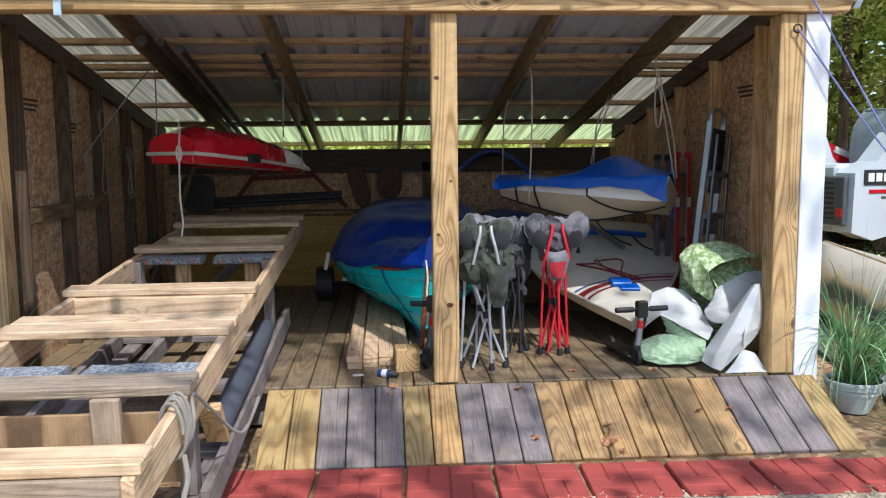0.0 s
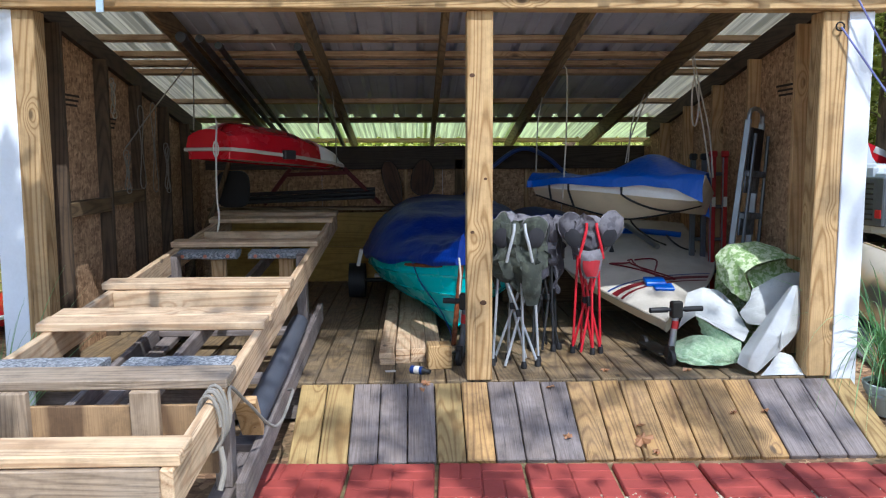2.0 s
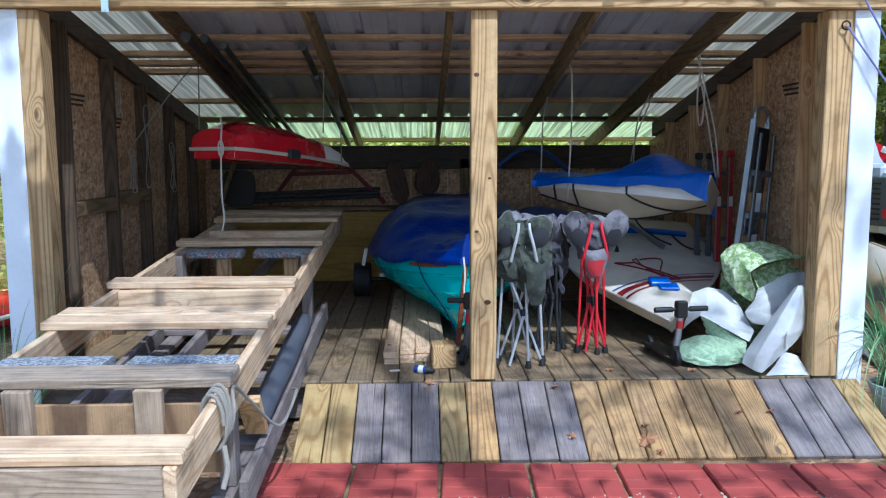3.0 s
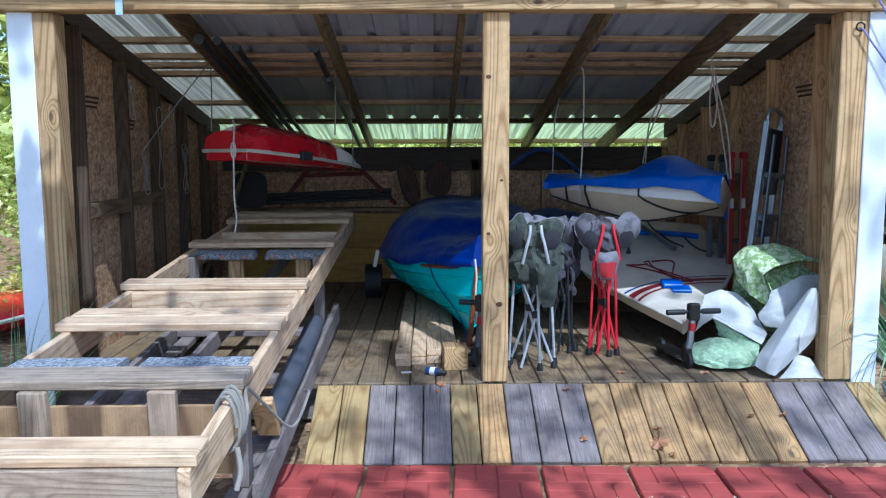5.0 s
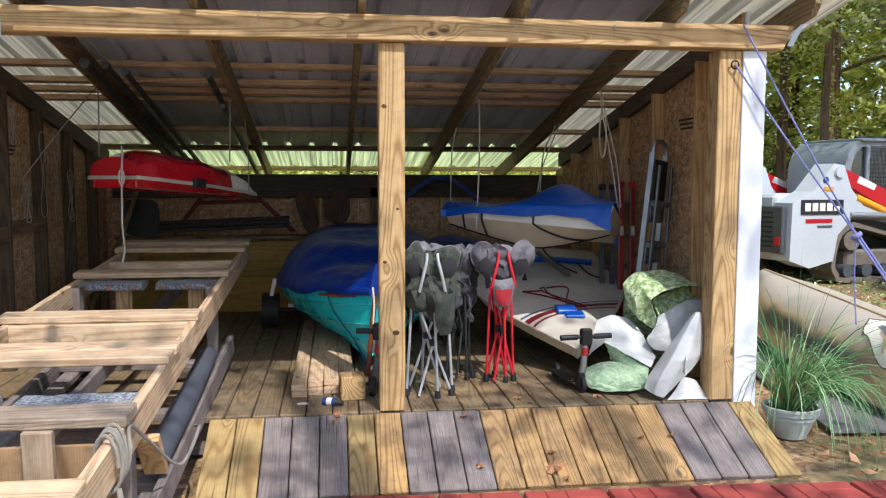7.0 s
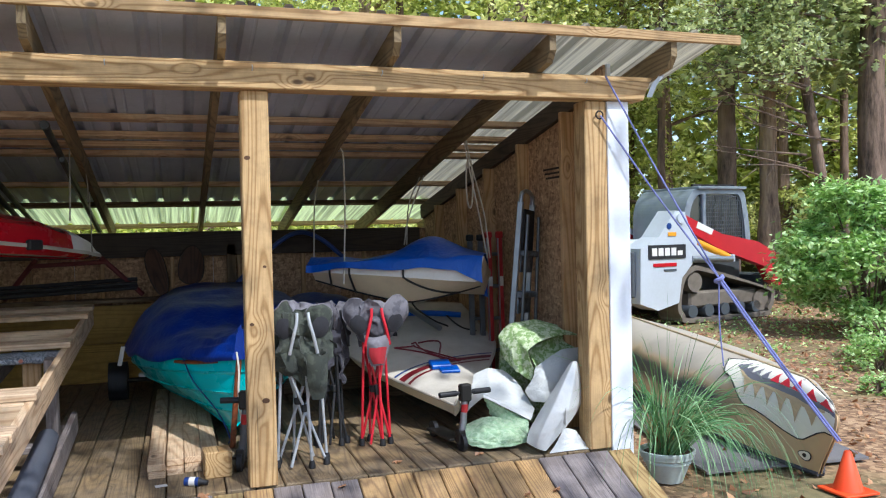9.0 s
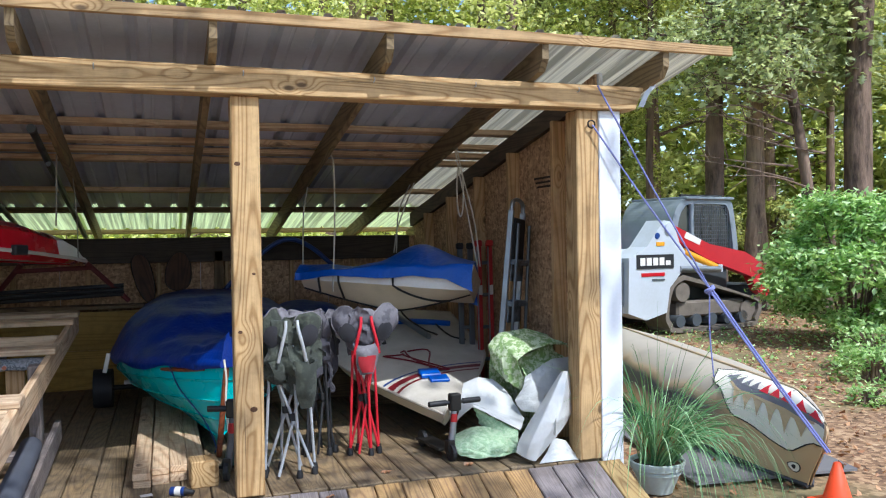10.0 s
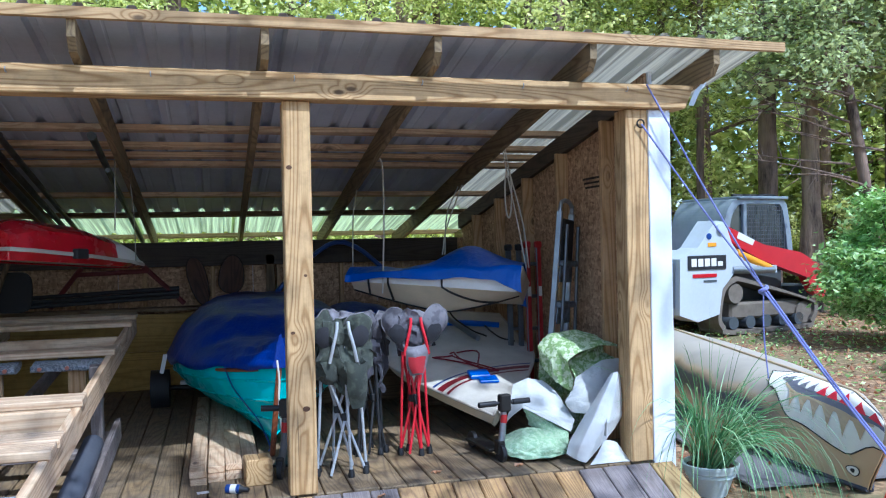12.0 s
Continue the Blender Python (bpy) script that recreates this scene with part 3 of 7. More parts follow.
for i in range(9):
    part("paver", me_paver, M["paver"], row, "", pose(-0.82 + 0.418 * i, -0.79 - 0.016 * i, GROUND + 0.012 + random.uniform(0, 0.006), random.uniform(-0.6, 0.6), random.uniform(-0.6, 0.6), random.uniform(-0.8, 0.8) - 2))

# posts and beam
for nm, x in (("center", 0.0), ("east", 1.915), ("west", -2.40)):
    p = solid("post_" + nm, Geo().box(x, x + 0.14, 0.0, 0.14, 0.0, 2.009, 0.006), M["pine_z"], "square pressure-treated pine post with knots", "post", "structure")
for x, z, r in ((0.028, 1.67, 0.016), (0.09, 0.44, 0.02), (0.03, 0.83, 0.012), (0.1, 1.12, 0.01)):
    post = bpy.data.objects["post_center"]
    g = Geo().tube([(x, 0.002, z), (x, -0.0012, z)], [r, r * 0.9], 14)
    g.v = [(px, py, z + (pz - z) * 0.75) for px, py, pz in g.v]
    part("knot", g, M["knot"], post, "dark oval knot")
g = Geo().box(-2.75, 2.31, -0.042, 0.09, 2.011, 2.146, 0.006)
g.v = [(x + (0.45 * (z - 2.085) if x > 2.2 else 0.0), y, z) for x, y, z in g.v]
solid("beam_front", g, M["pine_x"], "pressure-treated pine beam over the shed's opening", "beam", "structure")
for i, x in enumerate((-1.9, -1.25, -0.62, 0.06, 0.72, 1.28, 1.9)):
    pts = [(x, -0.04, 2.1), (x, -0.062, 2.1), (x, -0.07, 2.112), (x, -0.062, 2.122)]
    solid("screw_hook", Geo().tube(pts, 0.003, 6), M["galv"], "small steel screw hook in the beam", "hook", group="hooks on the beam")
g = Geo().box(-1.915, -1.875, -0.05, -0.043, 1.985, 2.075, 0.002)
g.tube([(-1.895, -0.054, 2.0), (-1.895, -0.043, 2.0)], 0.006, 8)
solid("metal_strap", g, paint("pale_blue_steel", srgb("b9cdd8"), 0.4, 0.3), "pale steel strap plate on the front beam", "bracket")

tie = curve_pts([(2.385, 0, 2.24), (2.392, 0, 2.16), (2.35, 0, 2.11), (2.31, 0, 2.03)], 6)
g = Geo().grid(lambda u, v: (tie[round(u * (len(tie) - 1))].x + 0.036 * (v - 0.5), -0.047, tie[round(u * (len(tie) - 1))].z), len(tie) - 1, 2)
solid("metal_strap", g, M["galv"], "bent galvanised tie from the end rafter to the beam", "bracket", thick=0.003)
for side, x0, x1 in (("east", 2.058, 2.197), ("west", -2.505, -2.37)):
    g = Geo().box(x0, x1, -0.004, 0.02, GROUND + 0.005, 2.008, 0.004)
    s = 1 if side == "east" else -1
    xo = x1 if s > 0 else x0
    g.box(min(xo - s * 0.022, xo), max(xo - s * 0.022, xo), 0.02, 0.13, GROUND + 0.005, 2.008, 0.004)
    solid("trim_" + side, g, M["white_trim"], "white-painted corner trim board", "trim", "structure")

# walls
for side, xin, xo, s in (("east", 2.03, 2.12, 1), ("west", -2.35, -2.44, -1)):
    w = thing("wall_" + side, "strand-board wall with open pine studs", "wall", kind="structure")
    a, b = (xo, xo + s * 0.014)
    for y0, y1 in ((0.15, 1.30), (1.304, 2.52), (2.524, 3.95)):
        g = Geo()
        vs = [(xx, y, z) for xx in (a, b) for y in (y0, y1) for z in (-0.2, under(y) + 0.13)]
        g.put(vs, [(0, 1, 3, 2), (4, 6, 7, 5), (0, 4, 5, 1), (2, 3, 7, 6), (0, 2, 6, 4), (1, 5, 7, 3)])
        part("panel", g, M["osb"], w)
    g = Geo()
    a, b = xo + s * 0.016, xo + s * 0.04
    vs = [(xx, y, z) for xx in (a, b) for y in (0.13, 3.97) for z in (-0.25, under(y) + 0.13)]
    g.put(vs, [(0, 1, 3, 2), (4, 6, 7, 5), (0, 4, 5, 1), (2, 3, 7, 6), (0, 2, 6, 4), (1, 5, 7, 3)])
    part("siding", g, M["white_trim"], w, "white-painted outer siding")
    # west studs and blocking carry that wall's shade in a darker wood colour
    for i, y in enumerate((0.56, 1.28, 1.96, 2.64, 3.3)):
        h = under(y) - 0.02
        g = Geo().box(min(xin, xo), max(xin, xo), y - 0.019, y + 0.019, 0.0, h, 0.003)
        part("stud", g, M["stud_z"] if side == "east" else M["west_shade_z"], w)
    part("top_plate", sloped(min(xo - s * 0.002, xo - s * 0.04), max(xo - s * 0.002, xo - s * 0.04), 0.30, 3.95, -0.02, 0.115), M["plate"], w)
    if side == "west":
        for y, z in ((0.92, 0.92), (1.62, 0.95)):
            g = Geo().box(xo, xin - 0.004, y - 0.33, y + 0.33, z - 0.045, z + 0.045, 0.003)
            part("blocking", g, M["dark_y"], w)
    # printed stamps, too faint to read
    for y, z in ((0.86, 1.62), (1.5, 1.5)) if side == "west" else ((0.86, 1.68), (0.34, 1.72)):
        for k in range(3):
            xx = xo - s * 0.0015
            g = Geo().box(xx - 0.001, xx + 0.001, y - 0.17 + 0.03 * k, y + 0.15 - 0.02 * k, z - 0.03 * k, z - 0.03 * k + 0.014, 0.0005)
            part("stamp_bar", g, M["ink"], w, "faint printed stamp bar")

w = thing("wall_north", "dim strand-board back wall with studs and dark top plate", "wall", kind="structure")
for x0, x1 in ((-2.44, -1.22), (-1.216, 0.0), (0.004, 1.22), (1.224, 2.12)):
    part("panel", Geo().box(x0, x1, 3.94, 3.954, -0.2, 1.325, 0.001), M["osb"], w)
part("siding", Geo().box(-2.47, 2.15, 3.957, 3.985, -0.25, 1.32, 0.003), M["white_trim"], w, "white-painted outer siding")
x = -2.2
while x < 2.1:
    part("stud", Geo().box(x - 0.019, x + 0.019, 3.852, 3.938, 0.0, 1.238, 0.003), M["stud_z"], w)
    x += 0.61
# deep shade under the eave is put into these dark board colours
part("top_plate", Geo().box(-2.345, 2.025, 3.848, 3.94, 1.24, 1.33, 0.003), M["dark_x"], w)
part("ledger", Geo().box(-2.345, 2.025, 3.80, 3.846, 1.1, 1.325, 0.003), M["north_shade_x"], w, "ledger board darkened to carry the back wall's shade")

roof = thing("ceiling", "underside of a lean-to roof, rafters and corrugated sheets", "roof", kind="structure")
for i in range(-2, 4):
    x = -0.089 + 0.856 * i
    if i == 3:
        x = 2.37
    if i == -2:
        x = -1.80
    y0 = -0.215
    g = Geo()
    lo, hi = 0.0, 0.14
    out = [(y0, under(y0) + hi), (y0, under(y0) + 0.05), (y0 + 0.05, under(y0 + 0.05)), (5.02, under(5.02)), (5.02, under(5.02) + hi)]
    vs = [(xx, y, z) for xx in (x - 0.019, x + 0.019) for y, z in out]
    n = len(out)
    g.put(vs, [tuple(range(n))[::-1], tuple(range(n, 2 * n))] + [(k, (k + 1) % n, (k + 1) % n + n, k + n) for k in range(n)])
    part("rafter", g, M["rafter"] if i != -2 else M["dark_y"], roof)
part("rafter", sloped(-2.72, -2.68, -0.215, 5.02, 0, 0.14), M["pine_y"], roof)
part("purlin", sloped(-2.9, 2.80, -0.238, -0.217, 0.128, 0.178), M["pine_x"], roof, "pale pine fascia strip")
for y in (1.42, 1.79, 2.02, 2.25, 3.2):
    g = sloped(-2.9, 2.78, y - 0.032, y + 0.032, 0.142, 0.178)
    part("purlin", g, M["raw_x"], roof)
part("purlin", sloped(-2.9, 2.78, 3.93, 4.02, 0.142, 0.178), M["dark_x"], roof)
part("purlin", sloped(-2.9, 2.78, 4.98, 5.06, 0.142, 0.178), M["raw_x"], roof)


def sheet(x0, x1, y0, y1, lift=0.0):
    """Corrugated sheet with trapezoid ribs."""
    prof, x, k = [], x0, 0
    step = 0.2288
    first = math.ceil(x0 / step) * step
    xs = [(x0, 0)]
    r = first
    while r < x1:
        for dx, h in ((-0.034, 0), (-0.016, 0.03), (0.016, 0.03), (0.034, 0)):
            if x0 < r + dx < x1:
                xs.append((r + dx, h))
        if r + 0.11 < x1:
            xs += [(r + 0.075, 0), (r + 0.08, 0.004), (r + 0.09, 0.004), (r + 0.095, 0)]
        r += step
    xs.append((x1, 0))
    g = Geo()
    g.grid(lambda u, v: (lambda p, y: (p[0], y, under(y) + 0.182 + p[1] + lift))(xs[round(v * (len(xs) - 1))], y0 + (y1 - y0) * u), 4, len(xs) - 1)
    g.smooth = False
    return g


edges = [-2.93, -2.0, -1.09, -0.175, 0.74, 1.655, 2.74]
for i, (a, b) in enumerate(zip(edges, edges[1:])):
    clear = i in (0, 5)
    part("roof_sheet", sheet(a, b + 0.03 if i < 5 else b, -0.20, 3.95, 0.001 * (i % 2)), M["roof_clear"] if clear else M["roof_metal"], roof, "corrugated end sheet, made translucent to stand in for sheen" if clear else "")
    part("roof_sheet", sheet(a, b + 0.03 if i < 5 else b, 3.9, 5.09, 0.003 + 0.001 * (i % 2)), M["roof_clear_green"], roof, "translucent corrugated eave sheet")


# ---- boat cradle ----
def dolly():
    c = thing("boat_cradle", "long bare pine boat cradle with cross slats and carpeted bunks", "boat cradle", pose(-1.445, -1.4, -0.11, 4.06))
    R, S = M["raw_y"], M["raw_x"]
    for s in (-1, 1):
        part("side_rail", Geo().box(s * 0.461 - 0.019, s * 0.461 + 0.019, -0.79, 4.25, 0.41, 0.55, 0.004), R, c)
        part("base_beam", Geo().box(s * 0.49 - 0.019, s * 0.49 + 0.019, -0.02, 2.72, 0.0, 0.13, 0.004), M["grey_y"], c)
        part("skid", Geo().box(s * 0.40 - 0.045, s * 0.40 + 0.045, 0.0, 2.70, 0.02, 0.058, 0.004), M["grey_y"], c)
        for y in (0.12, 2.45):
            part("leg", Geo().box(s * 0.42 - 0.045, s * 0.42 + 0.02, y - 0.045, y + 0.045, 0.06, 0.53, 0.004), M["grey_z"], c)
        part("brace", Geo().box(-0.045, 0.045, -0.02, 0.02, -0.12, 0.12, 0.003, pose(s * 0.465, 0.32, 0.26, 35, 0, 0)), M["stud_z"], c)
        w = part("caster", Geo().tube([(s * 0.44 - 0.02, 2.5, -0.045), (s * 0.44 + 0.02, 2.5, -0.045)], 0.06, 18), M["black"], c, "black rubber caster wheel")
        part("near_block", Geo().box(s * 0.43 - 0.06, s * 0.43 + 0.06, 0.05, 0.2, -0.13, -0.002, 0.004), M["grey_y"], c)
    ys = SLATS
    for y, wid, jog in ys:
        part("slat", Geo().box(-0.5 + jog, 0.497 + jog * 0.6, y - wid / 2, y + wid / 2, 0.5515, 0.589, 0.005), M["grey_slat"] if -0.1 < y < 0 else S, c)
    part("end_board", Geo().box(-0.44, 0.44, -0.785, -0.747, 0.412, 0.549, 0.004), M["grey_slat"], c)
    for y in (1.36, 1.66, 3.3):
        part("cross_piece", Geo().box(-0.44, 0.44, y - 0.019, y + 0.019, 0.43, 0.549, 0.004), S, c)
    for y in (0.45, 1.3, 2.2):
        part("base_cross", Geo().box(-0.47, 0.47, y - 0.045, y + 0.045, 0.06, 0.098, 0.004), M["grey_x"], c)
    part("center_beam", Geo().box(-0.045, -0.007, -0.3, 4.1, 0.22, 0.31, 0.004), M["grey_y"], c)
    part("cleat_board", Geo().box(-0.44, 0.44, -0.13, -0.112, 0.22, 0.485, 0.003), M["ply_cleat"], c, "stained plywood cross board")
    for x in (-0.26, 0.2):
        p = part("bunk_post", Geo().box(x - 0.05, x + 0.05, -0.17, -0.132, 0.22, 0.55, 0.004), M["grey_slat_z"], c)
        part("bolt", Geo().tube([(x, -0.182, 0.36), (x, -0.17, 0.36)], 0.011, 10), M["dark_steel"], p)
        part("bunk_post", Geo().box(x - 0.05 + 0.08, x + 0.05 + 0.08, 2.6, 2.64, 0.25, 0.49, 0.004), M["stud_z"], c)
    for x, y, wid, z in ((-0.27, 0.15, 0.42, 0.53), (0.235, 0.15, 0.42, 0.53), (-0.245, 2.62, 0.40, 0.505), (0.24, 2.62, 0.40, 0.505)):
        def top(u, v, x=x, y=y, wid=wid, z=z):
            a = 2 * math.pi * v
            r = 0.03
            px = x + (u - 0.5) * wid
            py, pz = math.cos(a), math.sin(a)
            q = (abs(py) ** 4 + abs(pz) ** 4) ** -0.25
            return wob((px, y + py * q * 0.1, z + pz * q * 0.024), 18.0, 0.006)
        g = Geo().grid(top, 16, 24, True)
        k = len(g.v)
        for cx, i0 in ((x - wid / 2, 0), (x + wid / 2, 16 * 24)):
            g.f.append(tuple(i0 + j for j in range(24)))
        pad = part("carpet_pad", g, M["carpet"], c, "grey-blue carpet wrapped over a bunk")
        if y > 1:
            for dx in (-0.15, 0.0, 0.15):
                part("washer", Geo().tube([(x + dx, y - 0.108, z + 0.004), (x + dx, y - 0.098, z + 0.004)], 0.012, 10), paint("copper_washer", srgb("b06a50"), 0.5) if dx == -0.15 and x < 0 else bpy.data.materials["copper_washer"], pad)
    return c


SLATS = [(-0.705, 0.14, 0.0), (-0.07, 0.16, -0.01), (0.66, 0.135, -0.01), (0.805, 0.135, 0.0), (1.45, 0.14, -0.01), (2.69, 0.14, 0.0), (3.75, 0.14, 0.0), (4.1, 0.14, 0.0)]
cradle = dolly()

CM = cradle.matrix_world.copy()
g = Geo().tube([(0.45, 0.42, 0.187), (0.452, 1.2, 0.187), (0.44, 2.0, 0.187)], 0.055, 20)
solid("foam_roll", g, M["foam"], "long dark grey foam roll lying on the cradle base", "foam roll", m=pose(-1.445, -1.4, -0.11, 4.06))
pts = []
for i in range(70):
    t = i / 69
    a = t * 2 * math.pi * 4
    pts.append(Vector((0.461 + 0.042 * math.cos(a), -0.32 + 0.15 * t + 0.01 * math.sin(7 * t), 0.48 + 0.105 * math.sin(a))))
pts += curve_pts([pts[-1], (0.49, -0.1, 0.54), (0.52, 0.05, 0.42), (0.57, 0.35, 0.2), (0.58, 0.75, 0.2), (0.53, 0.95, 0.14)], 8)
g = Geo().tube(pts, 0.0068, 7)
g.tube(curve_pts([(0.495, -0.3, 0.4), (0.51, -0.33, 0.33), (0.50, -0.36, 0.27)], 6), 0.0095, 7)
solid("mooring_line", g, M["rope_grey"], "grey braided rope wound round the cradle rail", "rope", m=pose(-1.445, -1.4, -0.11, 4.06))


# ---- boats ----
# teal rowing boat, bow towards the opening
def glide(stops, t):
    """Smooth interpolation through (position, value) stops."""
    for (a, fa), (b, fb) in zip(stops, stops[1:]):
        if t <= b:
            k = max((t - a) / (b - a), 0.0)
            return fa + (fb - fa) * k * k * (3 - 2 * k)
    return stops[-1][1]


def teal_boat():
    L = 2.75
    b = thing("rowing_boat", "teal clinker rowing boat under a blue cover", "boat", pose(0.02, 0.86, 0.0))

    def sheer(u):
        return 0.43 + 0.135 * (1 - min(u / 0.75, 1)) ** 1.7

    def breadth(u):
        return 0.012 + 0.70 * (1 - (1 - min(u / 0.62, 1)) ** 2.1) * (1 - 0.22 * max((u - 0.62) / 0.38, 0) ** 2)

    def fn(u, v):
        """u from the stem (0) to the transom (1), v from one gunwale over the keel to the other."""
        a = (v - 0.5) * 2
        w = abs(a)
        k = 0.014 + 0.02 * u
        e = 1.15 + 0.9 * (1 - min(u / 0.5, 1))
        x = breadth(u) * math.copysign(math.sin(w * math.pi / 2) ** e, a)
        z = k + (sheer(u) - k) * (1 - math.cos(w * math.pi / 2)) ** 0.8
        lean = 0.055 * (1 - z / sheer(u)) * (1 - min(u / 0.6, 1))
        return Vector((x - lean, u * L + 0.03 * (1 - w) * (1 - min(u / 0.1, 1)), z))
    g = Geo().grid(fn, 48, 32)
    g.put([fn(1, j / 32) for j in range(33)], [tuple(range(33))])
    part("hull", g, M["teal"], b, thick=0.012)

    def skin(u, v, off):
        e = 1e-3
        p = fn(u, v)
        n = (fn(min(u + e, 1), v) - fn(max(u - e, 0), v)).cross(fn(u, min(v + e, 1)) - fn(u, max(v - e, 0)))
        n.normalize()
        if n.dot(p - Vector((0, p.y + 0.1, 0.6))) < 0:
            n = -n
        return p + n * off
    for v in (0.075, 0.165, 0.25, 0.34, 0.66, 0.75, 0.835, 0.925):
        lap = Geo()
        row = [(skin(i / 44, v, 0.001), skin(i / 44, v, 0.011), skin(i / 44, v + (0.012 if v < 0.5 else -0.012), 0.001)) for i in range(0, 45)]
        for (a0, a1, a2), (b0, b1, b2) in zip(row, row[1:]):
            lap.put([a0, a1, a2, b0, b1, b2], [(0, 1, 4, 3), (1, 2, 5, 4)])
        part("strake", lap, M["teal"], b, "overlapping plank edge")
    for s in (0.004, 0.996):
        part("gunwale", Geo().tube([skin(0.02 + 0.98 * i / 44, s, 0.010) for i in range(45)], 0.013, 6), M["teal_dark"], b)
    part("rub_strip", Geo().tube([skin(0.045 + 0.13 * i / 10, 0.03, 0.012) for i in range(11)], [0.006 + 0.009 * math.sin(math.pi * (0.1 + 0.8 * i / 10)) for i in range(11)], 6), M["mahogany"], b, "chipped mahogany rub strip")
    stem = Geo().box(-0.016, 0.016, -0.022, 0.03, 0.004, 0.60, 0.006)
    stem.v = [(x - 0.055 * (1 - z / 0.565), y, z) for x, y, z in stem.v]
    part("stem", stem, M["mahogany"], b, "mahogany stem post")
    crown_line = [(0, 0.15), (0.07, 0.11), (0.24, 0.13), (0.46, 0.31), (0.60, 0.39), (1.0, 0.40)]

    def cover(u, v):
        a = (v - 0.5) * 2
        w = abs(a)
        half = breadth(u) + 0.024
        gz = sheer(u)
        n = 1.5 + 3.0 * min(u / 0.45, 1)
        if w < 0.80:
            q = w / 0.80
            x, z = half * q, gz + 0.02 + glide(crown_line, u) * (1 - q ** n)
        else:
            q = (w - 0.80) / 0.20
            x, z = half + 0.010 * math.sin(math.pi * q), gz + 0.02 - (0.045 + 0.012 * math.sin(u * 31)) * q
        y = u * L - 0.035 + 0.07 * u
        fold = 0.008 * math.sin(26 * a + 9 * u) * max(1 - u / 0.25, 0) + 0.010 * abs(noise.noise(Vector((u * 9, a * 3, 4)))) * 2
        return wob((math.copysign(x, a), y, z + (fold if w < 0.8 else 0)), 6.0, 0.014)
    cg = Geo().grid(cover, 72, 56)
    cg.f.append(tuple(range(57)))
    part("boat_cover", cg, M["navy_tarp"], b, "blue tarpaulin boat cover", thick=0.003)
    for u in (0.14,):
        part("tie_line", Geo().tube(curve_pts([skin(u, 0.0, 0.03), skin(u - 0.015, 0.12, 0.014), skin(u - 0.06, 0.27, 0.012), skin(0.03, 0.42, 0.012), skin(0.01, 0.48, 0.02)], 8), 0.0045, 5), M["navy"], b, "thin blue tie line")
    return b


teal_boat()

# dolly wheels and white bunks below the teal boat
g = Geo().tube([(-0.86, 2.75, 0.15), (-0.72, 2.75, 0.15)], 0.15, 22)
tr = thing("boat_trailer", "small dark launching trolley under the rowing boat", "trolley")
part("wheel", g, M["black"], tr, "black rubber tyre")
part("wheel", Geo().tube([(0.74, 2.75, 0.15), (0.88, 2.75, 0.15)], 0.15, 22), M["black"], tr, "black rubber tyre")
part("axle", Geo().tube([(-0.72, 2.75, 0.15), (0.74, 2.75, 0.15)], 0.02, 10), M["dark_steel"], tr)
part("guide", Geo().box(-0.015, 0.015, -0.02, 0.02, -0.07, 0.07, 0.004, pose(-0.73, 2.2, 0.42, 0, 12, 0)), M["label_white"], tr, "white guide stick")
part("roller", Geo().box(-0.62, -0.48, 2.3, 2.36, 0.24, 0.265, 0.004), M["label_white"], tr, "white bunk end")


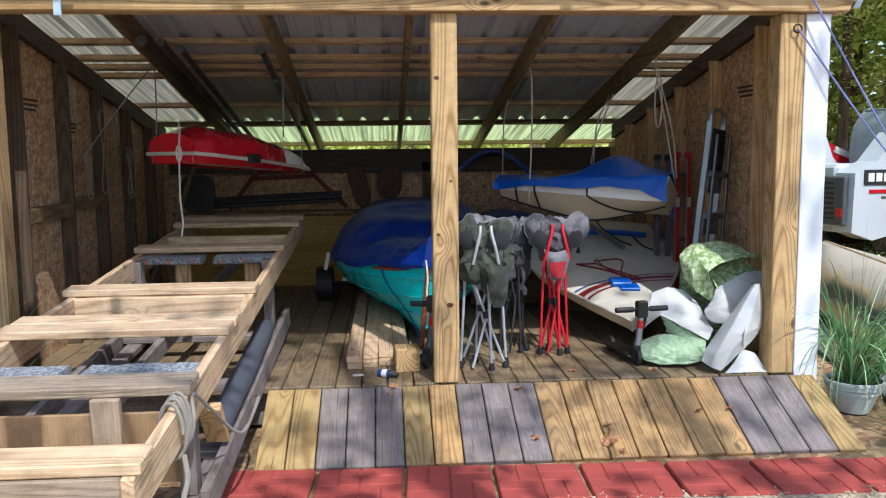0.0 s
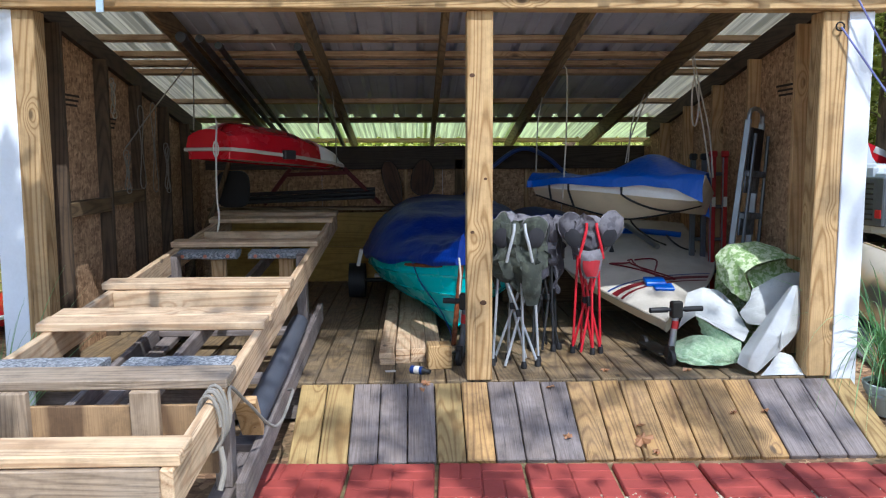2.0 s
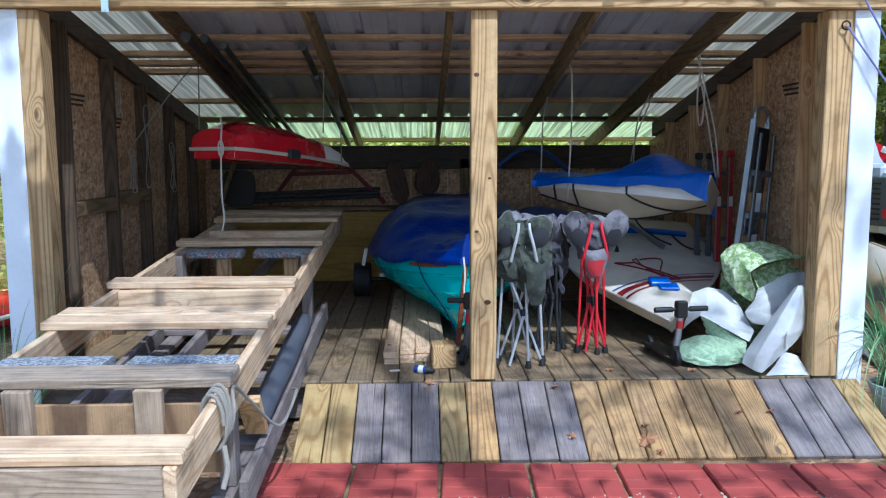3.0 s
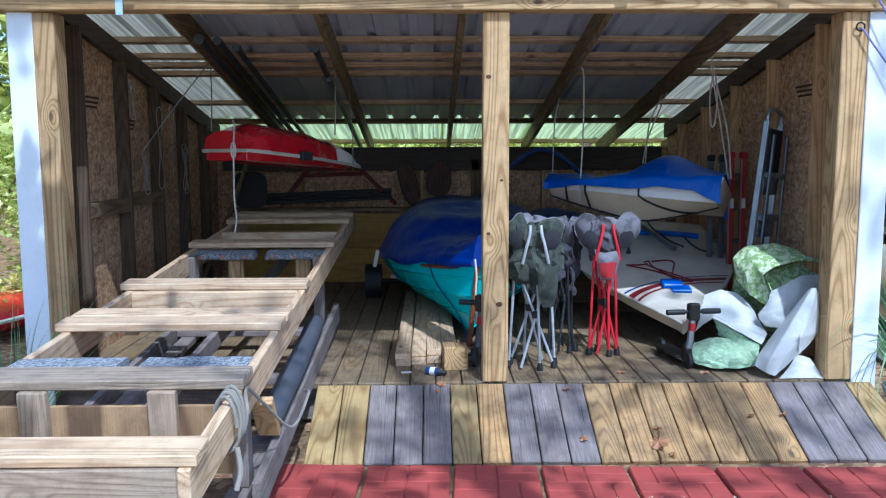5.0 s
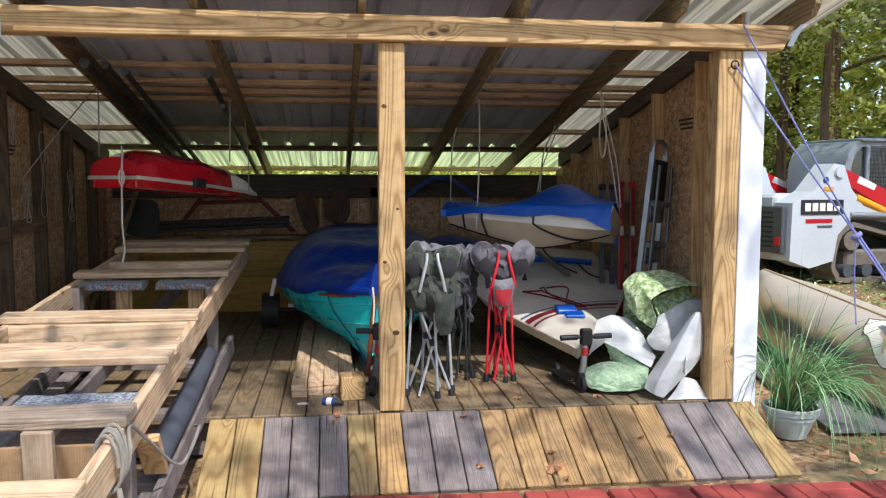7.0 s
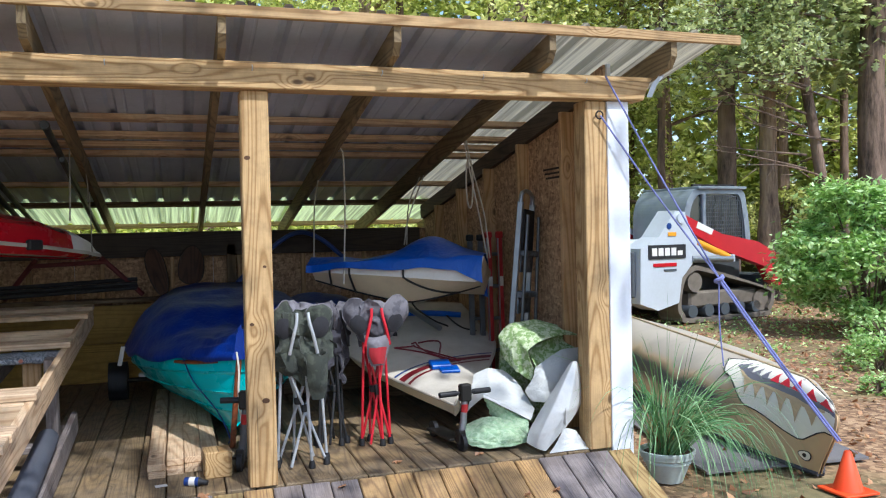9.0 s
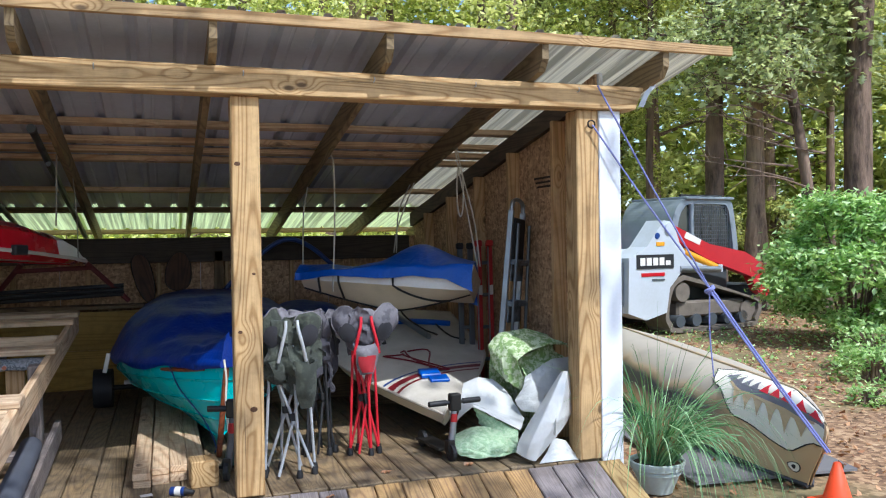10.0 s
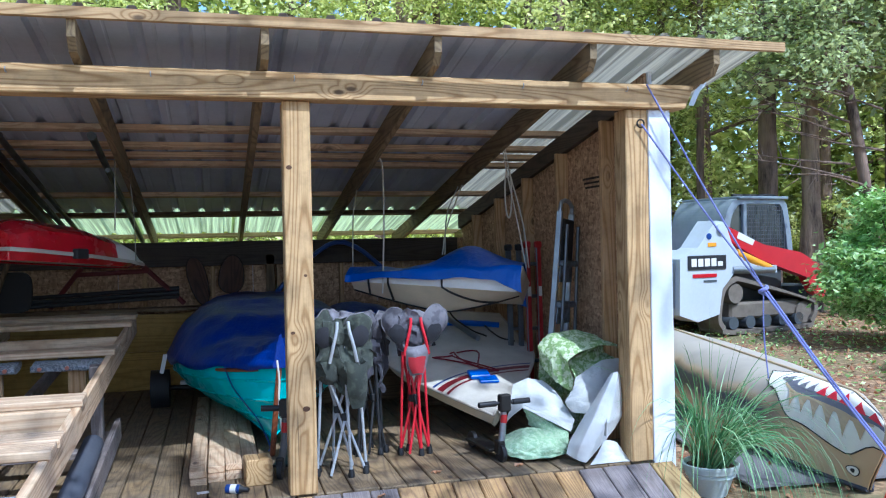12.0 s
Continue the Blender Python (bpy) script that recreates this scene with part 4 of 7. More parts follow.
def red_boat():
    L = 1.46
    b = thing("small_dinghy", "glossy red and white dinghy slung upside down from the rafters", "boat", pose(-0.95, 2.40, 1.075, 0, -1.5, -119))

    def rail(u):
        return 0.085 + 0.095 * u

    def top(u):
        return glide([(0, rail(0) + 0.03), (0.12, 0.215), (0.32, 0.285), (0.6, 0.345), (0.85, 0.365), (1.0, 0.31)], u)

    def half(u):
        return glide([(0, 0.10), (0.25, 0.21), (0.6, 0.275), (0.9, 0.25), (1.0, 0.20)], u)

    def shell(u, v):
        """Upturned bottom: v from one rail over the keel to the other."""
        a = (v - 0.5) * 2
        w = abs(a)
        h = top(u) - rail(u)
        if w > 0.5:
            q = (1 - w) / 0.5
            y, z = half(u) * (1 - 0.10 * q), 0.62 * h * q
        else:
            q = w / 0.5
            y, z = half(u) * 0.90 * q, h * (0.62 + 0.38 * (1 - q ** 2.4))
        return Vector((u * L, math.copysign(y, a), rail(u) + z))

    def cut(u0, u1):
        return lambda u, v: shell(u0 + (u1 - u0) * u, v)
    for nm, u0, u1, mat, lab in (("red_hull", 0.33, 1.0, "red_gloss", ""), ("white_end", 0.0, 0.33, "white_gel", "white painted end")):
        g = Geo().grid(cut(u0, u1), 30, 40)
        uu = 1.0 if nm == "red_hull" else 0.0
        g.put([shell(uu, j / 40) for j in range(41)], [tuple(range(41))])
        part(nm, g, M[mat], b, lab)
    for s in (-1, 1):
        band = Geo().grid(lambda u, v: (u * L + 0.008, s * (half(u) + 0.012 - 0.006 * abs(v - 0.5)), rail(u) + 0.008 - 0.024 * v), 30, 4)
        part("rub_rail", band, M["dull_white"], b, "white rub rail", thick=0.012)
        g = Geo().grid(lambda u, v: (u * L, s * (half(u) - 0.012 - 0.05 * v), rail(u) - 0.012 - 0.055 * v * (0.35 + 0.65 * u)), 30, 4)
        part("deck_side", g, M["red_gloss"], b, thick=0.006)
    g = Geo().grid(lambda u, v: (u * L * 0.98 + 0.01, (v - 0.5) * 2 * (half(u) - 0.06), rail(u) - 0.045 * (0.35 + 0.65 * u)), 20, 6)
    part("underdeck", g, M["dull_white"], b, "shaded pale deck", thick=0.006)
    part("end_rail", Geo().box(L - 0.004, L + 0.014, -half(1) - 0.008, half(1) + 0.008, rail(1) - 0.016, rail(1) + 0.008, 0.004), M["dull_white"], b, "white rail across the end")
    part("end_board", Geo().box(L - 0.02, L - 0.002, -half(1) + 0.02, half(1) - 0.02, rail(1) - 0.07, rail(1) - 0.012, 0.004), M["red_gloss"], b)
    u = 0.66
    part("latch", Geo().box(u * L - 0.06, u * L + 0.06, half(u) - 0.005, half(u) + 0.034, rail(u) - 0.03, rail(u) + 0.035, 0.008), M["black"], b)
    part("tow_cleat", Geo().tube([(0.12, -half(0.08) - 0.02, rail(0.08)), (0.02, -half(0.0) - 0.03, rail(0) - 0.01)], 0.013, 6), M["black"], b)
    return b


red_boat()


def rope(pts, r, mat, label, n=10, name="rope"):
    return solid(name, Geo().tube(curve_pts(pts, n), r, 7), mat, label, "rope", group="hanging ropes")


rope([(-1.60, 1.12, 1.49), (-1.575, 1.04, 1.44), (-1.57, 0.98, 1.30), (-1.575, 0.98, 1.0), (-1.565, 0.98, 0.84), (-1.58, 0.98, 0.75)], 0.006, M["rope_white"], "white braided line hanging from the red dinghy")
g = Geo()
lp = [(-1.57 + 0.016 * math.sin(a), 0.975, 1.29 + 0.05 * math.cos(a)) for a in [2 * math.pi * i / 16 for i in range(16)]]
g.tube(lp, 0.005, 6, closed=True)
solid("rope_loop", g, M["rope_white"], "white spliced loop on the dinghy's line", "rope", group="hanging ropes")
rope([(-0.968, 1.6, under(1.6) - 0.0), (-0.972, 1.6, 1.6), (-0.978, 1.6, 1.40)], 0.005, M["rope_grey"], "thin grey line from the rafter to the dinghy")
rope([(-0.93, 2.2, under(2.2)), (-0.91, 2.2, 1.5), (-0.9, 2.15, 1.15)], 0.004, M["rope_grey"], "thin grey line from the rafter to the dinghy")
rope([(-1.86, 1.6, 1.93), (-1.862, 1.6, 1.65), (-1.87, 1.6, 1.43)], 0.005, M["rope_grey"], "thin grey line from the pole to the dinghy")
rope([(-1.86, 1.6, 1.93), (-2.1, 1.55, 1.62), (-2.33, 1.5, 1.30)], 0.005, M["rope_grey"], "thin grey line tied to the wall stud")
for y, z, ln, wd in ((1.5, 1.29, 0.28, 0.035), (1.85, 1.62, 0.62, 0.05), (2.15, 1.66, 0.7, 0.05), (2.45, 1.35, 0.38, 0.04), (1.28, 1.77, 0.24, 0.015)):
    loop = [(-2.325 + 0.012 * math.sin(3 * a), y + wd * math.sin(a), z - ln / 2 + ln / 2 * math.cos(a)) for a in [2 * math.pi * i / 26 for i in range(26)]]
    g = Geo().tube(loop, 0.004, 6, closed=True)
    if wd < 0.045:
        g.tube([(p[0] + 0.012, y + (p[1] - y) * 0.6, p[2] - 0.03) for p in loop], 0.004, 6, closed=True)
    solid("hung_rope", g, M["rope_grey"], "looped light rope hung on the wall", "rope", group="ropes on the wall")

# spars under the rafters
for x, y0, y1, r, dz in ((-1.70, 0.75, 4.1, 0.028, -0.045), (-1.60, 0.8, 4.0, 0.022, -0.04), (-1.52, 0.95, 4.2, 0.02, -0.035), (-1.02, 0.95, 4.2, 0.022, -0.04), (-1.0, 1.5, 4.3, 0.013, -0.09)):
    g = Geo().tube([(x, y, under(y) + dz) for y in (y0, (y0 + y1) / 2, y1)], r, 12)
    g.tube([(x, y0 - 0.03, under(y0) + dz), (x, y0 + 0.03, under(y0) + dz)], r * 1.18, 12)
    solid("spar", g, M["spar"], "dull aluminium sailing spar slung under the rafters", "spar", group="spars under the roof")


def white_dinghy():
    L = 1.22
    b = thing("covered_dinghy", "cream and white dinghy slung under a blue tarpaulin", "boat", Matrix.Translation((1.74, 1.30, 0.765)) @ pose(0, 0, 0, 0, 0, 155) @ pose(0, 0, 0, 13, 0, 0))

    def section(u):
        """Half-breadth, gunwale, chine and keel heights along the hull."""
        plan = 1 - 0.68 * max((u - 0.3) / 0.7, 0) ** 2.0
        half = 0.33 * plan
        return half, 0.27, 0.10 + 0.12 * u ** 1.3, 0.12 * (max(0.5 - u, 0) / 0.5) ** 1.5 + 0.34 * max(u - 0.4, 0) ** 1.25

    def bottom(u, v):
        h, t, c, k = section(u)
        a = (v - 0.5) * 2
        return Vector((u * L, a * h * 0.9, k + (c - k) * abs(a) ** 1.15))

    def topside(s):
        def f(u, v):
            h, t, c, k = section(u)
            return Vector((u * L - 0.05 * v * (1 if u < 0.02 else 0), s * h * (0.9 + 0.1 * v), c + (t - c) * v))
        return f
    part("hull_bottom", Geo().grid(bottom, 30, 18), M["cream_gel"], b, "cream gelcoat bottom", thick=0.01)
    for s in (-1, 1):
        part("hull_side", Geo().grid(topside(s), 30, 6), M["white_gel"], b, "white gelcoat topside", thick=0.01)
    for u, nm in ((0.0, "transom"), (1.0, "bow_plate")):
        ring = [topside(-1)(u, 1)] + [bottom(u, j / 12) for j in range(13)] + [topside(1)(u, 1)]
        part(nm, Geo().put([q + Vector((-0.004 if u == 0 else 0.004, 0, 0)) for q in ring], [tuple(range(len(ring)))]), M["cream_gel"], b, thick=0.01)
    part("keel_rub", Geo().tube([bottom(i / 20, 0.5) for i in range(21)], 0.010, 6), M["black"], b)

    def cover(u, v):
        uu = -0.035 + 1.07 * u
        h, t, c, k = section(min(max(uu, 0), 1))
        a = (v - 0.5) * 2
        half = h + 0.018
        crown = 0.07 + 0.14 * math.exp(-((u - 0.32) / 0.2) ** 2) + 0.015 * math.sin(u * 8)
        if abs(a) < 0.78:
            w = abs(a) / 0.78
            y, z = half * w, t + crown * (1 - w ** 1.25)
        else:
            w = (abs(a) - 0.78) / 0.22
            y, z = half + 0.012, t - (0.11 * (1 - 0.55 * u) + 0.010 * math.sin(u * 13 + 1) + 0.07 * max(0, 0.14 - u) / 0.14) * w
        return wob((uu * L, math.copysign(y, a), z), 6.0, 0.012)
    part("tarp_cover", Geo().grid(cover, 60, 44), M["blue_tarp"], b, "creased bright blue tarpaulin", thick=0.003)
    for u, slant in ((0.88, 0.02), (0.75, 0.0), (0.42, -0.3)):
        pts = []
        for i in range(17):
            w = i / 16
            pts.append(topside(1)(u, 1 - w) + Vector((0, 0.006, 0)) if i < 5 else bottom(u + slant * (w - 0.25), 1 - 0.5 * (w - 0.25) / 0.75) + Vector((0, 0.004, -0.006)))
        pts = [topside(1)(u, 1 - j / 4) + Vector((0, 0.006, 0)) for j in range(5)] + [bottom(u + slant * j / 10, 1 - 0.05 * j) + Vector((0, 0.003, -0.006)) for j in range(1, 11)]
        part("strap", Geo().tube(pts, 0.008, 6), M["black"], b, "black lashing strap")
    return b


white_dinghy()
for pts in ([(0.79, 1.5, under(1.5)), (0.81, 1.5, 1.80), (0.815, 1.52, 1.4), (0.80, 1.55, 0.92)],
            [(0.775, 2.4, under(2.4)), (0.74, 2.4, 1.5), (0.72, 2.35, 1.1)],
            [(1.60, 2.3, under(2.3)), (1.5, 2.3, 1.5), (1.42, 2.1, 1.18)],
            [(1.62, 2.25, under(2.25)), (1.47, 2.2, 1.4), (1.40, 2.1, 1.18)],
            [(1.66, 1.35, under(1.35) + 0.05), (1.68, 1.35, 1.8), (1.76, 1.35, 1.4), (1.80, 1.3, 1.08)],
            [(1.67, 1.35, under(1.35) + 0.05), (1.71, 1.35, 1.75), (1.80, 1.35, 1.4), (1.82, 1.3, 1.08)]):
    rope(pts, 0.0055, M["rope_white"], "light rope from the rafters to the covered dinghy")
lp = [(1.69 + 0.025 * math.sin(a), 1.34, 1.62 + 0.18 * math.cos(a)) for a in [2 * math.pi * i / 20 for i in range(20)]]
solid("hung_rope", Geo().tube(lp, 0.006, 7, closed=True), M["rope_white"], "light rope loop hanging from the rafter", "rope", group="hanging ropes")


def flat_sailboat():
    """Low board-boat lying on the deck, its stern raised on something behind."""
    L = 2.1
    b = thing("sailing_dinghy", "low white board sailboat with maroon stripes on the deck", "boat", pose(1.31, 0.60, 0.06, 12, 0, -4))

    def outline(u, a):
        d = u * L
        half = 0.58 * (1 - (1 - min((d + 0.03) / 1.15, 1)) ** 1.35)
        return half * a

    def deck(u, v):
        a = (v - 0.5) * 2
        y = u * L
        return Vector((outline(u, a), y, 0.15 + 0.035 * (1 - a * a)))

    def bottom(u, v):
        a = (v - 0.5) * 2
        y = u * L + 0.05 * (1 - u)
        return Vector((outline(u, a) * 0.86, y, 0.02 + 0.02 * abs(a) + 0.03 * (1 - u) ** 2))
    part("deck", Geo().grid(deck, 30, 20), M["deck_white"], b, "dusty white deck", thick=0.006)
    g = Geo().grid(bottom, 30, 20)
    loop_top, loop_bot = [], []
    for i in range(21):
        loop_top.append((deck(0, i / 20), bottom(0, i / 20)))
    ring = [(0, i / 20) for i in range(21)] + [(i / 30, 1) for i in range(1, 31)] + [(1, 1 - i / 20) for i in range(1, 21)] + [(1 - i / 30, 0) for i in range(1, 30)]
    n = len(ring)
    vs = [deck(*p) - Vector((0, 0, 0.004)) for p in ring] + [bottom(*p) for p in ring]
    g.put(vs, [(i, (i + 1) % n, (i + 1) % n + n, i + n) for i in range(n)])
    part("hull", g, M["cream_gel"], b, "cream hull side")
    part("edge_rail", Geo().tube([deck(*p) + Vector((0, 0, -0.002)) for p in ring], 0.009, 6, closed=True), M["dull_white"], b)
    for k, (u0, w, mat) in enumerate(((0.165, 0.010, "maroon"), (0.19, 0.024, "maroon"), (0.228, 0.008, "navy"))):
        g = Geo().grid(lambda u, v: deck(u0 + w * u + 0.17 * v, 0.02 + 0.96 * v) + Vector((0, 0, 0.003)), 2, 24)
        part("deck_stripe", g, M[mat], b)
    g = Geo().tube([deck(0.80 + 0.02 * math.sin(i / 12 * 3.14), 0.1 + 0.8 * i / 12) + Vector((0, 0, 0.02)) for i in range(13)], 0.024, 8)
    part("hose", g, M["bright_blue"], b, "blue padded hiking strap")
    part("tiller", Geo().tube([deck(0.82, 0.52) + Vector((0, 0, 0.07)), deck(0.60, 0.66) + Vector((0, 0, 0.04))], 0.022, 12), M["alu"], b, "aluminium tiller tube")
    part("fairlead", Geo().turned([(0.02, 0), (0.014, 0.02), (0.004, 0.05), (0.0, 0.055)], 10, deck(0.60, 0.36)), M["black"], b)
    return b


flat_sailboat()
FM = pose(1.31, 0.60, 0.06, 12, 0, -4)
pts = [Vector((-0.03 + 0.15 * math.sin(1.9 * t) + 0.06 * math.sin(5 * t), 0.86 + 0.17 * math.cos(2.3 * t) + 0.07 * math.sin(4.1 * t), 0.195)) for t in [i * 0.12 for i in range(46)]]
solid("tangled_cord", Geo().tube(pts, 0.006, 6), M["rope_red"], "tangle of dark red cord on the boat's deck", "rope", m=FM)
g = Geo().box(-0.05, 0.09, 0.50, 0.62, 0.188, 0.218, 0.012)
g.box(0.0, 0.13, 0.43, 0.53, 0.185, 0.205, 0.01)
solid("blue_sponge", g, M["bright_blue"], "bright blue folded strap pad on the boat's deck", "pad", m=FM)
pts = curve_pts([(0.34, 1.75, 0.185), (0.36, 1.5, 0.185), (0.40, 1.36, 0.18), (0.49, 1.3, 0.172)], 8)
solid("black_line", Geo().tube(pts, 0.007, 6), M["black"], "black cord lying on the boat's deck", "rope", m=FM)
g = Geo().tube(curve_pts([(1.5, 2.4, 0.95), (1.45, 2.1, 0.72), (1.55, 1.9, 0.6), (1.62, 1.7, 0.56)], 8), 0.007, 6)
solid("black_line", g, M["black"], "slack black cord hanging below the covered dinghy", "rope")
# second covered hull behind the board boat
g = Geo().grid(lambda u, v: wob((0.35 + 0.95 * u, 2.3 + 1.2 * v, 0.35 + 0.42 * math.sin(math.pi * v) ** 0.6 * math.sin(math.pi * (0.1 + 0.8 * u)) ** 0.5), 5, 0.03), 24, 24)
solid("covered_hull", g, M["navy_tarp"], "dark blue tarpaulin bundle in the shadow behind the chairs", "bundle", thick=0.01)
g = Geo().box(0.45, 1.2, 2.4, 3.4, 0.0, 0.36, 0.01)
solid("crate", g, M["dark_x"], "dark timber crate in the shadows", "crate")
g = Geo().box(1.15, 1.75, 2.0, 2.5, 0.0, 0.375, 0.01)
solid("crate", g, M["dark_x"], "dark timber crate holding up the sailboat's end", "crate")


# ---- camping chairs ----
def folded_chair(name, label, m, tube_mat, cloth_mat, lining, height=0.9, spread=0.11, panel=None, discs=True, seed=1, hem=0.36, flap=(0.085, 0.13, 0.10, 20), pouch=None, bulk=1.0):
    """A quad chair folded upright: crossing legs, bunched fabric, two armrest flaps with cup holders, a hanging pouch."""
    rnd = random.Random(seed)
    c = thing(name, label, "folding chair", m, group="folded camping chairs")
    for i in range(8):
        a = 2 * math.pi * i / 8 + 0.25
        cross = i % 2 == 1
        b = a + (2.2 if cross else 0.15) * (1 if i % 4 < 2 else -1)
        p0 = Vector((spread * math.cos(a), spread * 0.75 * math.sin(a), 0.015))
        p1 = Vector((spread * 0.72 * math.cos(b), spread * 0.5 * math.sin(b), 0.60 + 0.06 * rnd.random() if cross else height - 0.1))
        leg = part("leg", Geo().tube([p0, p0.lerp(p1, 0.5), p1], 0.0082, 8), tube_mat, c)
        if not cross or i in (3, 7):
            part("foot", Geo().turned([(0.0, -0.013), (0.018, -0.013), (0.019, 0.0), (0.013, 0.03), (0.0, 0.03)], 10, p0), M["black"], leg, "black plastic foot")
        if cross:
            q = p0.lerp(p1, 0.52)
            part("hub", Geo().box(-0.015, 0.015, -0.018, 0.018, -0.02, 0.02, 0.004, Matrix.Translation(q)), M["black"], c)

    def shroud(u, v):
        """Seat and back fabric gathered round the tubes in deep folds."""
        a = 2 * math.pi * v
        ragged = hem + 0.10 * noise.noise(Vector((math.cos(a) * 1.6, math.sin(a) * 1.6, seed))) + 0.05 * math.cos(3 * a + seed)
        z = height - 0.045 - (height - 0.045 - ragged) * u
        fold = 0.6 + 0.9 * abs(math.sin(3.5 * a + 1.2 * u + seed)) + 0.5 * abs(math.sin(6 * a - 2.2 * u)) + 0.9 * noise.noise(Vector((math.cos(a) * 2.5, math.sin(a) * 2.5, 4 * u + seed)))
        env = 0.62 + 0.50 * math.sin(math.pi * min(0.18 + 0.72 * u, 1.0)) ** 0.8
        r = spread * bulk * env * (0.72 + 0.28 * fold)
        return wob(wob((r * math.cos(a), r * 0.72 * math.sin(a), z + 0.02 * math.sin(4 * a + seed) * (1 - u)), 9, 0.045, seed), 22, 0.026, seed)
    part("seat_fabric", Geo().grid(shroud, 26, 64, True), cloth_mat, c, "bunched hanging seat fabric", thick=0.003)

    def cap(u, v):
        a = 2 * math.pi * v
        r = spread * bulk * 0.80 * u
        z = height - 0.02 + 0.018 * math.sin(3 * a + seed) - 0.05 * u ** 3
        return wob(wob((r * math.cos(a), r * 0.75 * math.sin(a), z), 14, 0.045 * (0.3 + 0.7 * u), seed + 5), 30, 0.016, seed)
    part("back_fabric", Geo().grid(cap, 10, 40, True), lining, c, "crumpled upper edge of the backrest", thick=0.003)
    fw, fh, out, tilt0 = flap
    for k, s in enumerate((-1, 1)):
        base = pose(s * out, -spread * 0.75, height - fh * 0.95, 8, s * tilt0, s * tilt0 * 0.8)

        def shape(u, v, base=base, k=k):
            a = 2 * math.pi * v
            x = fw * math.cos(a) * u * (1.0 + 0.22 * math.sin(a))
            z = fh * math.sin(a) * u
            if math.sin(a) < -0.2:
                x *= 1 - 0.35 * (-math.sin(a) - 0.2)
            return base @ wob(wob((x, 0.045 * u * u - 0.02, z), 9, 0.04 * u, seed + 3 * k), 24, 0.012 * u, seed)
        arm = part("armrest", Geo().grid(shape, 10, 36, True), panel or lining, c, "fabric armrest flap", thick=0.004)
        part("flap_piping", Geo().tube([shape(1.0, j / 36) for j in range(36)], 0.0035, 5, closed=True), lining, arm)
        if discs:
            def cup(u, v, base=base, s=s):
                a = 2 * math.pi * v
                return base @ Vector((0.050 * u * math.cos(a) + s * 0.006, -0.030 + 0.012 * u * u, -0.02 + 0.060 * u * math.sin(a)))
            part("cup_holder", Geo().grid(cup, 5, 24, True), M["mesh_dark"], arm, "dark mesh cup holder", thick=0.003)
        part("back_tube", Geo().tube(curve_pts([(s * 0.075, -spread * 0.95, height - 0.27), (s * 0.055, -spread * 1.04, height - 0.18), (s * 0.035, -spread * 1.0, height - 0.10), (s * 0.030, -spread * 0.9, height - 0.05)], 8), 0.0092, 8), tube_mat, c)
    if pouch:
        px, pz, pw, ph, pm = pouch

        def bag(u, v):
            a = (v - 0.5) * 2
            wide = pw * (1 - 0.45 * u ** 2.2)
            return wob((px + a * wide, -spread * 0.92 - 0.04 * math.cos(a * 1.4) * math.sin(math.pi * min(u + 0.15, 1)), pz - ph * u + 0.02 * a * a * (1 - u)), 12, 0.014, seed + 8)
        part("pouch", Geo().grid(bag, 12, 14), pm, c, "hanging fabric pouch", thick=0.003)
    return c


folded_chair("camping_chair", "folded olive-grey camping chair with grey steel legs", pose(0.315, 0.35, 0, 0, 0, 0), M["galv"], M["olive"], M["smoke_pale"], 0.905, 0.145, M["olive"], True, 2, 0.50, (0.066, 0.115, 0.092, 10), (0.075, 0.62, 0.062, 0.24, M["olive"]), 0.92)
folded_chair("camping_chair", "folded charcoal camping chair with black legs", pose(0.545, 0.72, 0, 0, 0, 20), M["black"], M["charcoal"], M["smoke"], 0.87, 0.10, M["smoke"], False, 5, 0.46, (0.058, 0.115, 0.05, 10), None, 0.8)
folded_chair("camping_chair", "folded grey camping chair with bright red legs", pose(0.80, 0.63, 0, 0, 0, 0), M["red_tube"], M["smoke"], M["smoke_pale"], 0.88, 0.095, M["smoke"], True, 9, 0.64, (0.078, 0.125, 0.11, 20), (0.0, 0.66, 0.075, 0.17, M["smoke_pale"]), 0.95)
g = Geo().grid(lambda u, v: wob((0.80 + (v - 0.5) * 0.11 * (1 - 0.4 * u), 0.525 - 0.02 * math.sin(math.pi * v), 0.60 - 0.10 * u), 14, 0.01, 3), 8, 10)
solid("chair_sling", g, M["red_cloth"], "red fabric sling folded into the chair", "fabric", thick=0.003)


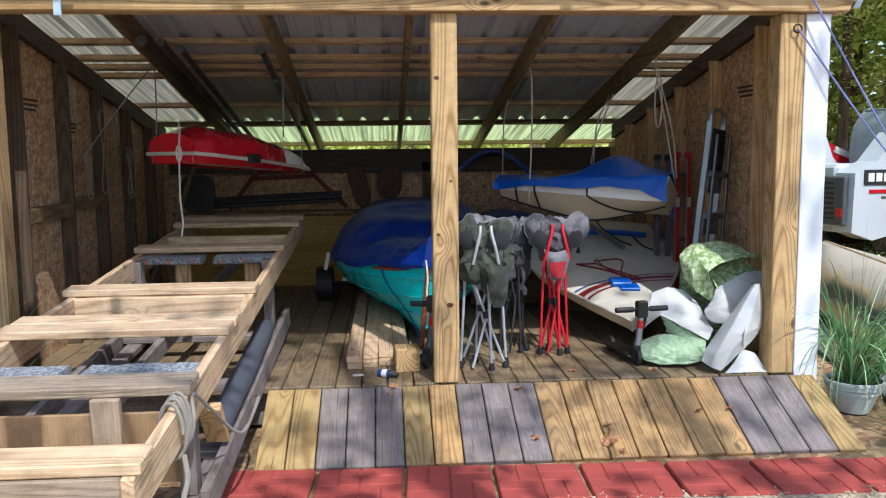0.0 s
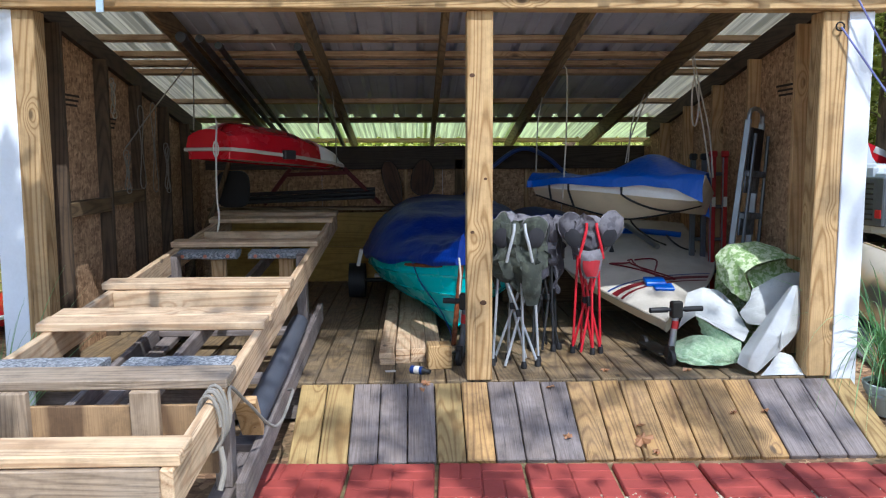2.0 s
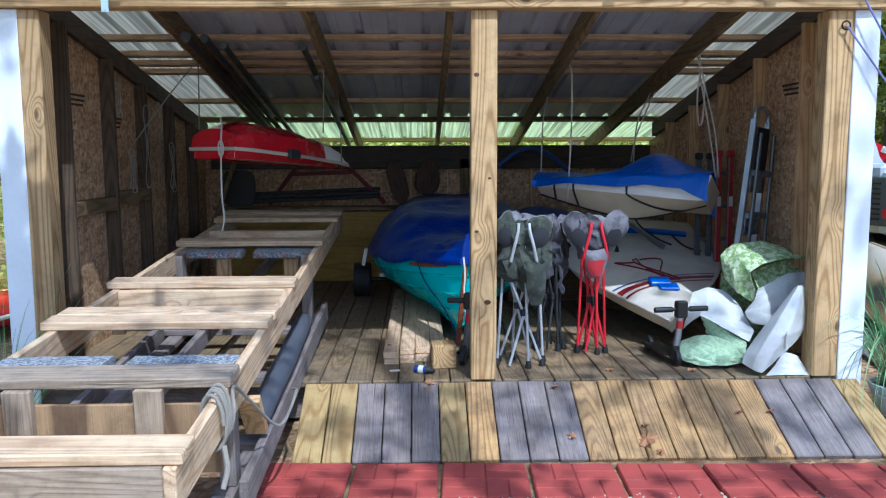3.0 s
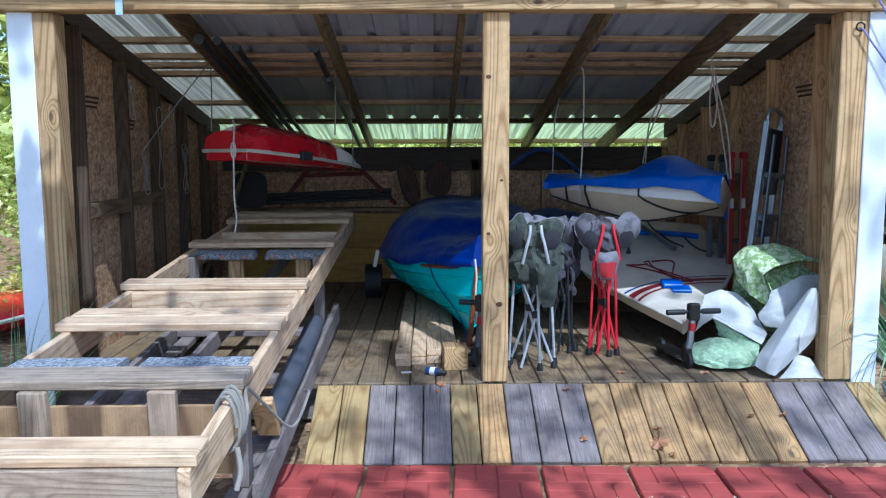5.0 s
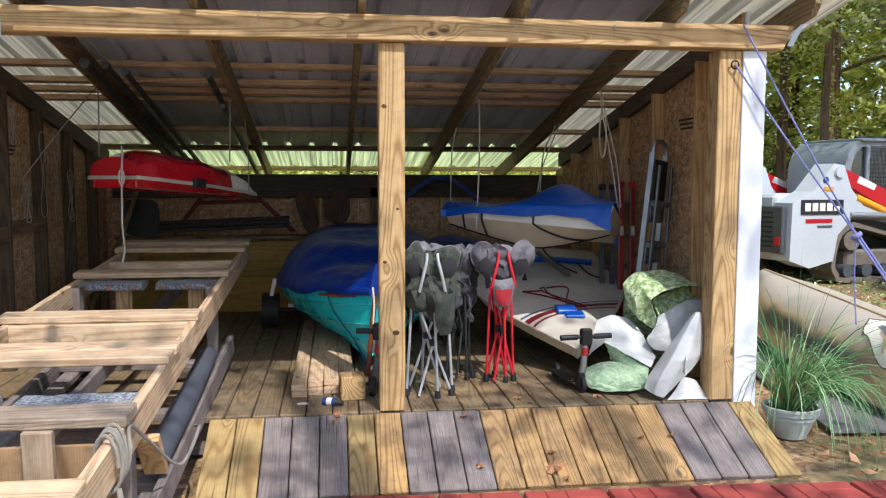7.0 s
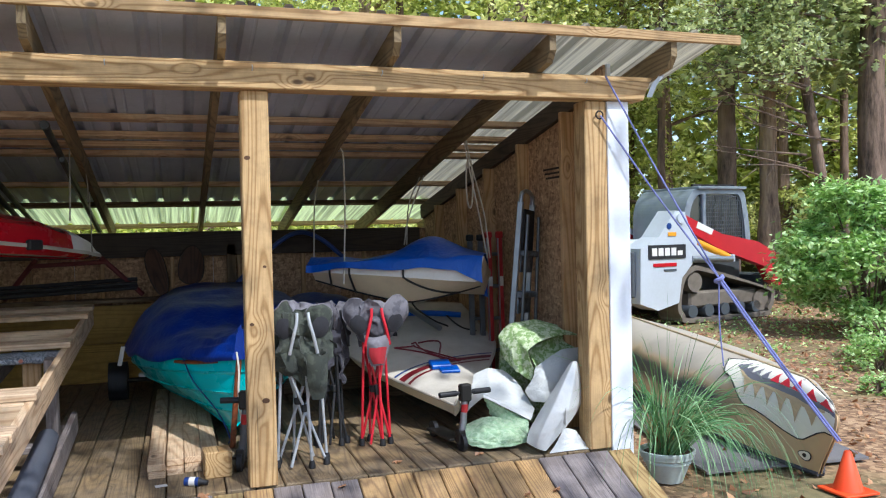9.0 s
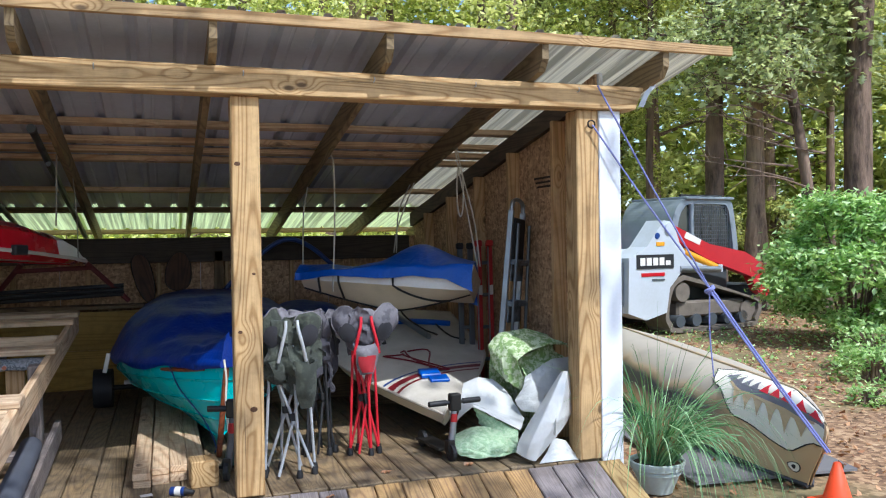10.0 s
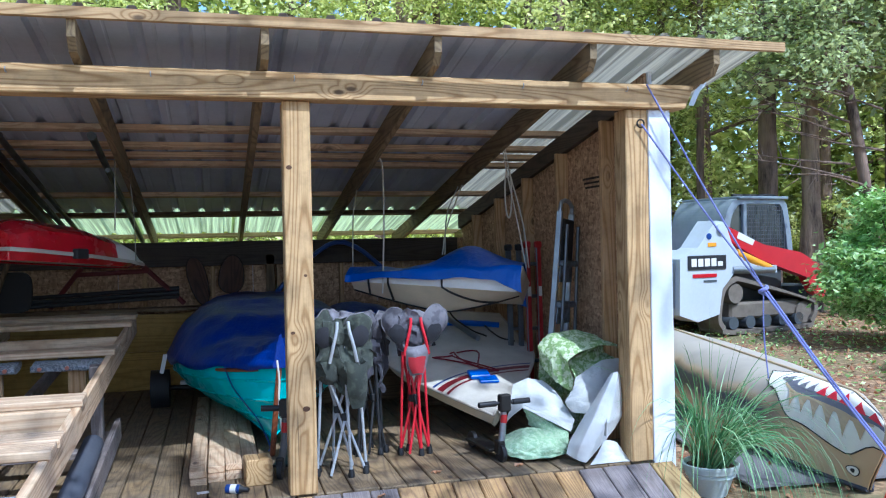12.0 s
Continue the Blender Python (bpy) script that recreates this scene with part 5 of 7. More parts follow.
# ---- scooters ----
def scooter(m, stem_mat, h, w, label):
    c = thing("kick_scooter", label, "scooter", m)
    part("stem", Geo().tube([(0.0, 0, 0.06), (0.02, 0.0, h * 0.5), (0.035, 0, h)], [0.021, 0.020, 0.018], 12), stem_mat, c)
    part("stem_label", Geo().tube([(0.026, -0.001, h * 0.66), (0.031, -0.001, h * 0.80)], 0.0205, 12), M["red_glass"], c, "red and white label sleeve")
    part("handlebar", Geo().tube([(0.035 - w / 2, 0.0, h + 0.0), (0.035 + w / 2, 0.0, h)], 0.011, 10), M["black"], c)
    for s in (-1, 1):
        part("grip", Geo().tube([(0.035 + s * w / 2, 0, h), (0.035 + s * (w / 2 - 0.11), 0, h)], 0.0165, 12), M["black"], c, "black rubber grip")
    part("clamp", Geo().box(0.0, 0.07, -0.025, 0.025, h - 0.05, h + 0.05, 0.008), M["dark_steel"], c)
    part("wheel", Geo().tube([(-0.012, -0.02, 0.05), (0.012, -0.02, 0.05)], 0.05, 20), M["black"], c, "black scooter wheel")
    part("fork", Geo().box(-0.022, 0.022, -0.03, 0.03, 0.04, 0.12, 0.006), M["dark_steel"], c)
    part("footboard", Geo().box(-0.055, 0.055, 0.03, 0.36, 0.05, 0.066, 0.006), M["dark_steel"], c)
    part("rear_wheel", Geo().tube([(-0.012, 0.37, 0.05), (0.012, 0.37, 0.05)], 0.05, 20), M["black"], c)
    return c


scooter(pose(1.225, 0.29, 0.0, 0, 0, 8), M["alu"], 0.335, 0.33, "small kick scooter with silver stem and black grips")
scooter(pose(-0.02, 0.36, 0.0, 0, 0, -15), M["alu_dull"], 0.385, 0.27, "small dark kick scooter standing behind the post")
rope([(-0.005, 0.7, 0.6), (0.0, 0.62, 0.5), (-0.01, 0.55, 0.38), (0.0, 0.5, 0.2), (-0.005, 0.48, 0.03)], 0.006, M["rope_white"], "white painter line hanging from the bow")

# ---- lumber ----
for i in range(4):
    for j in range(2):
        if i == 0 and j == 1:
            continue
        y0 = 0.36 + (0.05 if j else 0) + 0.03 * ((i * 7) % 3)
        zz = 0.019 + 0.039 * j
        g = Geo().box(-0.0445, 0.0445, 0, 2.3, -0.0185, 0.0185, 0.004)
        solid("lumber", g, M["raw_y"], "pale sawn pine plank stacked on the deck", "plank", group="stacked planks", m=pose(-0.455 + 0.0935 * i, y0, zz, 0, 0, random.uniform(-0.4, 0.4)))
solid("lumber", Geo().box(-0.0445, 0.0445, 0, 2.3, -0.0185, 0.0185, 0.004), M["raw_y"], "pale sawn pine plank stacked on the deck", "plank", group="stacked planks", m=pose(-0.458, 0.36, 0.019 + 0.039))
solid("timber_block", Geo().box(-0.07, 0.07, -0.07, 0.07, 0, 0.14, 0.006), M["pine_y"], "square offcut of treated pine on the deck", "wood block", m=pose(-0.145, 0.32, 0.0, 0, 0, 4))
b = thing("spray_can", "small dark bottle with blue band lying on the deck", "bottle", pose(-0.27, 0.155, 0.024, 0, 0, -25))
part("bottle_body", Geo().tube([(-0.045, 0, 0), (0.03, 0, 0)], 0.023, 16), M["navy"], b)
part("bottle_neck", Geo().tube([(0.03, 0, 0), (0.045, 0, 0), (0.075, 0, -0.004)], [0.023, 0.014, 0.012], 14), M["black"], b)
part("bottle_label", Geo().tube([(-0.02, 0, 0), (0.012, 0, 0)], 0.0238, 16), M["label_white"], b)
solid("paper_tag", Geo().box(-0.03, 0.03, -0.02, 0.02, 0, 0.002, 0.0005), M["label_white"], "small white paper tag on the deck", "tag", m=pose(-0.43, 0.22, 0.001, 0, 0, 10))

# ---- ladders on the east wall ----
def step_ladder():
    c = thing("step_ladder", "paint-splashed aluminium stepladder leaning on the wall", "ladder", pose(1.855, 1.0, 0, 0, 5, 0) @ pose(0, 0, 0, 0, 0, -41))
    for s in (-1, 1):
        m = pose(0, s * 0.185, 0.0, s * 2.0, 0, 0)
        part("stile", Geo().box(-0.02, 0.02, -0.011, 0.011, 0, 1.47, 0.004, m), M["alu"], c)
        part("rear_leg", Geo().tube([(0.08, s * 0.18, 0.0), (0.055, s * 0.125, 1.38)], 0.012, 8), M["alu_dull"], c)
        part("top_bend", Geo().tube(curve_pts([(0, s * 0.134, 1.46), (0.0, s * 0.12, 1.52), (0, s * 0.05, 1.545), (0, 0, 1.547)], 6), 0.015, 8), M["alu"], c)
    part("tray", Geo().box(0.0, 0.03, -0.115, 0.115, 1.1, 1.42, 0.01), M["black"], c, "black plastic back plate")
    spl = paint("paint_splashed_step", srgb("2b323b"), 0.6, dirt=0.7, scale=14.0, dirt_colour=srgb("a9b2b8"))
    for i, z in enumerate((0.28, 0.56, 0.84, 1.12)):
        w = 0.165 - 0.0105 * i
        part("step", Geo().box(-0.03, 0.07, -w, w, z - 0.02, z + 0.02, 0.006), spl, c, "paint-splashed step")
        part("step_apron", Geo().box(0.02, 0.03, -w, w, z - 0.13, z - 0.02, 0.003), spl, c, "paint-splashed step apron")
    return c


step_ladder()


def ladder(m, rail_mat, h, w, label, rungs=8):
    c = thing("extension_ladder", label, "ladder", m)
    for s in (-1, 1):
        g = Geo().box(-0.015, 0.015, s * w / 2 - 0.02, s * w / 2 + 0.02, 0, h, 0.005)
        r = part("rail", g, rail_mat, c)
        part("end_cap", Geo().box(-0.02, 0.02, s * w / 2 - 0.028, s * w / 2 + 0.028, h, h + 0.05, 0.012), M["red_glass"] if rail_mat != M["alu_dull"] else M["black"], r)
        if rail_mat != M["alu_dull"]:
            part("edge_flange", Geo().box(-0.02, -0.0155, s * w / 2 + 0.012, s * w / 2 + 0.024, 0, h, 0.001), M["alu"], r)
            part("printed_label", Geo().box(-0.0185, -0.0155, s * w / 2 - 0.018, s * w / 2 + 0.010, h * 0.7, h * 0.76, 0.001), M["label_white"], r)
    for i in range(rungs):
        z = h * (i + 0.5) / rungs
        part("rung", Geo().tube([(0, -w / 2, z), (0, w / 2, z)], 0.014, 10), M["alu_dull"], c)
    return c


ladder(pose(1.985, 1.60, 0, 0, 2, 90), M["red_glass"], 1.22, 0.088, "narrow red fibreglass ladder leaning on the wall", 5)
ladder(pose(1.875, 1.72, 0, 0, 2, 90), M["alu_dull"], 1.2, 0.085, "dull aluminium ladder leaning on the wall", 5)


# ---- crumpled woven mats ----
def crumple(rows, name, mat, label, seed, nu=40, nv=40, amp=0.02, back=None):
    f = patch(rows)

    def flat(u, v):
        a, c = u * (len(rows) - 1), v * (len(rows[0]) - 1)
        i, j = min(int(a), len(rows) - 2), min(int(c), len(rows[0]) - 2)
        a, c = a - i, c - j
        q = [Vector(rows[i + di][j + dj]) for di in (0, 1) for dj in (0, 1)]
        return q[0].lerp(q[1], c).lerp(q[2].lerp(q[3], c), a)

    def fn(u, v):
        p = f(u, v).lerp(flat(u, v), 0.6)
        ridge = abs(noise.noise(Vector((u * 4 + seed, v * 4, seed)))) + 0.5 * abs(noise.noise(Vector((u * 9, v * 9 + seed, 2))))
        q = p + Vector((0.3, -0.8, 0.5)) * ridge * amp * 2
        q.z = max(q.z, 0.006)
        return q
    return solid(name, Geo().grid(fn, nu, nv), mat, label, "mat", group="crumpled outdoor mats", thick=0.004)


crumple([[(1.59, 0.50, 0.480), (1.55, 0.55, 0.624), (1.63, 0.58, 0.699), (1.86, 0.60, 0.716), (2.02, 0.60, 0.663), (2.02, 0.58, 0.598)],
         [(1.63, 0.42, 0.408), (1.59, 0.42, 0.539), (1.62, 0.43, 0.638), (1.78, 0.44, 0.666), (1.95, 0.46, 0.656), (2.09, 0.50, 0.605)],
         [(1.73, 0.40, 0.346), (1.73, 0.36, 0.430), (1.65, 0.34, 0.551), (1.73, 0.34, 0.597), (1.90, 0.38, 0.631), (2.07, 0.46, 0.605)]], "woven_mat", M["mat_green"], "green patterned woven mat folded over like a hood", 3.1, 44, 44, amp=0.01)
crumple([[(1.73, 0.44, 0.532), (1.86, 0.50, 0.568), (1.98, 0.53, 0.605), (2.02, 0.55, 0.596)],
         [(1.75, 0.44, 0.476), (1.87, 0.50, 0.502), (1.98, 0.53, 0.557), (2.02, 0.55, 0.553)],
         [(1.76, 0.40, 0.429), (1.88, 0.45, 0.455), (1.96, 0.47, 0.512), (2.09, 0.50, 0.512)]], "woven_mat", M["mat_green"], "inner fold of the green patterned woven mat", 8.1, 24, 24, amp=0.006)
crumple([[(1.74, 0.36, 0.438), (1.84, 0.40, 0.481), (1.94, 0.43, 0.529), (2.09, 0.46, 0.526)],
         [(1.70, 0.33, 0.359), (1.78, 0.34, 0.403), (1.91, 0.36, 0.434), (2.09, 0.44, 0.419)],
         [(1.64, 0.33, 0.306), (1.74, 0.30, 0.306), (1.90, 0.33, 0.322), (2.09, 0.44, 0.299)],
         [(1.69, 0.32, 0.241), (1.77, 0.28, 0.233), (1.89, 0.30, 0.228), (2.09, 0.42, 0.188)]], "woven_mat", M["mat_white"], "white backing of a folded woven mat", 5.7, 32, 32, amp=0.006)
crumple([[(1.43, 0.62, 0.376), (1.52, 0.60, 0.419), (1.60, 0.56, 0.409), (1.66, 0.50, 0.346)],
         [(1.38, 0.52, 0.327), (1.47, 0.46, 0.355), (1.56, 0.42, 0.331), (1.68, 0.38, 0.267)],
         [(1.36, 0.48, 0.274), (1.41, 0.40, 0.301), (1.50, 0.36, 0.260), (1.72, 0.32, 0.190)],
         [(1.34, 0.50, 0.172), (1.40, 0.39, 0.294), (1.49, 0.34, 0.235), (1.66, 0.27, 0.141)]], "woven_mat", M["mat_white"], "white mat sheet arched over the boat's edge", 4.4, 36, 36, amp=0.006)
crumple([[(1.41, 0.42, 0.285), (1.50, 0.37, 0.217), (1.59, 0.33, 0.165), (1.65, 0.28, 0.135)],
         [(1.44, 0.42, 0.213), (1.51, 0.37, 0.157), (1.57, 0.31, 0.123), (1.64, 0.26, 0.093)],
         [(1.47, 0.42, 0.152), (1.52, 0.36, 0.105), (1.54, 0.29, 0.086), (1.62, 0.24, 0.039)]], "woven_mat", M["mat_pale"], "pale green fold rising under the white sheet", 2.7, 24, 24, amp=0.008)
crumple([[(1.30, 0.42, 0.108), (1.39, 0.40, 0.151), (1.49, 0.36, 0.148), (1.57, 0.36, 0.117)],
         [(1.26, 0.32, 0.094), (1.35, 0.27, 0.134), (1.46, 0.25, 0.114), (1.58, 0.27, 0.091)],
         [(1.24, 0.26, 0.067), (1.32, 0.20, 0.064), (1.46, 0.19, 0.054), (1.61, 0.22, 0.056)],
         [(1.25, 0.25, 0.041), (1.31, 0.20, 0.016), (1.48, 0.17, 0.012), (1.60, 0.20, 0.032)]], "woven_mat", M["mat_pale"], "pale green crumpled end of a woven mat", 6.6, 44, 44, amp=0.016)
crumple([[(1.85, 0.12, 0.488), (1.85, 0.08, 0.508), (1.88, 0.08, 0.508), (1.91, 0.12, 0.485)],
         [(1.74, 0.12, 0.341), (1.74, 0.00, 0.386), (1.81, -0.02, 0.390), (1.93, 0.12, 0.362)],
         [(1.64, 0.12, 0.206), (1.64, -0.03, 0.234), (1.76, -0.04, 0.230), (1.94, 0.12, 0.249)],
         [(1.57, 0.10, 0.121), (1.58, -0.02, 0.117), (1.68, -0.03, 0.152), (1.84, 0.08, 0.163)],
         [(1.55, 0.08, 0.064), (1.58, 0.02, 0.040), (1.62, -0.01, 0.006), (1.77, 0.04, 0.134)]], "woven_mat", M["mat_white"], "white mat corner twisted into a standing cone", 1.3, 40, 40, amp=0.002)
crumple([[(1.77, 0.05, 0.131), (1.87, 0.09, 0.109), (1.91, 0.07, 0.023), (1.98, 0.06, 0.006)],
         [(1.72, 0.03, 0.058), (1.83, 0.05, 0.052), (1.91, 0.05, 0.006), (1.98, 0.04, 0.006)],
         [(1.66, 0.01, 0.006), (1.80, 0.02, 0.006), (1.90, 0.02, 0.006), (1.97, 0.02, 0.006)]], "woven_mat", M["mat_white"], "white mat edge curling on the deck", 2.2, 24, 24, amp=0.003)
crumple([[(1.62, 0.58, 0.66), (1.62, 0.66, 0.5), (1.62, 0.68, 0.006)],
         [(1.82, 0.60, 0.69), (1.82, 0.72, 0.5), (1.82, 0.74, 0.006)],
         [(2.00, 0.60, 0.60), (2.0, 0.70, 0.5), (2.0, 0.72, 0.006)]], "woven_mat", M["mat_green"], "green woven mat hanging down behind the heap", 2.1, 20, 20, amp=0.01)

# ---- things at the back ----
ply = thing("plywood_panel", "yellowish plywood sheets standing before the back wall", "panel")
for z0, z1 in ((0.004, 0.345), (0.349, 0.685)):
    part("sheet", Geo().box(-2.2, -0.5, 3.62, 3.64, z0, z1, 0.003), M["ply"], ply)
sh = thing("wall_shelf", "narrow timber shelf on the back wall", "shelf")
part("shelf_board", Geo().box(-2.3, -0.35, 3.62, 3.85, 0.705, 0.735, 0.003), M["dark_x"], sh)
M["rudder"] = wood("dark_varnished_board", srgb("4e3524"), srgb("2c1c12"), 2, 8.0, stain=0.5, knots=False)
for i, (x, w, h, lean) in enumerate(((-0.50, 0.105, 0.46, -14), (-0.20, 0.145, 0.36, 6))):
    out = []
    for k in range(24):
        a = 2 * math.pi * k / 24
        out.append((w * math.sin(a) * (0.78 - 0.16 * math.cos(a) * (1 if i else -1)), h / 2 * math.copysign(abs(math.cos(a)) ** 0.8, math.cos(a))))
    g = Geo().prism(out, 0.02)
    ob = thing("rudder_board", "dark varnished wooden board hung on the back wall", "board", pose(x, 3.76, 0.96 if i == 0 else 1.02, 0, lean, 0), group="boards on the back wall")
    part("blade", g, M["rudder"], ob)
    part("edging", Geo().tube([(px, -0.002, pz) for px, pz in out], 0.005, 6, closed=True), M["dark_steel"], ob)
# spars and stands at the left rear
st = thing("steel_rack", "dark red steel stand holding black spars", "rack")
for x0, x1 in ((-1.72, -1.45), (-0.62, -0.95)):
    part("strut", Geo().tube([(x0, 3.5, 0.78), (x1, 3.4, 1.12)], 0.022, 8), M["dark_red"], st)
part("cross_tube", Geo().tube([(-1.5, 3.4, 1.06), (-0.9, 3.4, 1.08)], 0.02, 8), M["dark_red"], st)
for k in range(4):
    solid("black_spar", Geo().tube([(-1.95, 3.35 + 0.05 * k, 0.80 + 0.035 * (k % 3)), (-0.66, 3.38 + 0.04 * k, 0.85 + 0.035 * (k % 3))], 0.018, 10), M["black"], "black mast section lying on the rack", "spar", group="black spars")
g = Geo().grid(lambda u, v: (lambda a, q: Vector((-1.98 + 0.15 * math.cos(a) * q, 3.35 + 0.06 * (u - 0.5), 0.93 + 0.17 * math.sin(a) * q)))(2 * math.pi * v, (abs(math.cos(2 * math.pi * v)) ** 4 + abs(math.sin(2 * math.pi * v)) ** 4) ** -0.25), 2, 28, True)
g.f += [tuple(range(28)), tuple(56 + j for j in range(28))]
g2 = solid("seat_back", g, M["black"], "black padded seat back resting on the rear shelf", "seat", m=None)
solid("leaning_pole", Geo().tube([(-2.28, 2.4, 0.02), (-2.05, 2.9, 0.8), (-1.95, 3.15, 1.22)], 0.022, 10), M["dark_z"], "dark wooden pole leaning in the corner", "pole")
pts = curve_pts([(0.10, 3.6, 0.72), (0.3, 3.62, 0.95), (0.6, 3.6, 1.22), (0.80, 3.6, 1.30), (1.0, 3.6, 1.22), (1.2, 3.6, 1.05)], 10)
solid("blue_hose", Geo().tube(pts, 0.022, 10), M["navy"], "dark blue hose arched against the back wall", "hose")
solid("hung_board", Geo().box(0.12, 0.2, 3.8, 3.83, 0.7, 1.2, 0.003), M["dark_z"], "dark narrow board hung on the back wall", "board")


# ---- outdoors: canoe ----
def canoe():
    L = 4.55
    b = thing("canoe", "upturned tan canoe with painted shark mouth and eye", "canoe", pose(3.31, -0.33, -0.235, 0, 0, 76))

    def fn(u, v):
        """u along from the near end, v from one gunwale over the keel to the other; keel up."""
        e = min(u, 1 - u) * 2
        half = 0.43 * (1 - (1 - min(e * 1.3, 1)) ** 1.6) + 0.012
        a = (v - 0.5) * 2
        w = abs(a)
        lift = 0.09 * min(e * 1.5, 1) ** 0.9
        crown = 0.43 + 0.125 * min(e * 9, 1) ** 0.55
        y = -half * math.copysign(math.sin(w * math.pi / 2) ** 0.75, a)
        z = lift + (crown - lift) * math.cos(w * math.pi / 2) ** 0.7
        end = (1 - min(e * 5, 1)) ** 1.5
        rake = 0.11 * w - 0.15 * math.sin(math.pi * w) ** 0.8
        x = u * L + end * rake * (1 if u < 0.5 else -1)
        return Vector((x, y, z))

    def skin(u, v, off):
        e = 1e-3
        p = fn(u, v)
        n = (fn(min(u + e, 1), v) - fn(max(u - e, 0), v)).cross(fn(u, min(v + e, 1)) - fn(u, max(v - e, 0)))
        n.normalize()
        c = Vector((u * L, 0, 0.15))
        if n.dot(p - c) < 0:
            n = -n
        return p + n * off
    g = Geo().grid(fn, 90, 40)
    part("hull", g, M["canoe_hull"], b, thick=0.008)
    part("keel_strip", Geo().tube([fn(i / 60, 0.5) + Vector((0, 0, 0.004)) for i in range(2, 59)], 0.012, 6), M["canoe_tan"], b)
    for s in (0.0, 1.0):
        part("gunwale", Geo().tube([fn(i / 60, s) for i in range(61)], 0.015, 6), M["canoe_dark"], b, "dark gunwale")

    S = 0  # the side turned to the shed

    def at(u, h, off):
        """A place on the visible side: h from 0 (gunwale) to 1 (keel)."""
        return skin(u, 1 - 0.5 * h if S else 0.5 * h, off)

    def strip(name, mat, lo, hi, u0, u1, off, nu=30, label=""):
        part(name, Geo().grid(lambda u, v: at(u0 + (u1 - u0) * u, lo(u) + (hi(u) - lo(u)) * v, off), nu, 5), mat, b, label)
    U0, U1 = 0.002, 0.25

    def line(pts):
        def f(t):
            for (a, fa), (b2, fb) in zip(pts, pts[1:]):
                if t <= b2:
                    k = (t - a) / (b2 - a)
                    return fa + (fb - fa) * k * k * (3 - 2 * k)
            return pts[-1][1]
        return f
    mouth_lo = line(((0, 0.33), (0.16, 0.14), (0.55, 0.26), (0.82, 0.56), (1.0, 0.84)))
    mouth_hi = line(((0, 0.93), (0.3, 1.0), (0.8, 1.0), (1.0, 0.85)))

    def inside(t, r, off):
        """A place inside the painted mouth: t from the nose back, r from the lower to the upper lip."""
        return at(U0 + (U1 - U0) * t, mouth_lo(t) + (mouth_hi(t) - mouth_lo(t)) * r, off)

    def field(name, mat, t0, t1, r0, r1, off, label):
        part(name, Geo().grid(lambda u, v: inside(t0 + (t1 - t0) * u, r0 + (r1 - r0) * v, off), 30, 6), mat, b, label)

    def fangs(name, mat, n, t0, t1, base, tip, off, label, lean=0.0):
        for i in range(n):
            w = (t1 - t0) / n
            ta, tb = t0 + w * (i + 0.06), t0 + w * (i + 0.94)
            tm = (ta + tb) / 2 + lean * w
            mid = base * 0.5 + tip * 0.5
            gg = Geo().put([inside(ta, base, off), inside(tb, base, off), inside(tm * 0.62 + tb * 0.38, mid, off), inside(tm, tip, off), inside(tm * 0.62 + ta * 0.38, mid, off)], [(0, 1, 2, 3, 4)])
            part(name, gg, mat, b, label)
    field("shark_mouth", M["canoe_white"], 0, 1, 0, 1, 0.004, "painted white shark mouth")
    field("throat", M["canoe_grey"], 0.0, 0.80, 0.43, 0.58, 0.006, "painted grey throat")
    field("lower_gum", M["canoe_tan"], 0.05, 0.72, 0.37, 0.435, 0.007, "painted tan gum")
    fangs("gum", M["canoe_red"], 5, 0.0, 0.44, 0.55, 0.84, 0.0085, "painted red gap between teeth")
    fangs("gum", M["canoe_grey"], 4, 0.45, 0.78, 0.55, 0.82, 0.0085, "painted grey gap between teeth")
    fangs("gum", M["canoe_tan"], 6, 0.07, 0.66, 0.39, 0.13, 0.0085, "painted tan gap between teeth", -0.2)
    for f in (mouth_lo, mouth_hi):
        part("lip_line", Geo().tube([at(U0 + (U1 - U0) * i / 30, f(i / 30), 0.003) for i in range(31)], 0.0048, 5), M["black"], b, "painted black lip")
    eye_u, eye_h = 0.029, 0.058
    for nm, r, mat, off in (("eye_line", 1.0, "black", 0.005), ("eye_white", 0.84, "canoe_white", 0.0065), ("pupil", 0.42, "black", 0.008)):
        ring = []
        for i in range(20):
            a = 2 * math.pi * i / 20
            ring.append(at(eye_u + 0.012 * r * math.cos(a) * (1.0 if nm != "pupil" else 0.75), eye_h + 0.027 * r * math.sin(a) * (1 - 0.35 * math.cos(a)), off))
        part(nm, Geo().put(ring, [tuple(range(20))]), M[mat], b, "painted eye")
    return b


canoe()
g = Geo().grid(lambda u, v: (2.72 + 1.14 * u + 0.5 * v, 0.03 + 2.6 * v - 0.10 * u, GROUND + 0.012 + 0.004 * noise.noise(Vector((u * 5, v * 5, 0)))), 16, 16)
solid("ground_sheet", g, M["slab"], "flat grey sheet of board under the canoe", "sheet", thick=0.015)
for y in (1.1, 2.9):
    solid("support_block", Geo().box(-0.35, 0.35, -0.05, 0.05, 0, 0.15, 0.005), M["grey_x"], "weathered timber block under the canoe", "wood block", m=pose(3.3 + 0.25 * (y + 0.33), y, GROUND, 0, 0, -14), group="canoe supports")

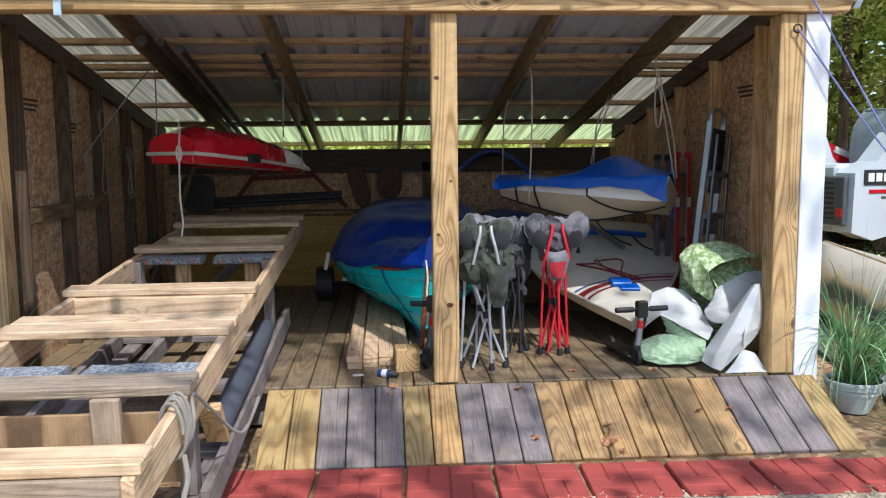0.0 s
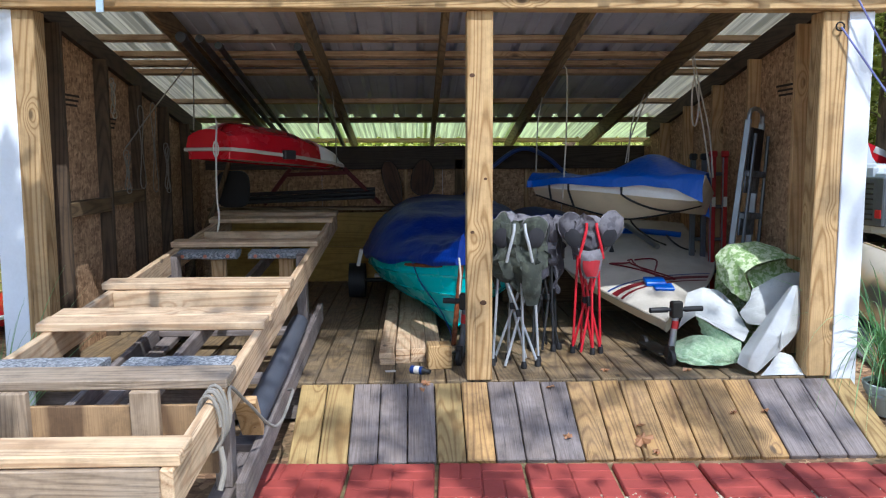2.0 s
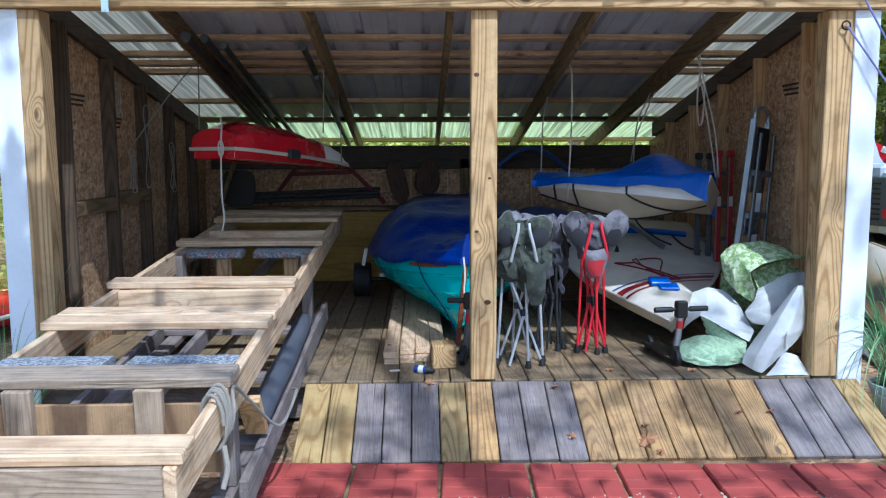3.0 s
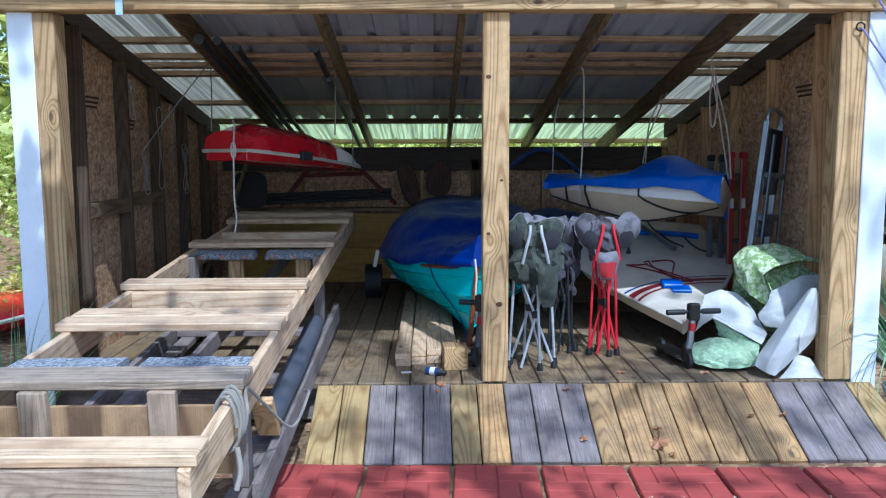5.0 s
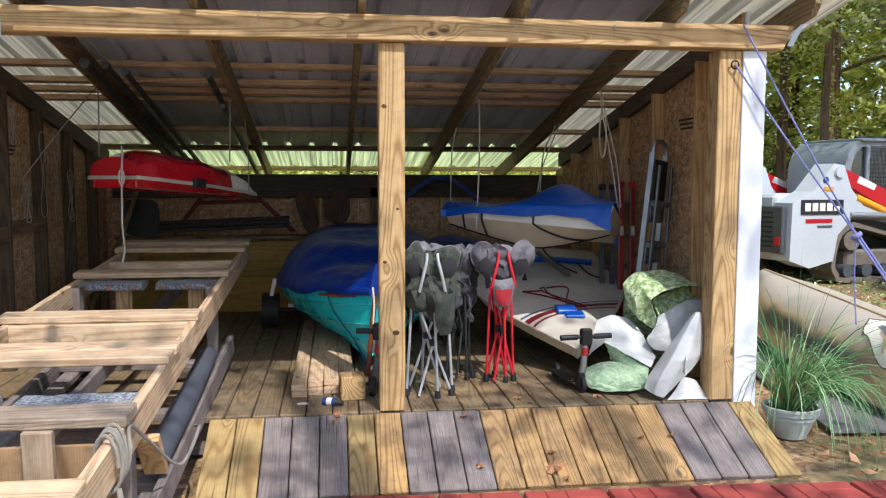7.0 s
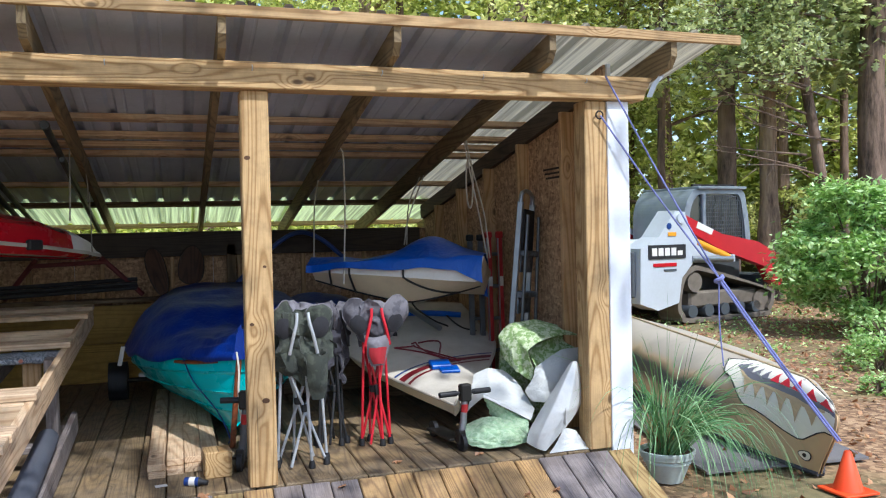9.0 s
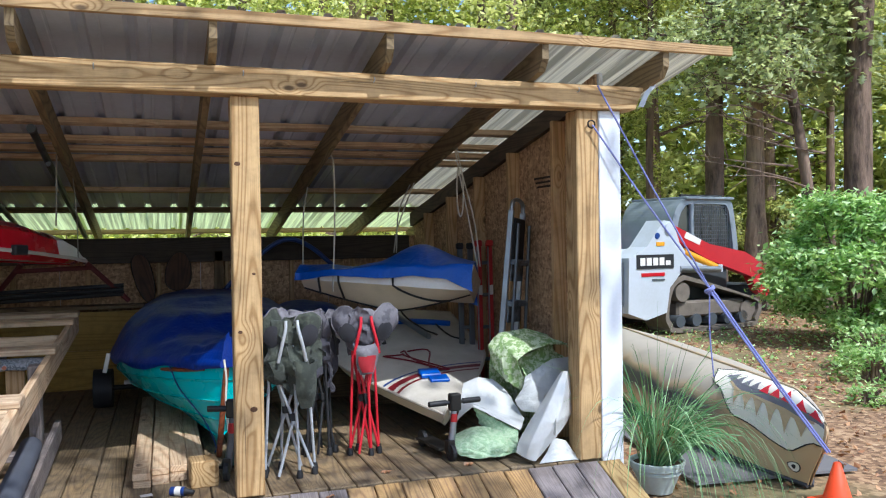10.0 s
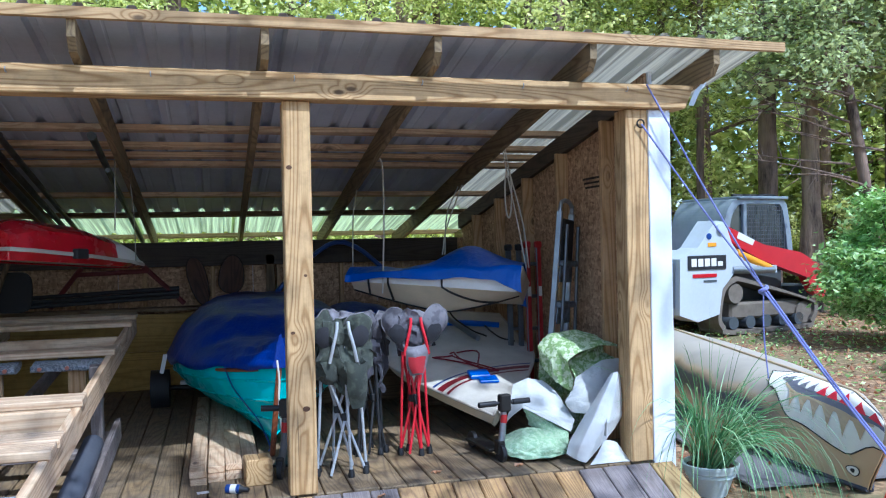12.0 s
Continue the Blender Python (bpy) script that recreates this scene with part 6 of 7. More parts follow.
# blue lines from the post to the canoe's end
hook = (2.0, -0.012, 1.92)
solid("eye_bolt", Geo().tube([(2.0 + 0.022 * math.cos(a), -0.02, 1.925 + 0.022 * math.sin(a)) for a in [i * math.pi / 8 for i in range(16)]], 0.005, 6, closed=True), M["dark_steel"], "dark eye bolt in the corner post", "eye bolt")
knot = Vector((2.70, -0.14, 0.97))
nose = Vector((3.285, -0.43, 0.02))
for a in (Vector((2.0, -0.03, 1.92)), Vector((2.02, -0.06, 2.14))):
    solid("blue_rope", Geo().tube(curve_pts([a, a.lerp(knot, 0.5) + Vector((0, 0, -0.015)), knot], 10), 0.0055, 7), M["rope_blue"], "blue-violet braided tie-down rope", "rope", group="tie-down ropes")
for dx in (-0.008, 0.012):
    solid("blue_rope", Geo().tube(curve_pts([knot + Vector((dx, 0, 0)), knot.lerp(nose, 0.5) + Vector((dx, 0, -0.015)), nose + Vector((dx, 0, 0))], 10), 0.0065, 7), M["rope_blue"], "blue-violet braided tie-down rope", "rope", group="tie-down ropes")
solid("blue_rope", Geo().tube(curve_pts([knot, knot + Vector((0.005, 0.01, -0.25)), knot + Vector((0.03, 0.01, -0.52))], 8), 0.0042, 7), M["rope_blue"], "loose hanging end of the tie-down rope", "rope", group="tie-down ropes")
g = Geo().tube([knot + Vector((0.02 * math.cos(t), 0.018 * math.sin(t), -0.035 + 0.014 * t / 2)) for t in [i * 0.5 for i in range(14)]], 0.012, 7)
solid("rope_knot", g, M["rope_blue"], "knot in the tie-down rope", "knot")

# cone
c = thing("traffic_cone", "small bright orange traffic cone on the earth", "traffic cone", pose(3.28, -0.50, GROUND))
part("cone_body", Geo().turned([(0.085, 0.012), (0.078, 0.03), (0.02, 0.228), (0.014, 0.233), (0.0, 0.233)], 24), M["orange"], c)
part("cone_base", Geo().box(-0.115, 0.115, -0.115, 0.115, 0, 0.014, 0.005), M["orange"], c)

# potted grass
p = thing("potted_grass", "pale ribbed plastic pot of long drooping ornamental grass", "potted plant", pose(2.46, 0.06, GROUND))
part("pot", Geo().turned([(0.0, 0.0), (0.09, 0.0), (0.097, 0.02), (0.135, 0.115), (0.142, 0.117), (0.144, 0.13), (0.14, 0.137), (0.158, 0.147), (0.162, 0.17), (0.166, 0.172), (0.167, 0.188), (0.16, 0.192), (0.149, 0.188), (0.142, 0.165), (0.0, 0.165)], 40), M["pot"], p)
part("soil", Geo().turned([(0.145, 0.167), (0.08, 0.172), (0.0, 0.176)], 24), M["soil"], p)


def blades(n, seed, base_r, length, droop, lean, width):
    rnd = random.Random(seed)
    g = Geo()
    for i in range(n):
        a = rnd.uniform(0, 6.28)
        r = base_r * rnd.random() ** 0.5
        p0 = Vector((r * math.cos(a), r * math.sin(a), 0))
        ln = length * rnd.uniform(0.55, 1.15)
        d = Vector((math.cos(a) * 0.5 + lean[0] + rnd.uniform(-0.35, 0.35), math.sin(a) * 0.5 + lean[1] + rnd.uniform(-0.35, 0.35), 1.25)).normalized()
        wd = width * rnd.uniform(0.6, 1.2)
        side = d.cross(Vector((rnd.uniform(-1, 1), rnd.uniform(-1, 1), 0.2))).normalized()
        pts, p, seg = [], p0, 9
        k = droop * rnd.uniform(0.4, 1.3)
        for j in range(seg + 1):
            pts.append(p)
            p = p + d * (ln / seg)
            d = (d + Vector((d.x * 0.25, d.y * 0.25, -1)) * (k * (j + 1) / seg / seg * 2.6)).normalized()
        vs = []
        for j, q in enumerate(pts):
            w = wd * (1 - (j / seg) ** 1.6) + 0.0004
            vs += [q - side * w, q + side * w]
        g.put(vs, [(2 * j, 2 * j + 1, 2 * j + 3, 2 * j + 2) for j in range(seg)])
    g.smooth = True
    return g


part("grass_blades", blades(210, 4, 0.10, 1.05, 5.2, (0.26, -0.30), 0.0045), M["blade"], p, "long arching green blades", pose(0, 0, 0.172))["kind"] = "stuff"
part("upright_blades", blades(60, 21, 0.08, 0.95, 1.2, (-0.05, 0.0), 0.004), M["blade"], p, "upright green blades", pose(0, 0, 0.172))["kind"] = "stuff"
part("dry_stems", blades(80, 9, 0.07, 0.34, 0.4, (0.05, 0.0), 0.0035), M["dry_leaf"], p, "dry straw-coloured stems", pose(0, 0, 0.172))["kind"] = "stuff"
p = thing("grass_clump", "tall thin grass growing beside the corner trim", "grass", pose(-2.50, -0.16, GROUND - 0.01))
part("grass_tuft", blades(60, 14, 0.07, 0.9, 0.7, (0.1, -0.1), 0.004), M["blade"], p)


# ---- compact track loader ----
def loader():
    c = thing("track_loader", "pale grey and red compact track loader on muddy tracks", "track loader", pose(6.20, 6.55, ground_z(6.5, 6.4) + 0.0, 0, 0, 11) @ Matrix.Scale(1.18, 4))
    # side outline: x forward, z up; the machine is 1.7 m wide
    W = 1.7
    for y0, nm in ((0.0, "near"), (W - 0.42, "far")):
        belt = [(0.72, 0.10), (0.66, 0.24), (0.74, 0.62), (0.92, 0.76), (1.15, 0.74), (2.35, 0.42), (2.5, 0.28), (2.42, 0.1), (2.3, 0.02), (0.9, 0.02)]
        out = curve_pts([(x, 0, z) for x, z in belt + belt[:1]], 6)[:-1]
        inner = [(0.5 * 0 + 1.5 + (q.x - 1.5) * 0.93, 0.36 + (q.z - 0.36) * 0.84) for q in out]
        n = len(out)
        g = Geo()
        vs = [(q.x, y, q.z) for y in (y0, y0 + 0.42) for q in out] + [(ix, y, iz) for y in (y0, y0 + 0.42) for ix, iz in inner]
        fs = []
        for i in range(n):
            j = (i + 1) % n
            fs += [(i, j, n + j, n + i), (2 * n + i, 3 * n + i, 3 * n + j, 2 * n + j), (i, 2 * n + i, 2 * n + j, j), (n + i, n + j, 3 * n + j, 3 * n + i)]
        g.put(vs, fs)
        t = part("track", g, M["mud"], c, "mud-caked rubber track")
        for k in range(5):
            x = 0.98 + 0.3 * k
            part("roller", Geo().tube([(x, y0 + 0.05, 0.16), (x, y0 + 0.37, 0.16)], 0.085, 14), M["machine_dark"], t)
        part("sprocket", Geo().tube([(1.0, y0 + 0.03, 0.55), (1.0, y0 + 0.37, 0.55)], 0.13, 18), M["mud"], t)
        part("idler", Geo().tube([(2.28, y0 + 0.05, 0.24), (2.28, y0 + 0.37, 0.24)], 0.15, 18), M["mud"], t)
        part("track_frame", Geo().box(0.95, 2.25, y0 + 0.08, y0 + 0.34, 0.2, 0.42, 0.03), M["mud"], t)
    body = [(0.0, 0.32), (0.02, 1.02), (0.32, 1.16), (0.62, 1.5), (0.78, 1.48), (0.9, 1.2), (1.1, 0.98), (1.35, 0.9), (1.7, 0.9), (1.7, 0.8), (0.95, 0.84), (0.72, 0.62), (0.66, 0.3), (0.3, 0.22)]
    for y0 in (-0.02, W - 0.30):
        g = Geo().prism(body, 0.32, pose(0, y0, 0))
        part("rear_tower", g, M["machine"], c, "pale grey side cowl")
    part("engine_cover", Geo().box(0.02, 0.95, 0.3, W - 0.3, 0.3, 1.12, 0.04), M["machine"], c)
    gr = part("rear_grille", Geo().box(-0.06, 0.0, 0.06, W - 0.06, 0.4, 0.98, 0.03), M["machine_dark"], c, "dark slatted rear grille")
    for k in range(8):
        part("grille_slat", Geo().box(-0.075, -0.06, 0.22, W - 0.22, 0.47 + 0.06 * k, 0.49 + 0.06 * k, 0.003), M["black"], gr)
    part("tail_light", Geo().box(-0.075, -0.06, 0.08, 0.17, 0.5, 0.6, 0.004), M["machine_red"], gr, "red tail light")
    part("chassis", Geo().box(0.5, 2.3, 0.42, W - 0.42, 0.25, 0.92, 0.03), M["machine_dark"], c)
    panel = part("model_panel", Geo().box(0.14, 0.78, -0.035, -0.021, 0.88, 1.06, 0.003), M["black"], c, "black panel with white bars")
    for k in range(5):
        part("letter_bar", Geo().box(0.19 + 0.11 * k, 0.275 + 0.11 * k, -0.041, -0.0355, 0.92, 1.02 if k < 4 else 0.98, 0.002), M["label_white"], panel, "white bar")
    part("name_bar", Geo().box(0.22, 0.62, -0.03, -0.0215, 0.78, 0.825, 0.001), M["machine_red"], c, "red bar")
    part("name_bar", Geo().box(0.4, 0.62, -0.03, -0.0215, 0.72, 0.745, 0.001), M["machine_dark"], c, "grey bar")
    part("round_badge", Geo().tube([(0.5, -0.03, 1.3), (0.5, -0.0205, 1.3)], 0.04, 16), M["navy"], c, "blue round badge")
    part("warning_sticker", Geo().box(0.48, 0.62, -0.03, -0.0205, 1.17, 1.22, 0.001), M["machine_yellow"], c, "yellow sticker")
    part("pivot", Geo().tube([(0.7, -0.05, 1.40), (0.7, 0.02, 1.40)], 0.07, 18), M["machine"], c)
    # cab
    outer = [(0.60, 0.98), (0.58, 1.45), (0.62, 1.72), (0.74, 1.90), (0.94, 1.98), (1.78, 1.98), (1.92, 1.94), (1.98, 1.82), (2.06, 1.40), (2.10, 0.98)]
    outer = [(q.x, q.z) for q in curve_pts([(x, 0, z) for x, z in outer], 5)]
    mx, mz = 1.34, 1.46

    def ring(y0, y1, k):
        """Rounded cab side: a frame round one window opening."""
        n = len(outer)
        inner = [(mx + (x - mx) * k, mz + (z - mz) * k) for x, z in outer]
        vs = [(x, y, z) for y in (y0, y1) for x, z in outer] + [(x, y, z) for y in (y0, y1) for x, z in inner]
        fs = []
        for i in range(n):
            q = (i + 1) % n
            fs += [(i, q, n + q, n + i), (2 * n + i, 3 * n + i, 3 * n + q, 2 * n + q), (i, 2 * n + i, 2 * n + q, q), (n + i, n + q, 3 * n + q, 3 * n + i)]
        return Geo().put(vs, fs)
    cab = part("cab", ring(0.34, 0.42, 0.84), M["machine_grey"], c, "rounded grey cab frame")
    part("cab_side", ring(W - 0.42, W - 0.34, 0.84), M["machine_grey"], cab)
    skin = Geo()
    n_out = len(outer)
    skin.put([(x, y, z) for y in (0.42, W - 0.42) for x, z in outer], [(i, i + 1, n_out + i + 1, n_out + i) for i in range(n_out - 1)])
    part("cab_roof", skin, M["machine_grey"], cab, "curved cab roof", thick=0.02)
    part("cab_post", Geo().box(1.0, 1.075, 0.338, 0.40, 1.02, 1.95, 0.012), M["machine_grey"], cab)
    part("side_pane", Geo().prism([(mx + (x - mx) * 0.86, mz + (z - mz) * 0.86) for x, z in outer], 0.008, pose(0, 0.385, 0)), M["cab_pane"], cab, "dark tinted side window")
    part("roof_lip", Geo().box(0.86, 1.96, 0.30, W - 0.30, 1.965, 2.01, 0.015), M["machine_grey"], cab)
    mesh_geo = Geo()
    for k in range(16):
        x = 1.12 + 0.052 * k
        mesh_geo.box(x - 0.006, x + 0.006, 0.345, 0.352, 1.08, 1.88, 0.001)
    for k in range(14):
        z = 1.08 + 0.06 * k
        mesh_geo.box(1.07, 1.93, 0.353, 0.36, z - 0.006, z + 0.006, 0.001)
    part("cab_grille", mesh_geo, M["machine_dark"], cab, "dark side window grille")
    part("cab_shell", Geo().box(0.72, 1.86, 0.43, W - 0.43, 0.9, 1.12, 0.02), M["machine_dark"], cab)
    part("roof_rail", Geo().tube([(0.95, 0.5, 2.03), (1.9, 0.5, 2.03)], 0.022, 8), M["black"], cab)
    cab.location = (0.63, 0, -0.03)
    cab.scale = (0.86, 1, 0.93)
    # lift arm
    arm = [(0.70, 1.32), (0.78, 1.46), (1.5, 1.18), (2.2, 1.06), (2.55, 0.9), (2.75, 0.55), (2.62, 0.42), (2.45, 0.5), (2.3, 0.72), (1.9, 0.84), (1.45, 0.98)]
    for y0 in (0.02, W - 0.16):
        a = part("lift_arm", Geo().prism(arm, 0.13, pose(0, y0, 0)), M["machine_red"], c, "red lift arm")
        part("arm_sticker", Geo().prism([(1.02, 1.27), (1.06, 1.35), (1.34, 1.24), (1.3, 1.17)], 0.002, pose(0, y0 - 0.0045, 0)), M["label_white"], a)
    part("tilt_cylinder", Geo().tube([(1.0, 0.02, 1.08), (1.6, 0.02, 0.86)], 0.055, 12), M["machine_yellow"], c, "yellow hydraulic link")
    part("hydraulic_ram", Geo().tube([(0.9, 0.0, 0.86), (1.65, 0.0, 0.84)], 0.05, 12), M["alu"], c)
    part("coupler", Geo().box(2.5, 2.65, 0.2, W - 0.2, 0.08, 0.6, 0.03), M["machine_dark"], c)
    return c


loader()


# ---- trees ----
def leaf_cloud(rnd, n, place, size, lobed=False):
    """Many small folded leaves as one mesh."""
    vs, fs = [], []
    for i in range(n):
        p = place(rnd)
        s = size * rnd.uniform(0.6, 1.35)
        d = Vector((rnd.gauss(0, 1), rnd.gauss(0, 1), rnd.gauss(0, 0.6) - 0.2)).normalized()
        w = d.cross(Vector((rnd.gauss(0, 0.5), rnd.gauss(0, 0.5), 1))).normalized()
        nn = d.cross(w)
        k = len(vs)
        if lobed:
            prof = ((0, 0), (0.18, 0.10), (0.25, 0.34), (0.4, 0.13), (0.52, 0.42), (0.66, 0.16), (0.8, 0.26), (1.0, 0.0))
            up = [p + d * (a * s) + w * (b * s) + nn * (b * s * 0.25) for a, b in prof]
            dn = [p + d * (a * s) - w * (b * s) + nn * (b * s * 0.25) for a, b in prof[1:-1]]
            vs += up + dn
            m = len(up)
            fs.append(tuple(range(k, k + m)) )
            fs.append((k,) + tuple(range(k + m, k + m + len(dn))) + (k + m - 1,))
        else:
            vs += [p, p + d * (s * 0.5) + w * (s * 0.3) + nn * (s * 0.1), p + d * s, p + d * (s * 0.5) - w * (s * 0.3) + nn * (s * 0.1)]
            fs.append((k, k + 1, k + 2, k + 3))
    g = Geo()
    g.v, g.f = vs, fs
    return g


def raw_mesh(name, g, mat):
    me = bpy.data.meshes.new(name)
    me.from_pydata([tuple(p) for p in g.v], [], g.f)
    me.materials.append(mat)
    return me


def tree(x, y, h, r, seed, crown_lo, crown_r, leaves, leaf_size, mat, bark="bark", lean=(0, 0), label="tall forest tree with rough bark and green crown", lobed=False):
    rnd = random.Random(seed)
    z0 = ground_z(x, y) - 0.05
    t = thing("tree", label, "tree", pose(x, y, z0), group="forest trees")
    pts, rs = [], []
    for i in range(9):
        k = i / 8
        pts.append((lean[0] * k * h + 0.1 * rnd.uniform(-1, 1) * k, lean[1] * k * h + 0.1 * rnd.uniform(-1, 1) * k, k * h))
        rs.append(r * (1.25 if i == 0 else 1) * (1 - 0.75 * k) + 0.01)
    trunk = part("trunk", Geo().tube(curve_pts(pts, 3), [rs[min(int(i / 3), 8)] * (1 - 0) for i in range(25)], 12), M[bark], t)
    centres = []
    nb = 12
    for i in range(nb):
        k = crown_lo + (1 - crown_lo) * (i + rnd.random()) / nb
        a = rnd.uniform(0, 6.28)
        ln = crown_r * (1.1 - 0.6 * (k - crown_lo) / (1 - crown_lo)) * rnd.uniform(0.6, 1.1)
        p0 = Vector(bez(pts, k)) if False else Vector((lean[0] * k * h, lean[1] * k * h, k * h))
        p1 = p0 + Vector((math.cos(a) * ln * 0.5, math.sin(a) * ln * 0.5, ln * 0.18))
        p2 = p0 + Vector((math.cos(a) * ln, math.sin(a) * ln, ln * 0.12))
        part("limb", Geo().tube([p0, p1, p2], [r * 0.28 * (1.2 - k), r * 0.16 * (1.2 - k) + 0.006, 0.008], 6), M[bark], t)
        for q, s in ((p1, 0.55), (p2, 0.6), (p1.lerp(p2, 0.5), 0.6)):
            centres.append((q + Vector((rnd.gauss(0, 0.25), rnd.gauss(0, 0.25), rnd.gauss(0, 0.25))), s * crown_r * 0.42))

    def place(rn):
        q, s = centres[rn.randrange(len(centres))]
        return q + Vector((rn.gauss(0, 1), rn.gauss(0, 1), rn.gauss(0, 0.55))) * s * 0.62
    ob = part("crown", raw_mesh("crown", leaf_cloud(rnd, leaves, place, leaf_size, lobed), M[mat]), None, t, "crown of many small green leaves")
    ob["kind"] = "stuff"
    return t


T = [
    # x, y, h, r, crown_lo, crown_r, leaves, leaf, mat, bark, lean
    (10.05, 9.6, 15, 0.19, 0.34, 2.6, 11000, 0.10, "leaf", "bark", (0.0, 0)),
    (10.80, 9.3, 16, 0.18, 0.36, 2.6, 11000, 0.10, "leaf", "bark_light", (0.0, 0)),
    (11.0, 7.7, 9, 0.11, 0.42, 2.4, 9000, 0.10, "leaf_oak", "bark", (-0.17, 0.0)),
    (14.5, 10.5, 15, 0.16, 0.3, 2.8, 11000, 0.105, "leaf", "bark_light", (0, 0)),
    (11.45, 7.45, 17, 0.25, 0.36, 3.0, 11000, 0.105, "leaf", "bark", (0.02, 0)),
    (3.2, 11.0, 14, 0.22, 0.3, 2.8, 10000, 0.11, "leaf_light", "bark_light", (0, 0)),
    (-1.0, 12.0, 13, 0.2, 0.2, 3.0, 10000, 0.11, "leaf_light", "bark", (0, 0)),
    (-5.0, 11.0, 12, 0.2, 0.15, 3.0, 10000, 0.11, "leaf_light", "bark", (0, 0)),
    (0.8, 8.5, 7, 0.1, 0.15, 2.2, 10000, 0.09, "leaf_light", "bark", (0, 0)),
    (-2.8, 8.2, 6, 0.1, 0.12, 2.2, 10000, 0.09, "leaf_light", "bark", (0, 0)),
    (3.6, 10.4, 7, 0.1, 0.2, 2.2, 10000, 0.09, "leaf_light", "bark", (0, 0)),
    (7.0, 12.5, 13, 0.2, 0.15, 3.2, 10000, 0.12, "leaf", "bark", (0, 0)),
    (11.5, 14.0, 13, 0.2, 0.1, 3.2, 10000, 0.12, "leaf_light", "bark", (0, 0)),
    (15.5, 14.5, 13, 0.2, 0.1, 3.4, 10000, 0.12, "leaf_light", "bark", (0, 0)),
    (18.5, 11.5, 13, 0.2, 0.08, 3.4, 10000, 0.12, "leaf_light", "bark", (0, 0)),
    (17.0, 6.8, 10, 0.2, 0.1, 3.0, 10000, 0.12, "leaf", "bark", (0, 0)),
    (3.5, 16.0, 13, 0.2, 0.05, 3.4, 10000, 0.12, "leaf_light", "bark", (0, 0)),
    (8.5, 18.0, 14, 0.2, 0.05, 3.6, 7000, 0.19, "leaf_light", "bark", (0, 0)),
    (14.0, 20.0, 14, 0.2, 0.05, 3.8, 7000, 0.2, "leaf", "bark", (0, 0)),
    (20.5, 18.0, 14, 0.2, 0.05, 3.8, 7000, 0.2, "leaf_light", "bark", (0, 0)),
    (24.0, 12.0, 14, 0.2, 0.05, 3.8, 7000, 0.2, "leaf", "bark", (0, 0)),
    (-4.0, 17.0, 13, 0.2, 0.05, 3.6, 7000, 0.18, "leaf_light", "bark", (0, 0)),
    (-8.5, 9.0, 12, 0.2, 0.08, 3.2, 10000, 0.12, "leaf_light", "bark", (0, 0)),
    (-9.5, 4.0, 12, 0.2, 0.1, 3.2, 10000, 0.12, "leaf", "bark", (0, 0)),
    (9.7, 13.0, 14, 0.11, 0.3, 2.4, 8000, 0.12, "leaf_light", "bark", (0.01, 0)),
    (11.1, 13.4, 14, 0.12, 0.3, 2.4, 8000, 0.12, "leaf", "bark_light", (-0.02, 0)),
    (13.3, 10.0, 13, 0.09, 0.35, 2.2, 8000, 0.11, "leaf_light", "bark", (0.01, 0)),
    (9.2, 10.6, 12, 0.08, 0.35, 2.2, 8000, 0.11, "leaf", "bark", (0.015, 0)),
]
for i, (x, y, h, r, cl, cr, n, ls, mat, bk, ln) in enumerate(T):
    tree(x, y, h, r, 100 + i, cl, cr, n, ls, mat, bk, ln)
# unseen trees added outside the view, whose crowns break the sunlight into patches
for i, (x, y, h, cr, n) in enumerate(((3.5, -6.4, 9.5, 2.3, 560), (-2.1, -3.3, 8.0, 1.0, 5000), (1.7, -5.5, 9.5, 1.5, 480), (-7.5, -9.0, 11, 2.8, 2600), (-9.5, -8.0, 11, 3, 4000), (13.6, -5, 11, 3, 4000), (-3.5, -17, 11, 3.2, 3000), (4.5, -17, 13, 3.4, 4000))):
    tree(x, y, h, 0.2, 300 + i, 0.4, cr, n, 0.15, "leaf")

g = leaf_cloud(random.Random(12), 120000, lambda r: (lambda a, d: Vector((d * math.sin(a), d * math.cos(a), ground_z(d * math.sin(a), d * math.cos(a)) + 20 * r.random() ** 1.15)))(r.uniform(-1.0, 1.35), r.uniform(21, 34)), 0.5)
ob = part("far_woods", raw_mesh("far_woods", g, M["leaf_light"]), None)
tagged(ob, "dense far woodland foliage behind the shed", "woods", kind="stuff")
# low oak boughs over the east side
rnd = random.Random(77)
bough = thing("oak_bough", "overhanging oak branch with lobed grey-green leaves", "branch", pose(0, 0, 0))
g = Geo()
ends = []
for i in range(9):
    a = Vector((10.6, 7.7, 4.4 + 0.25 * i))
    e = Vector((rnd.uniform(7.6, 13.0), rnd.uniform(7.6, 9.0), rnd.uniform(3.6, 5.6)))
    mid = a.lerp(e, 0.5) + Vector((0, 0, 0.3))
    g.tube(curve_pts([a, mid, e], 6), [0.03 - 0.0018 * k for k in range(13)], 6)
    ends += [mid.lerp(e, k / 4) for k in range(5)]
part("twigs", g, M["bark"], bough)


def near(rn):
    return ends[rn.randrange(len(ends))] + Vector((rn.gauss(0, 0.45), rn.gauss(0, 0.4), rn.gauss(0, 0.25)))


part("oak_leaves", raw_mesh("oak_leaves", leaf_cloud(rnd, 2600, near, 0.2, True), M["leaf_oak"]), None, bough, "lobed oak leaves")["kind"] = "stuff"
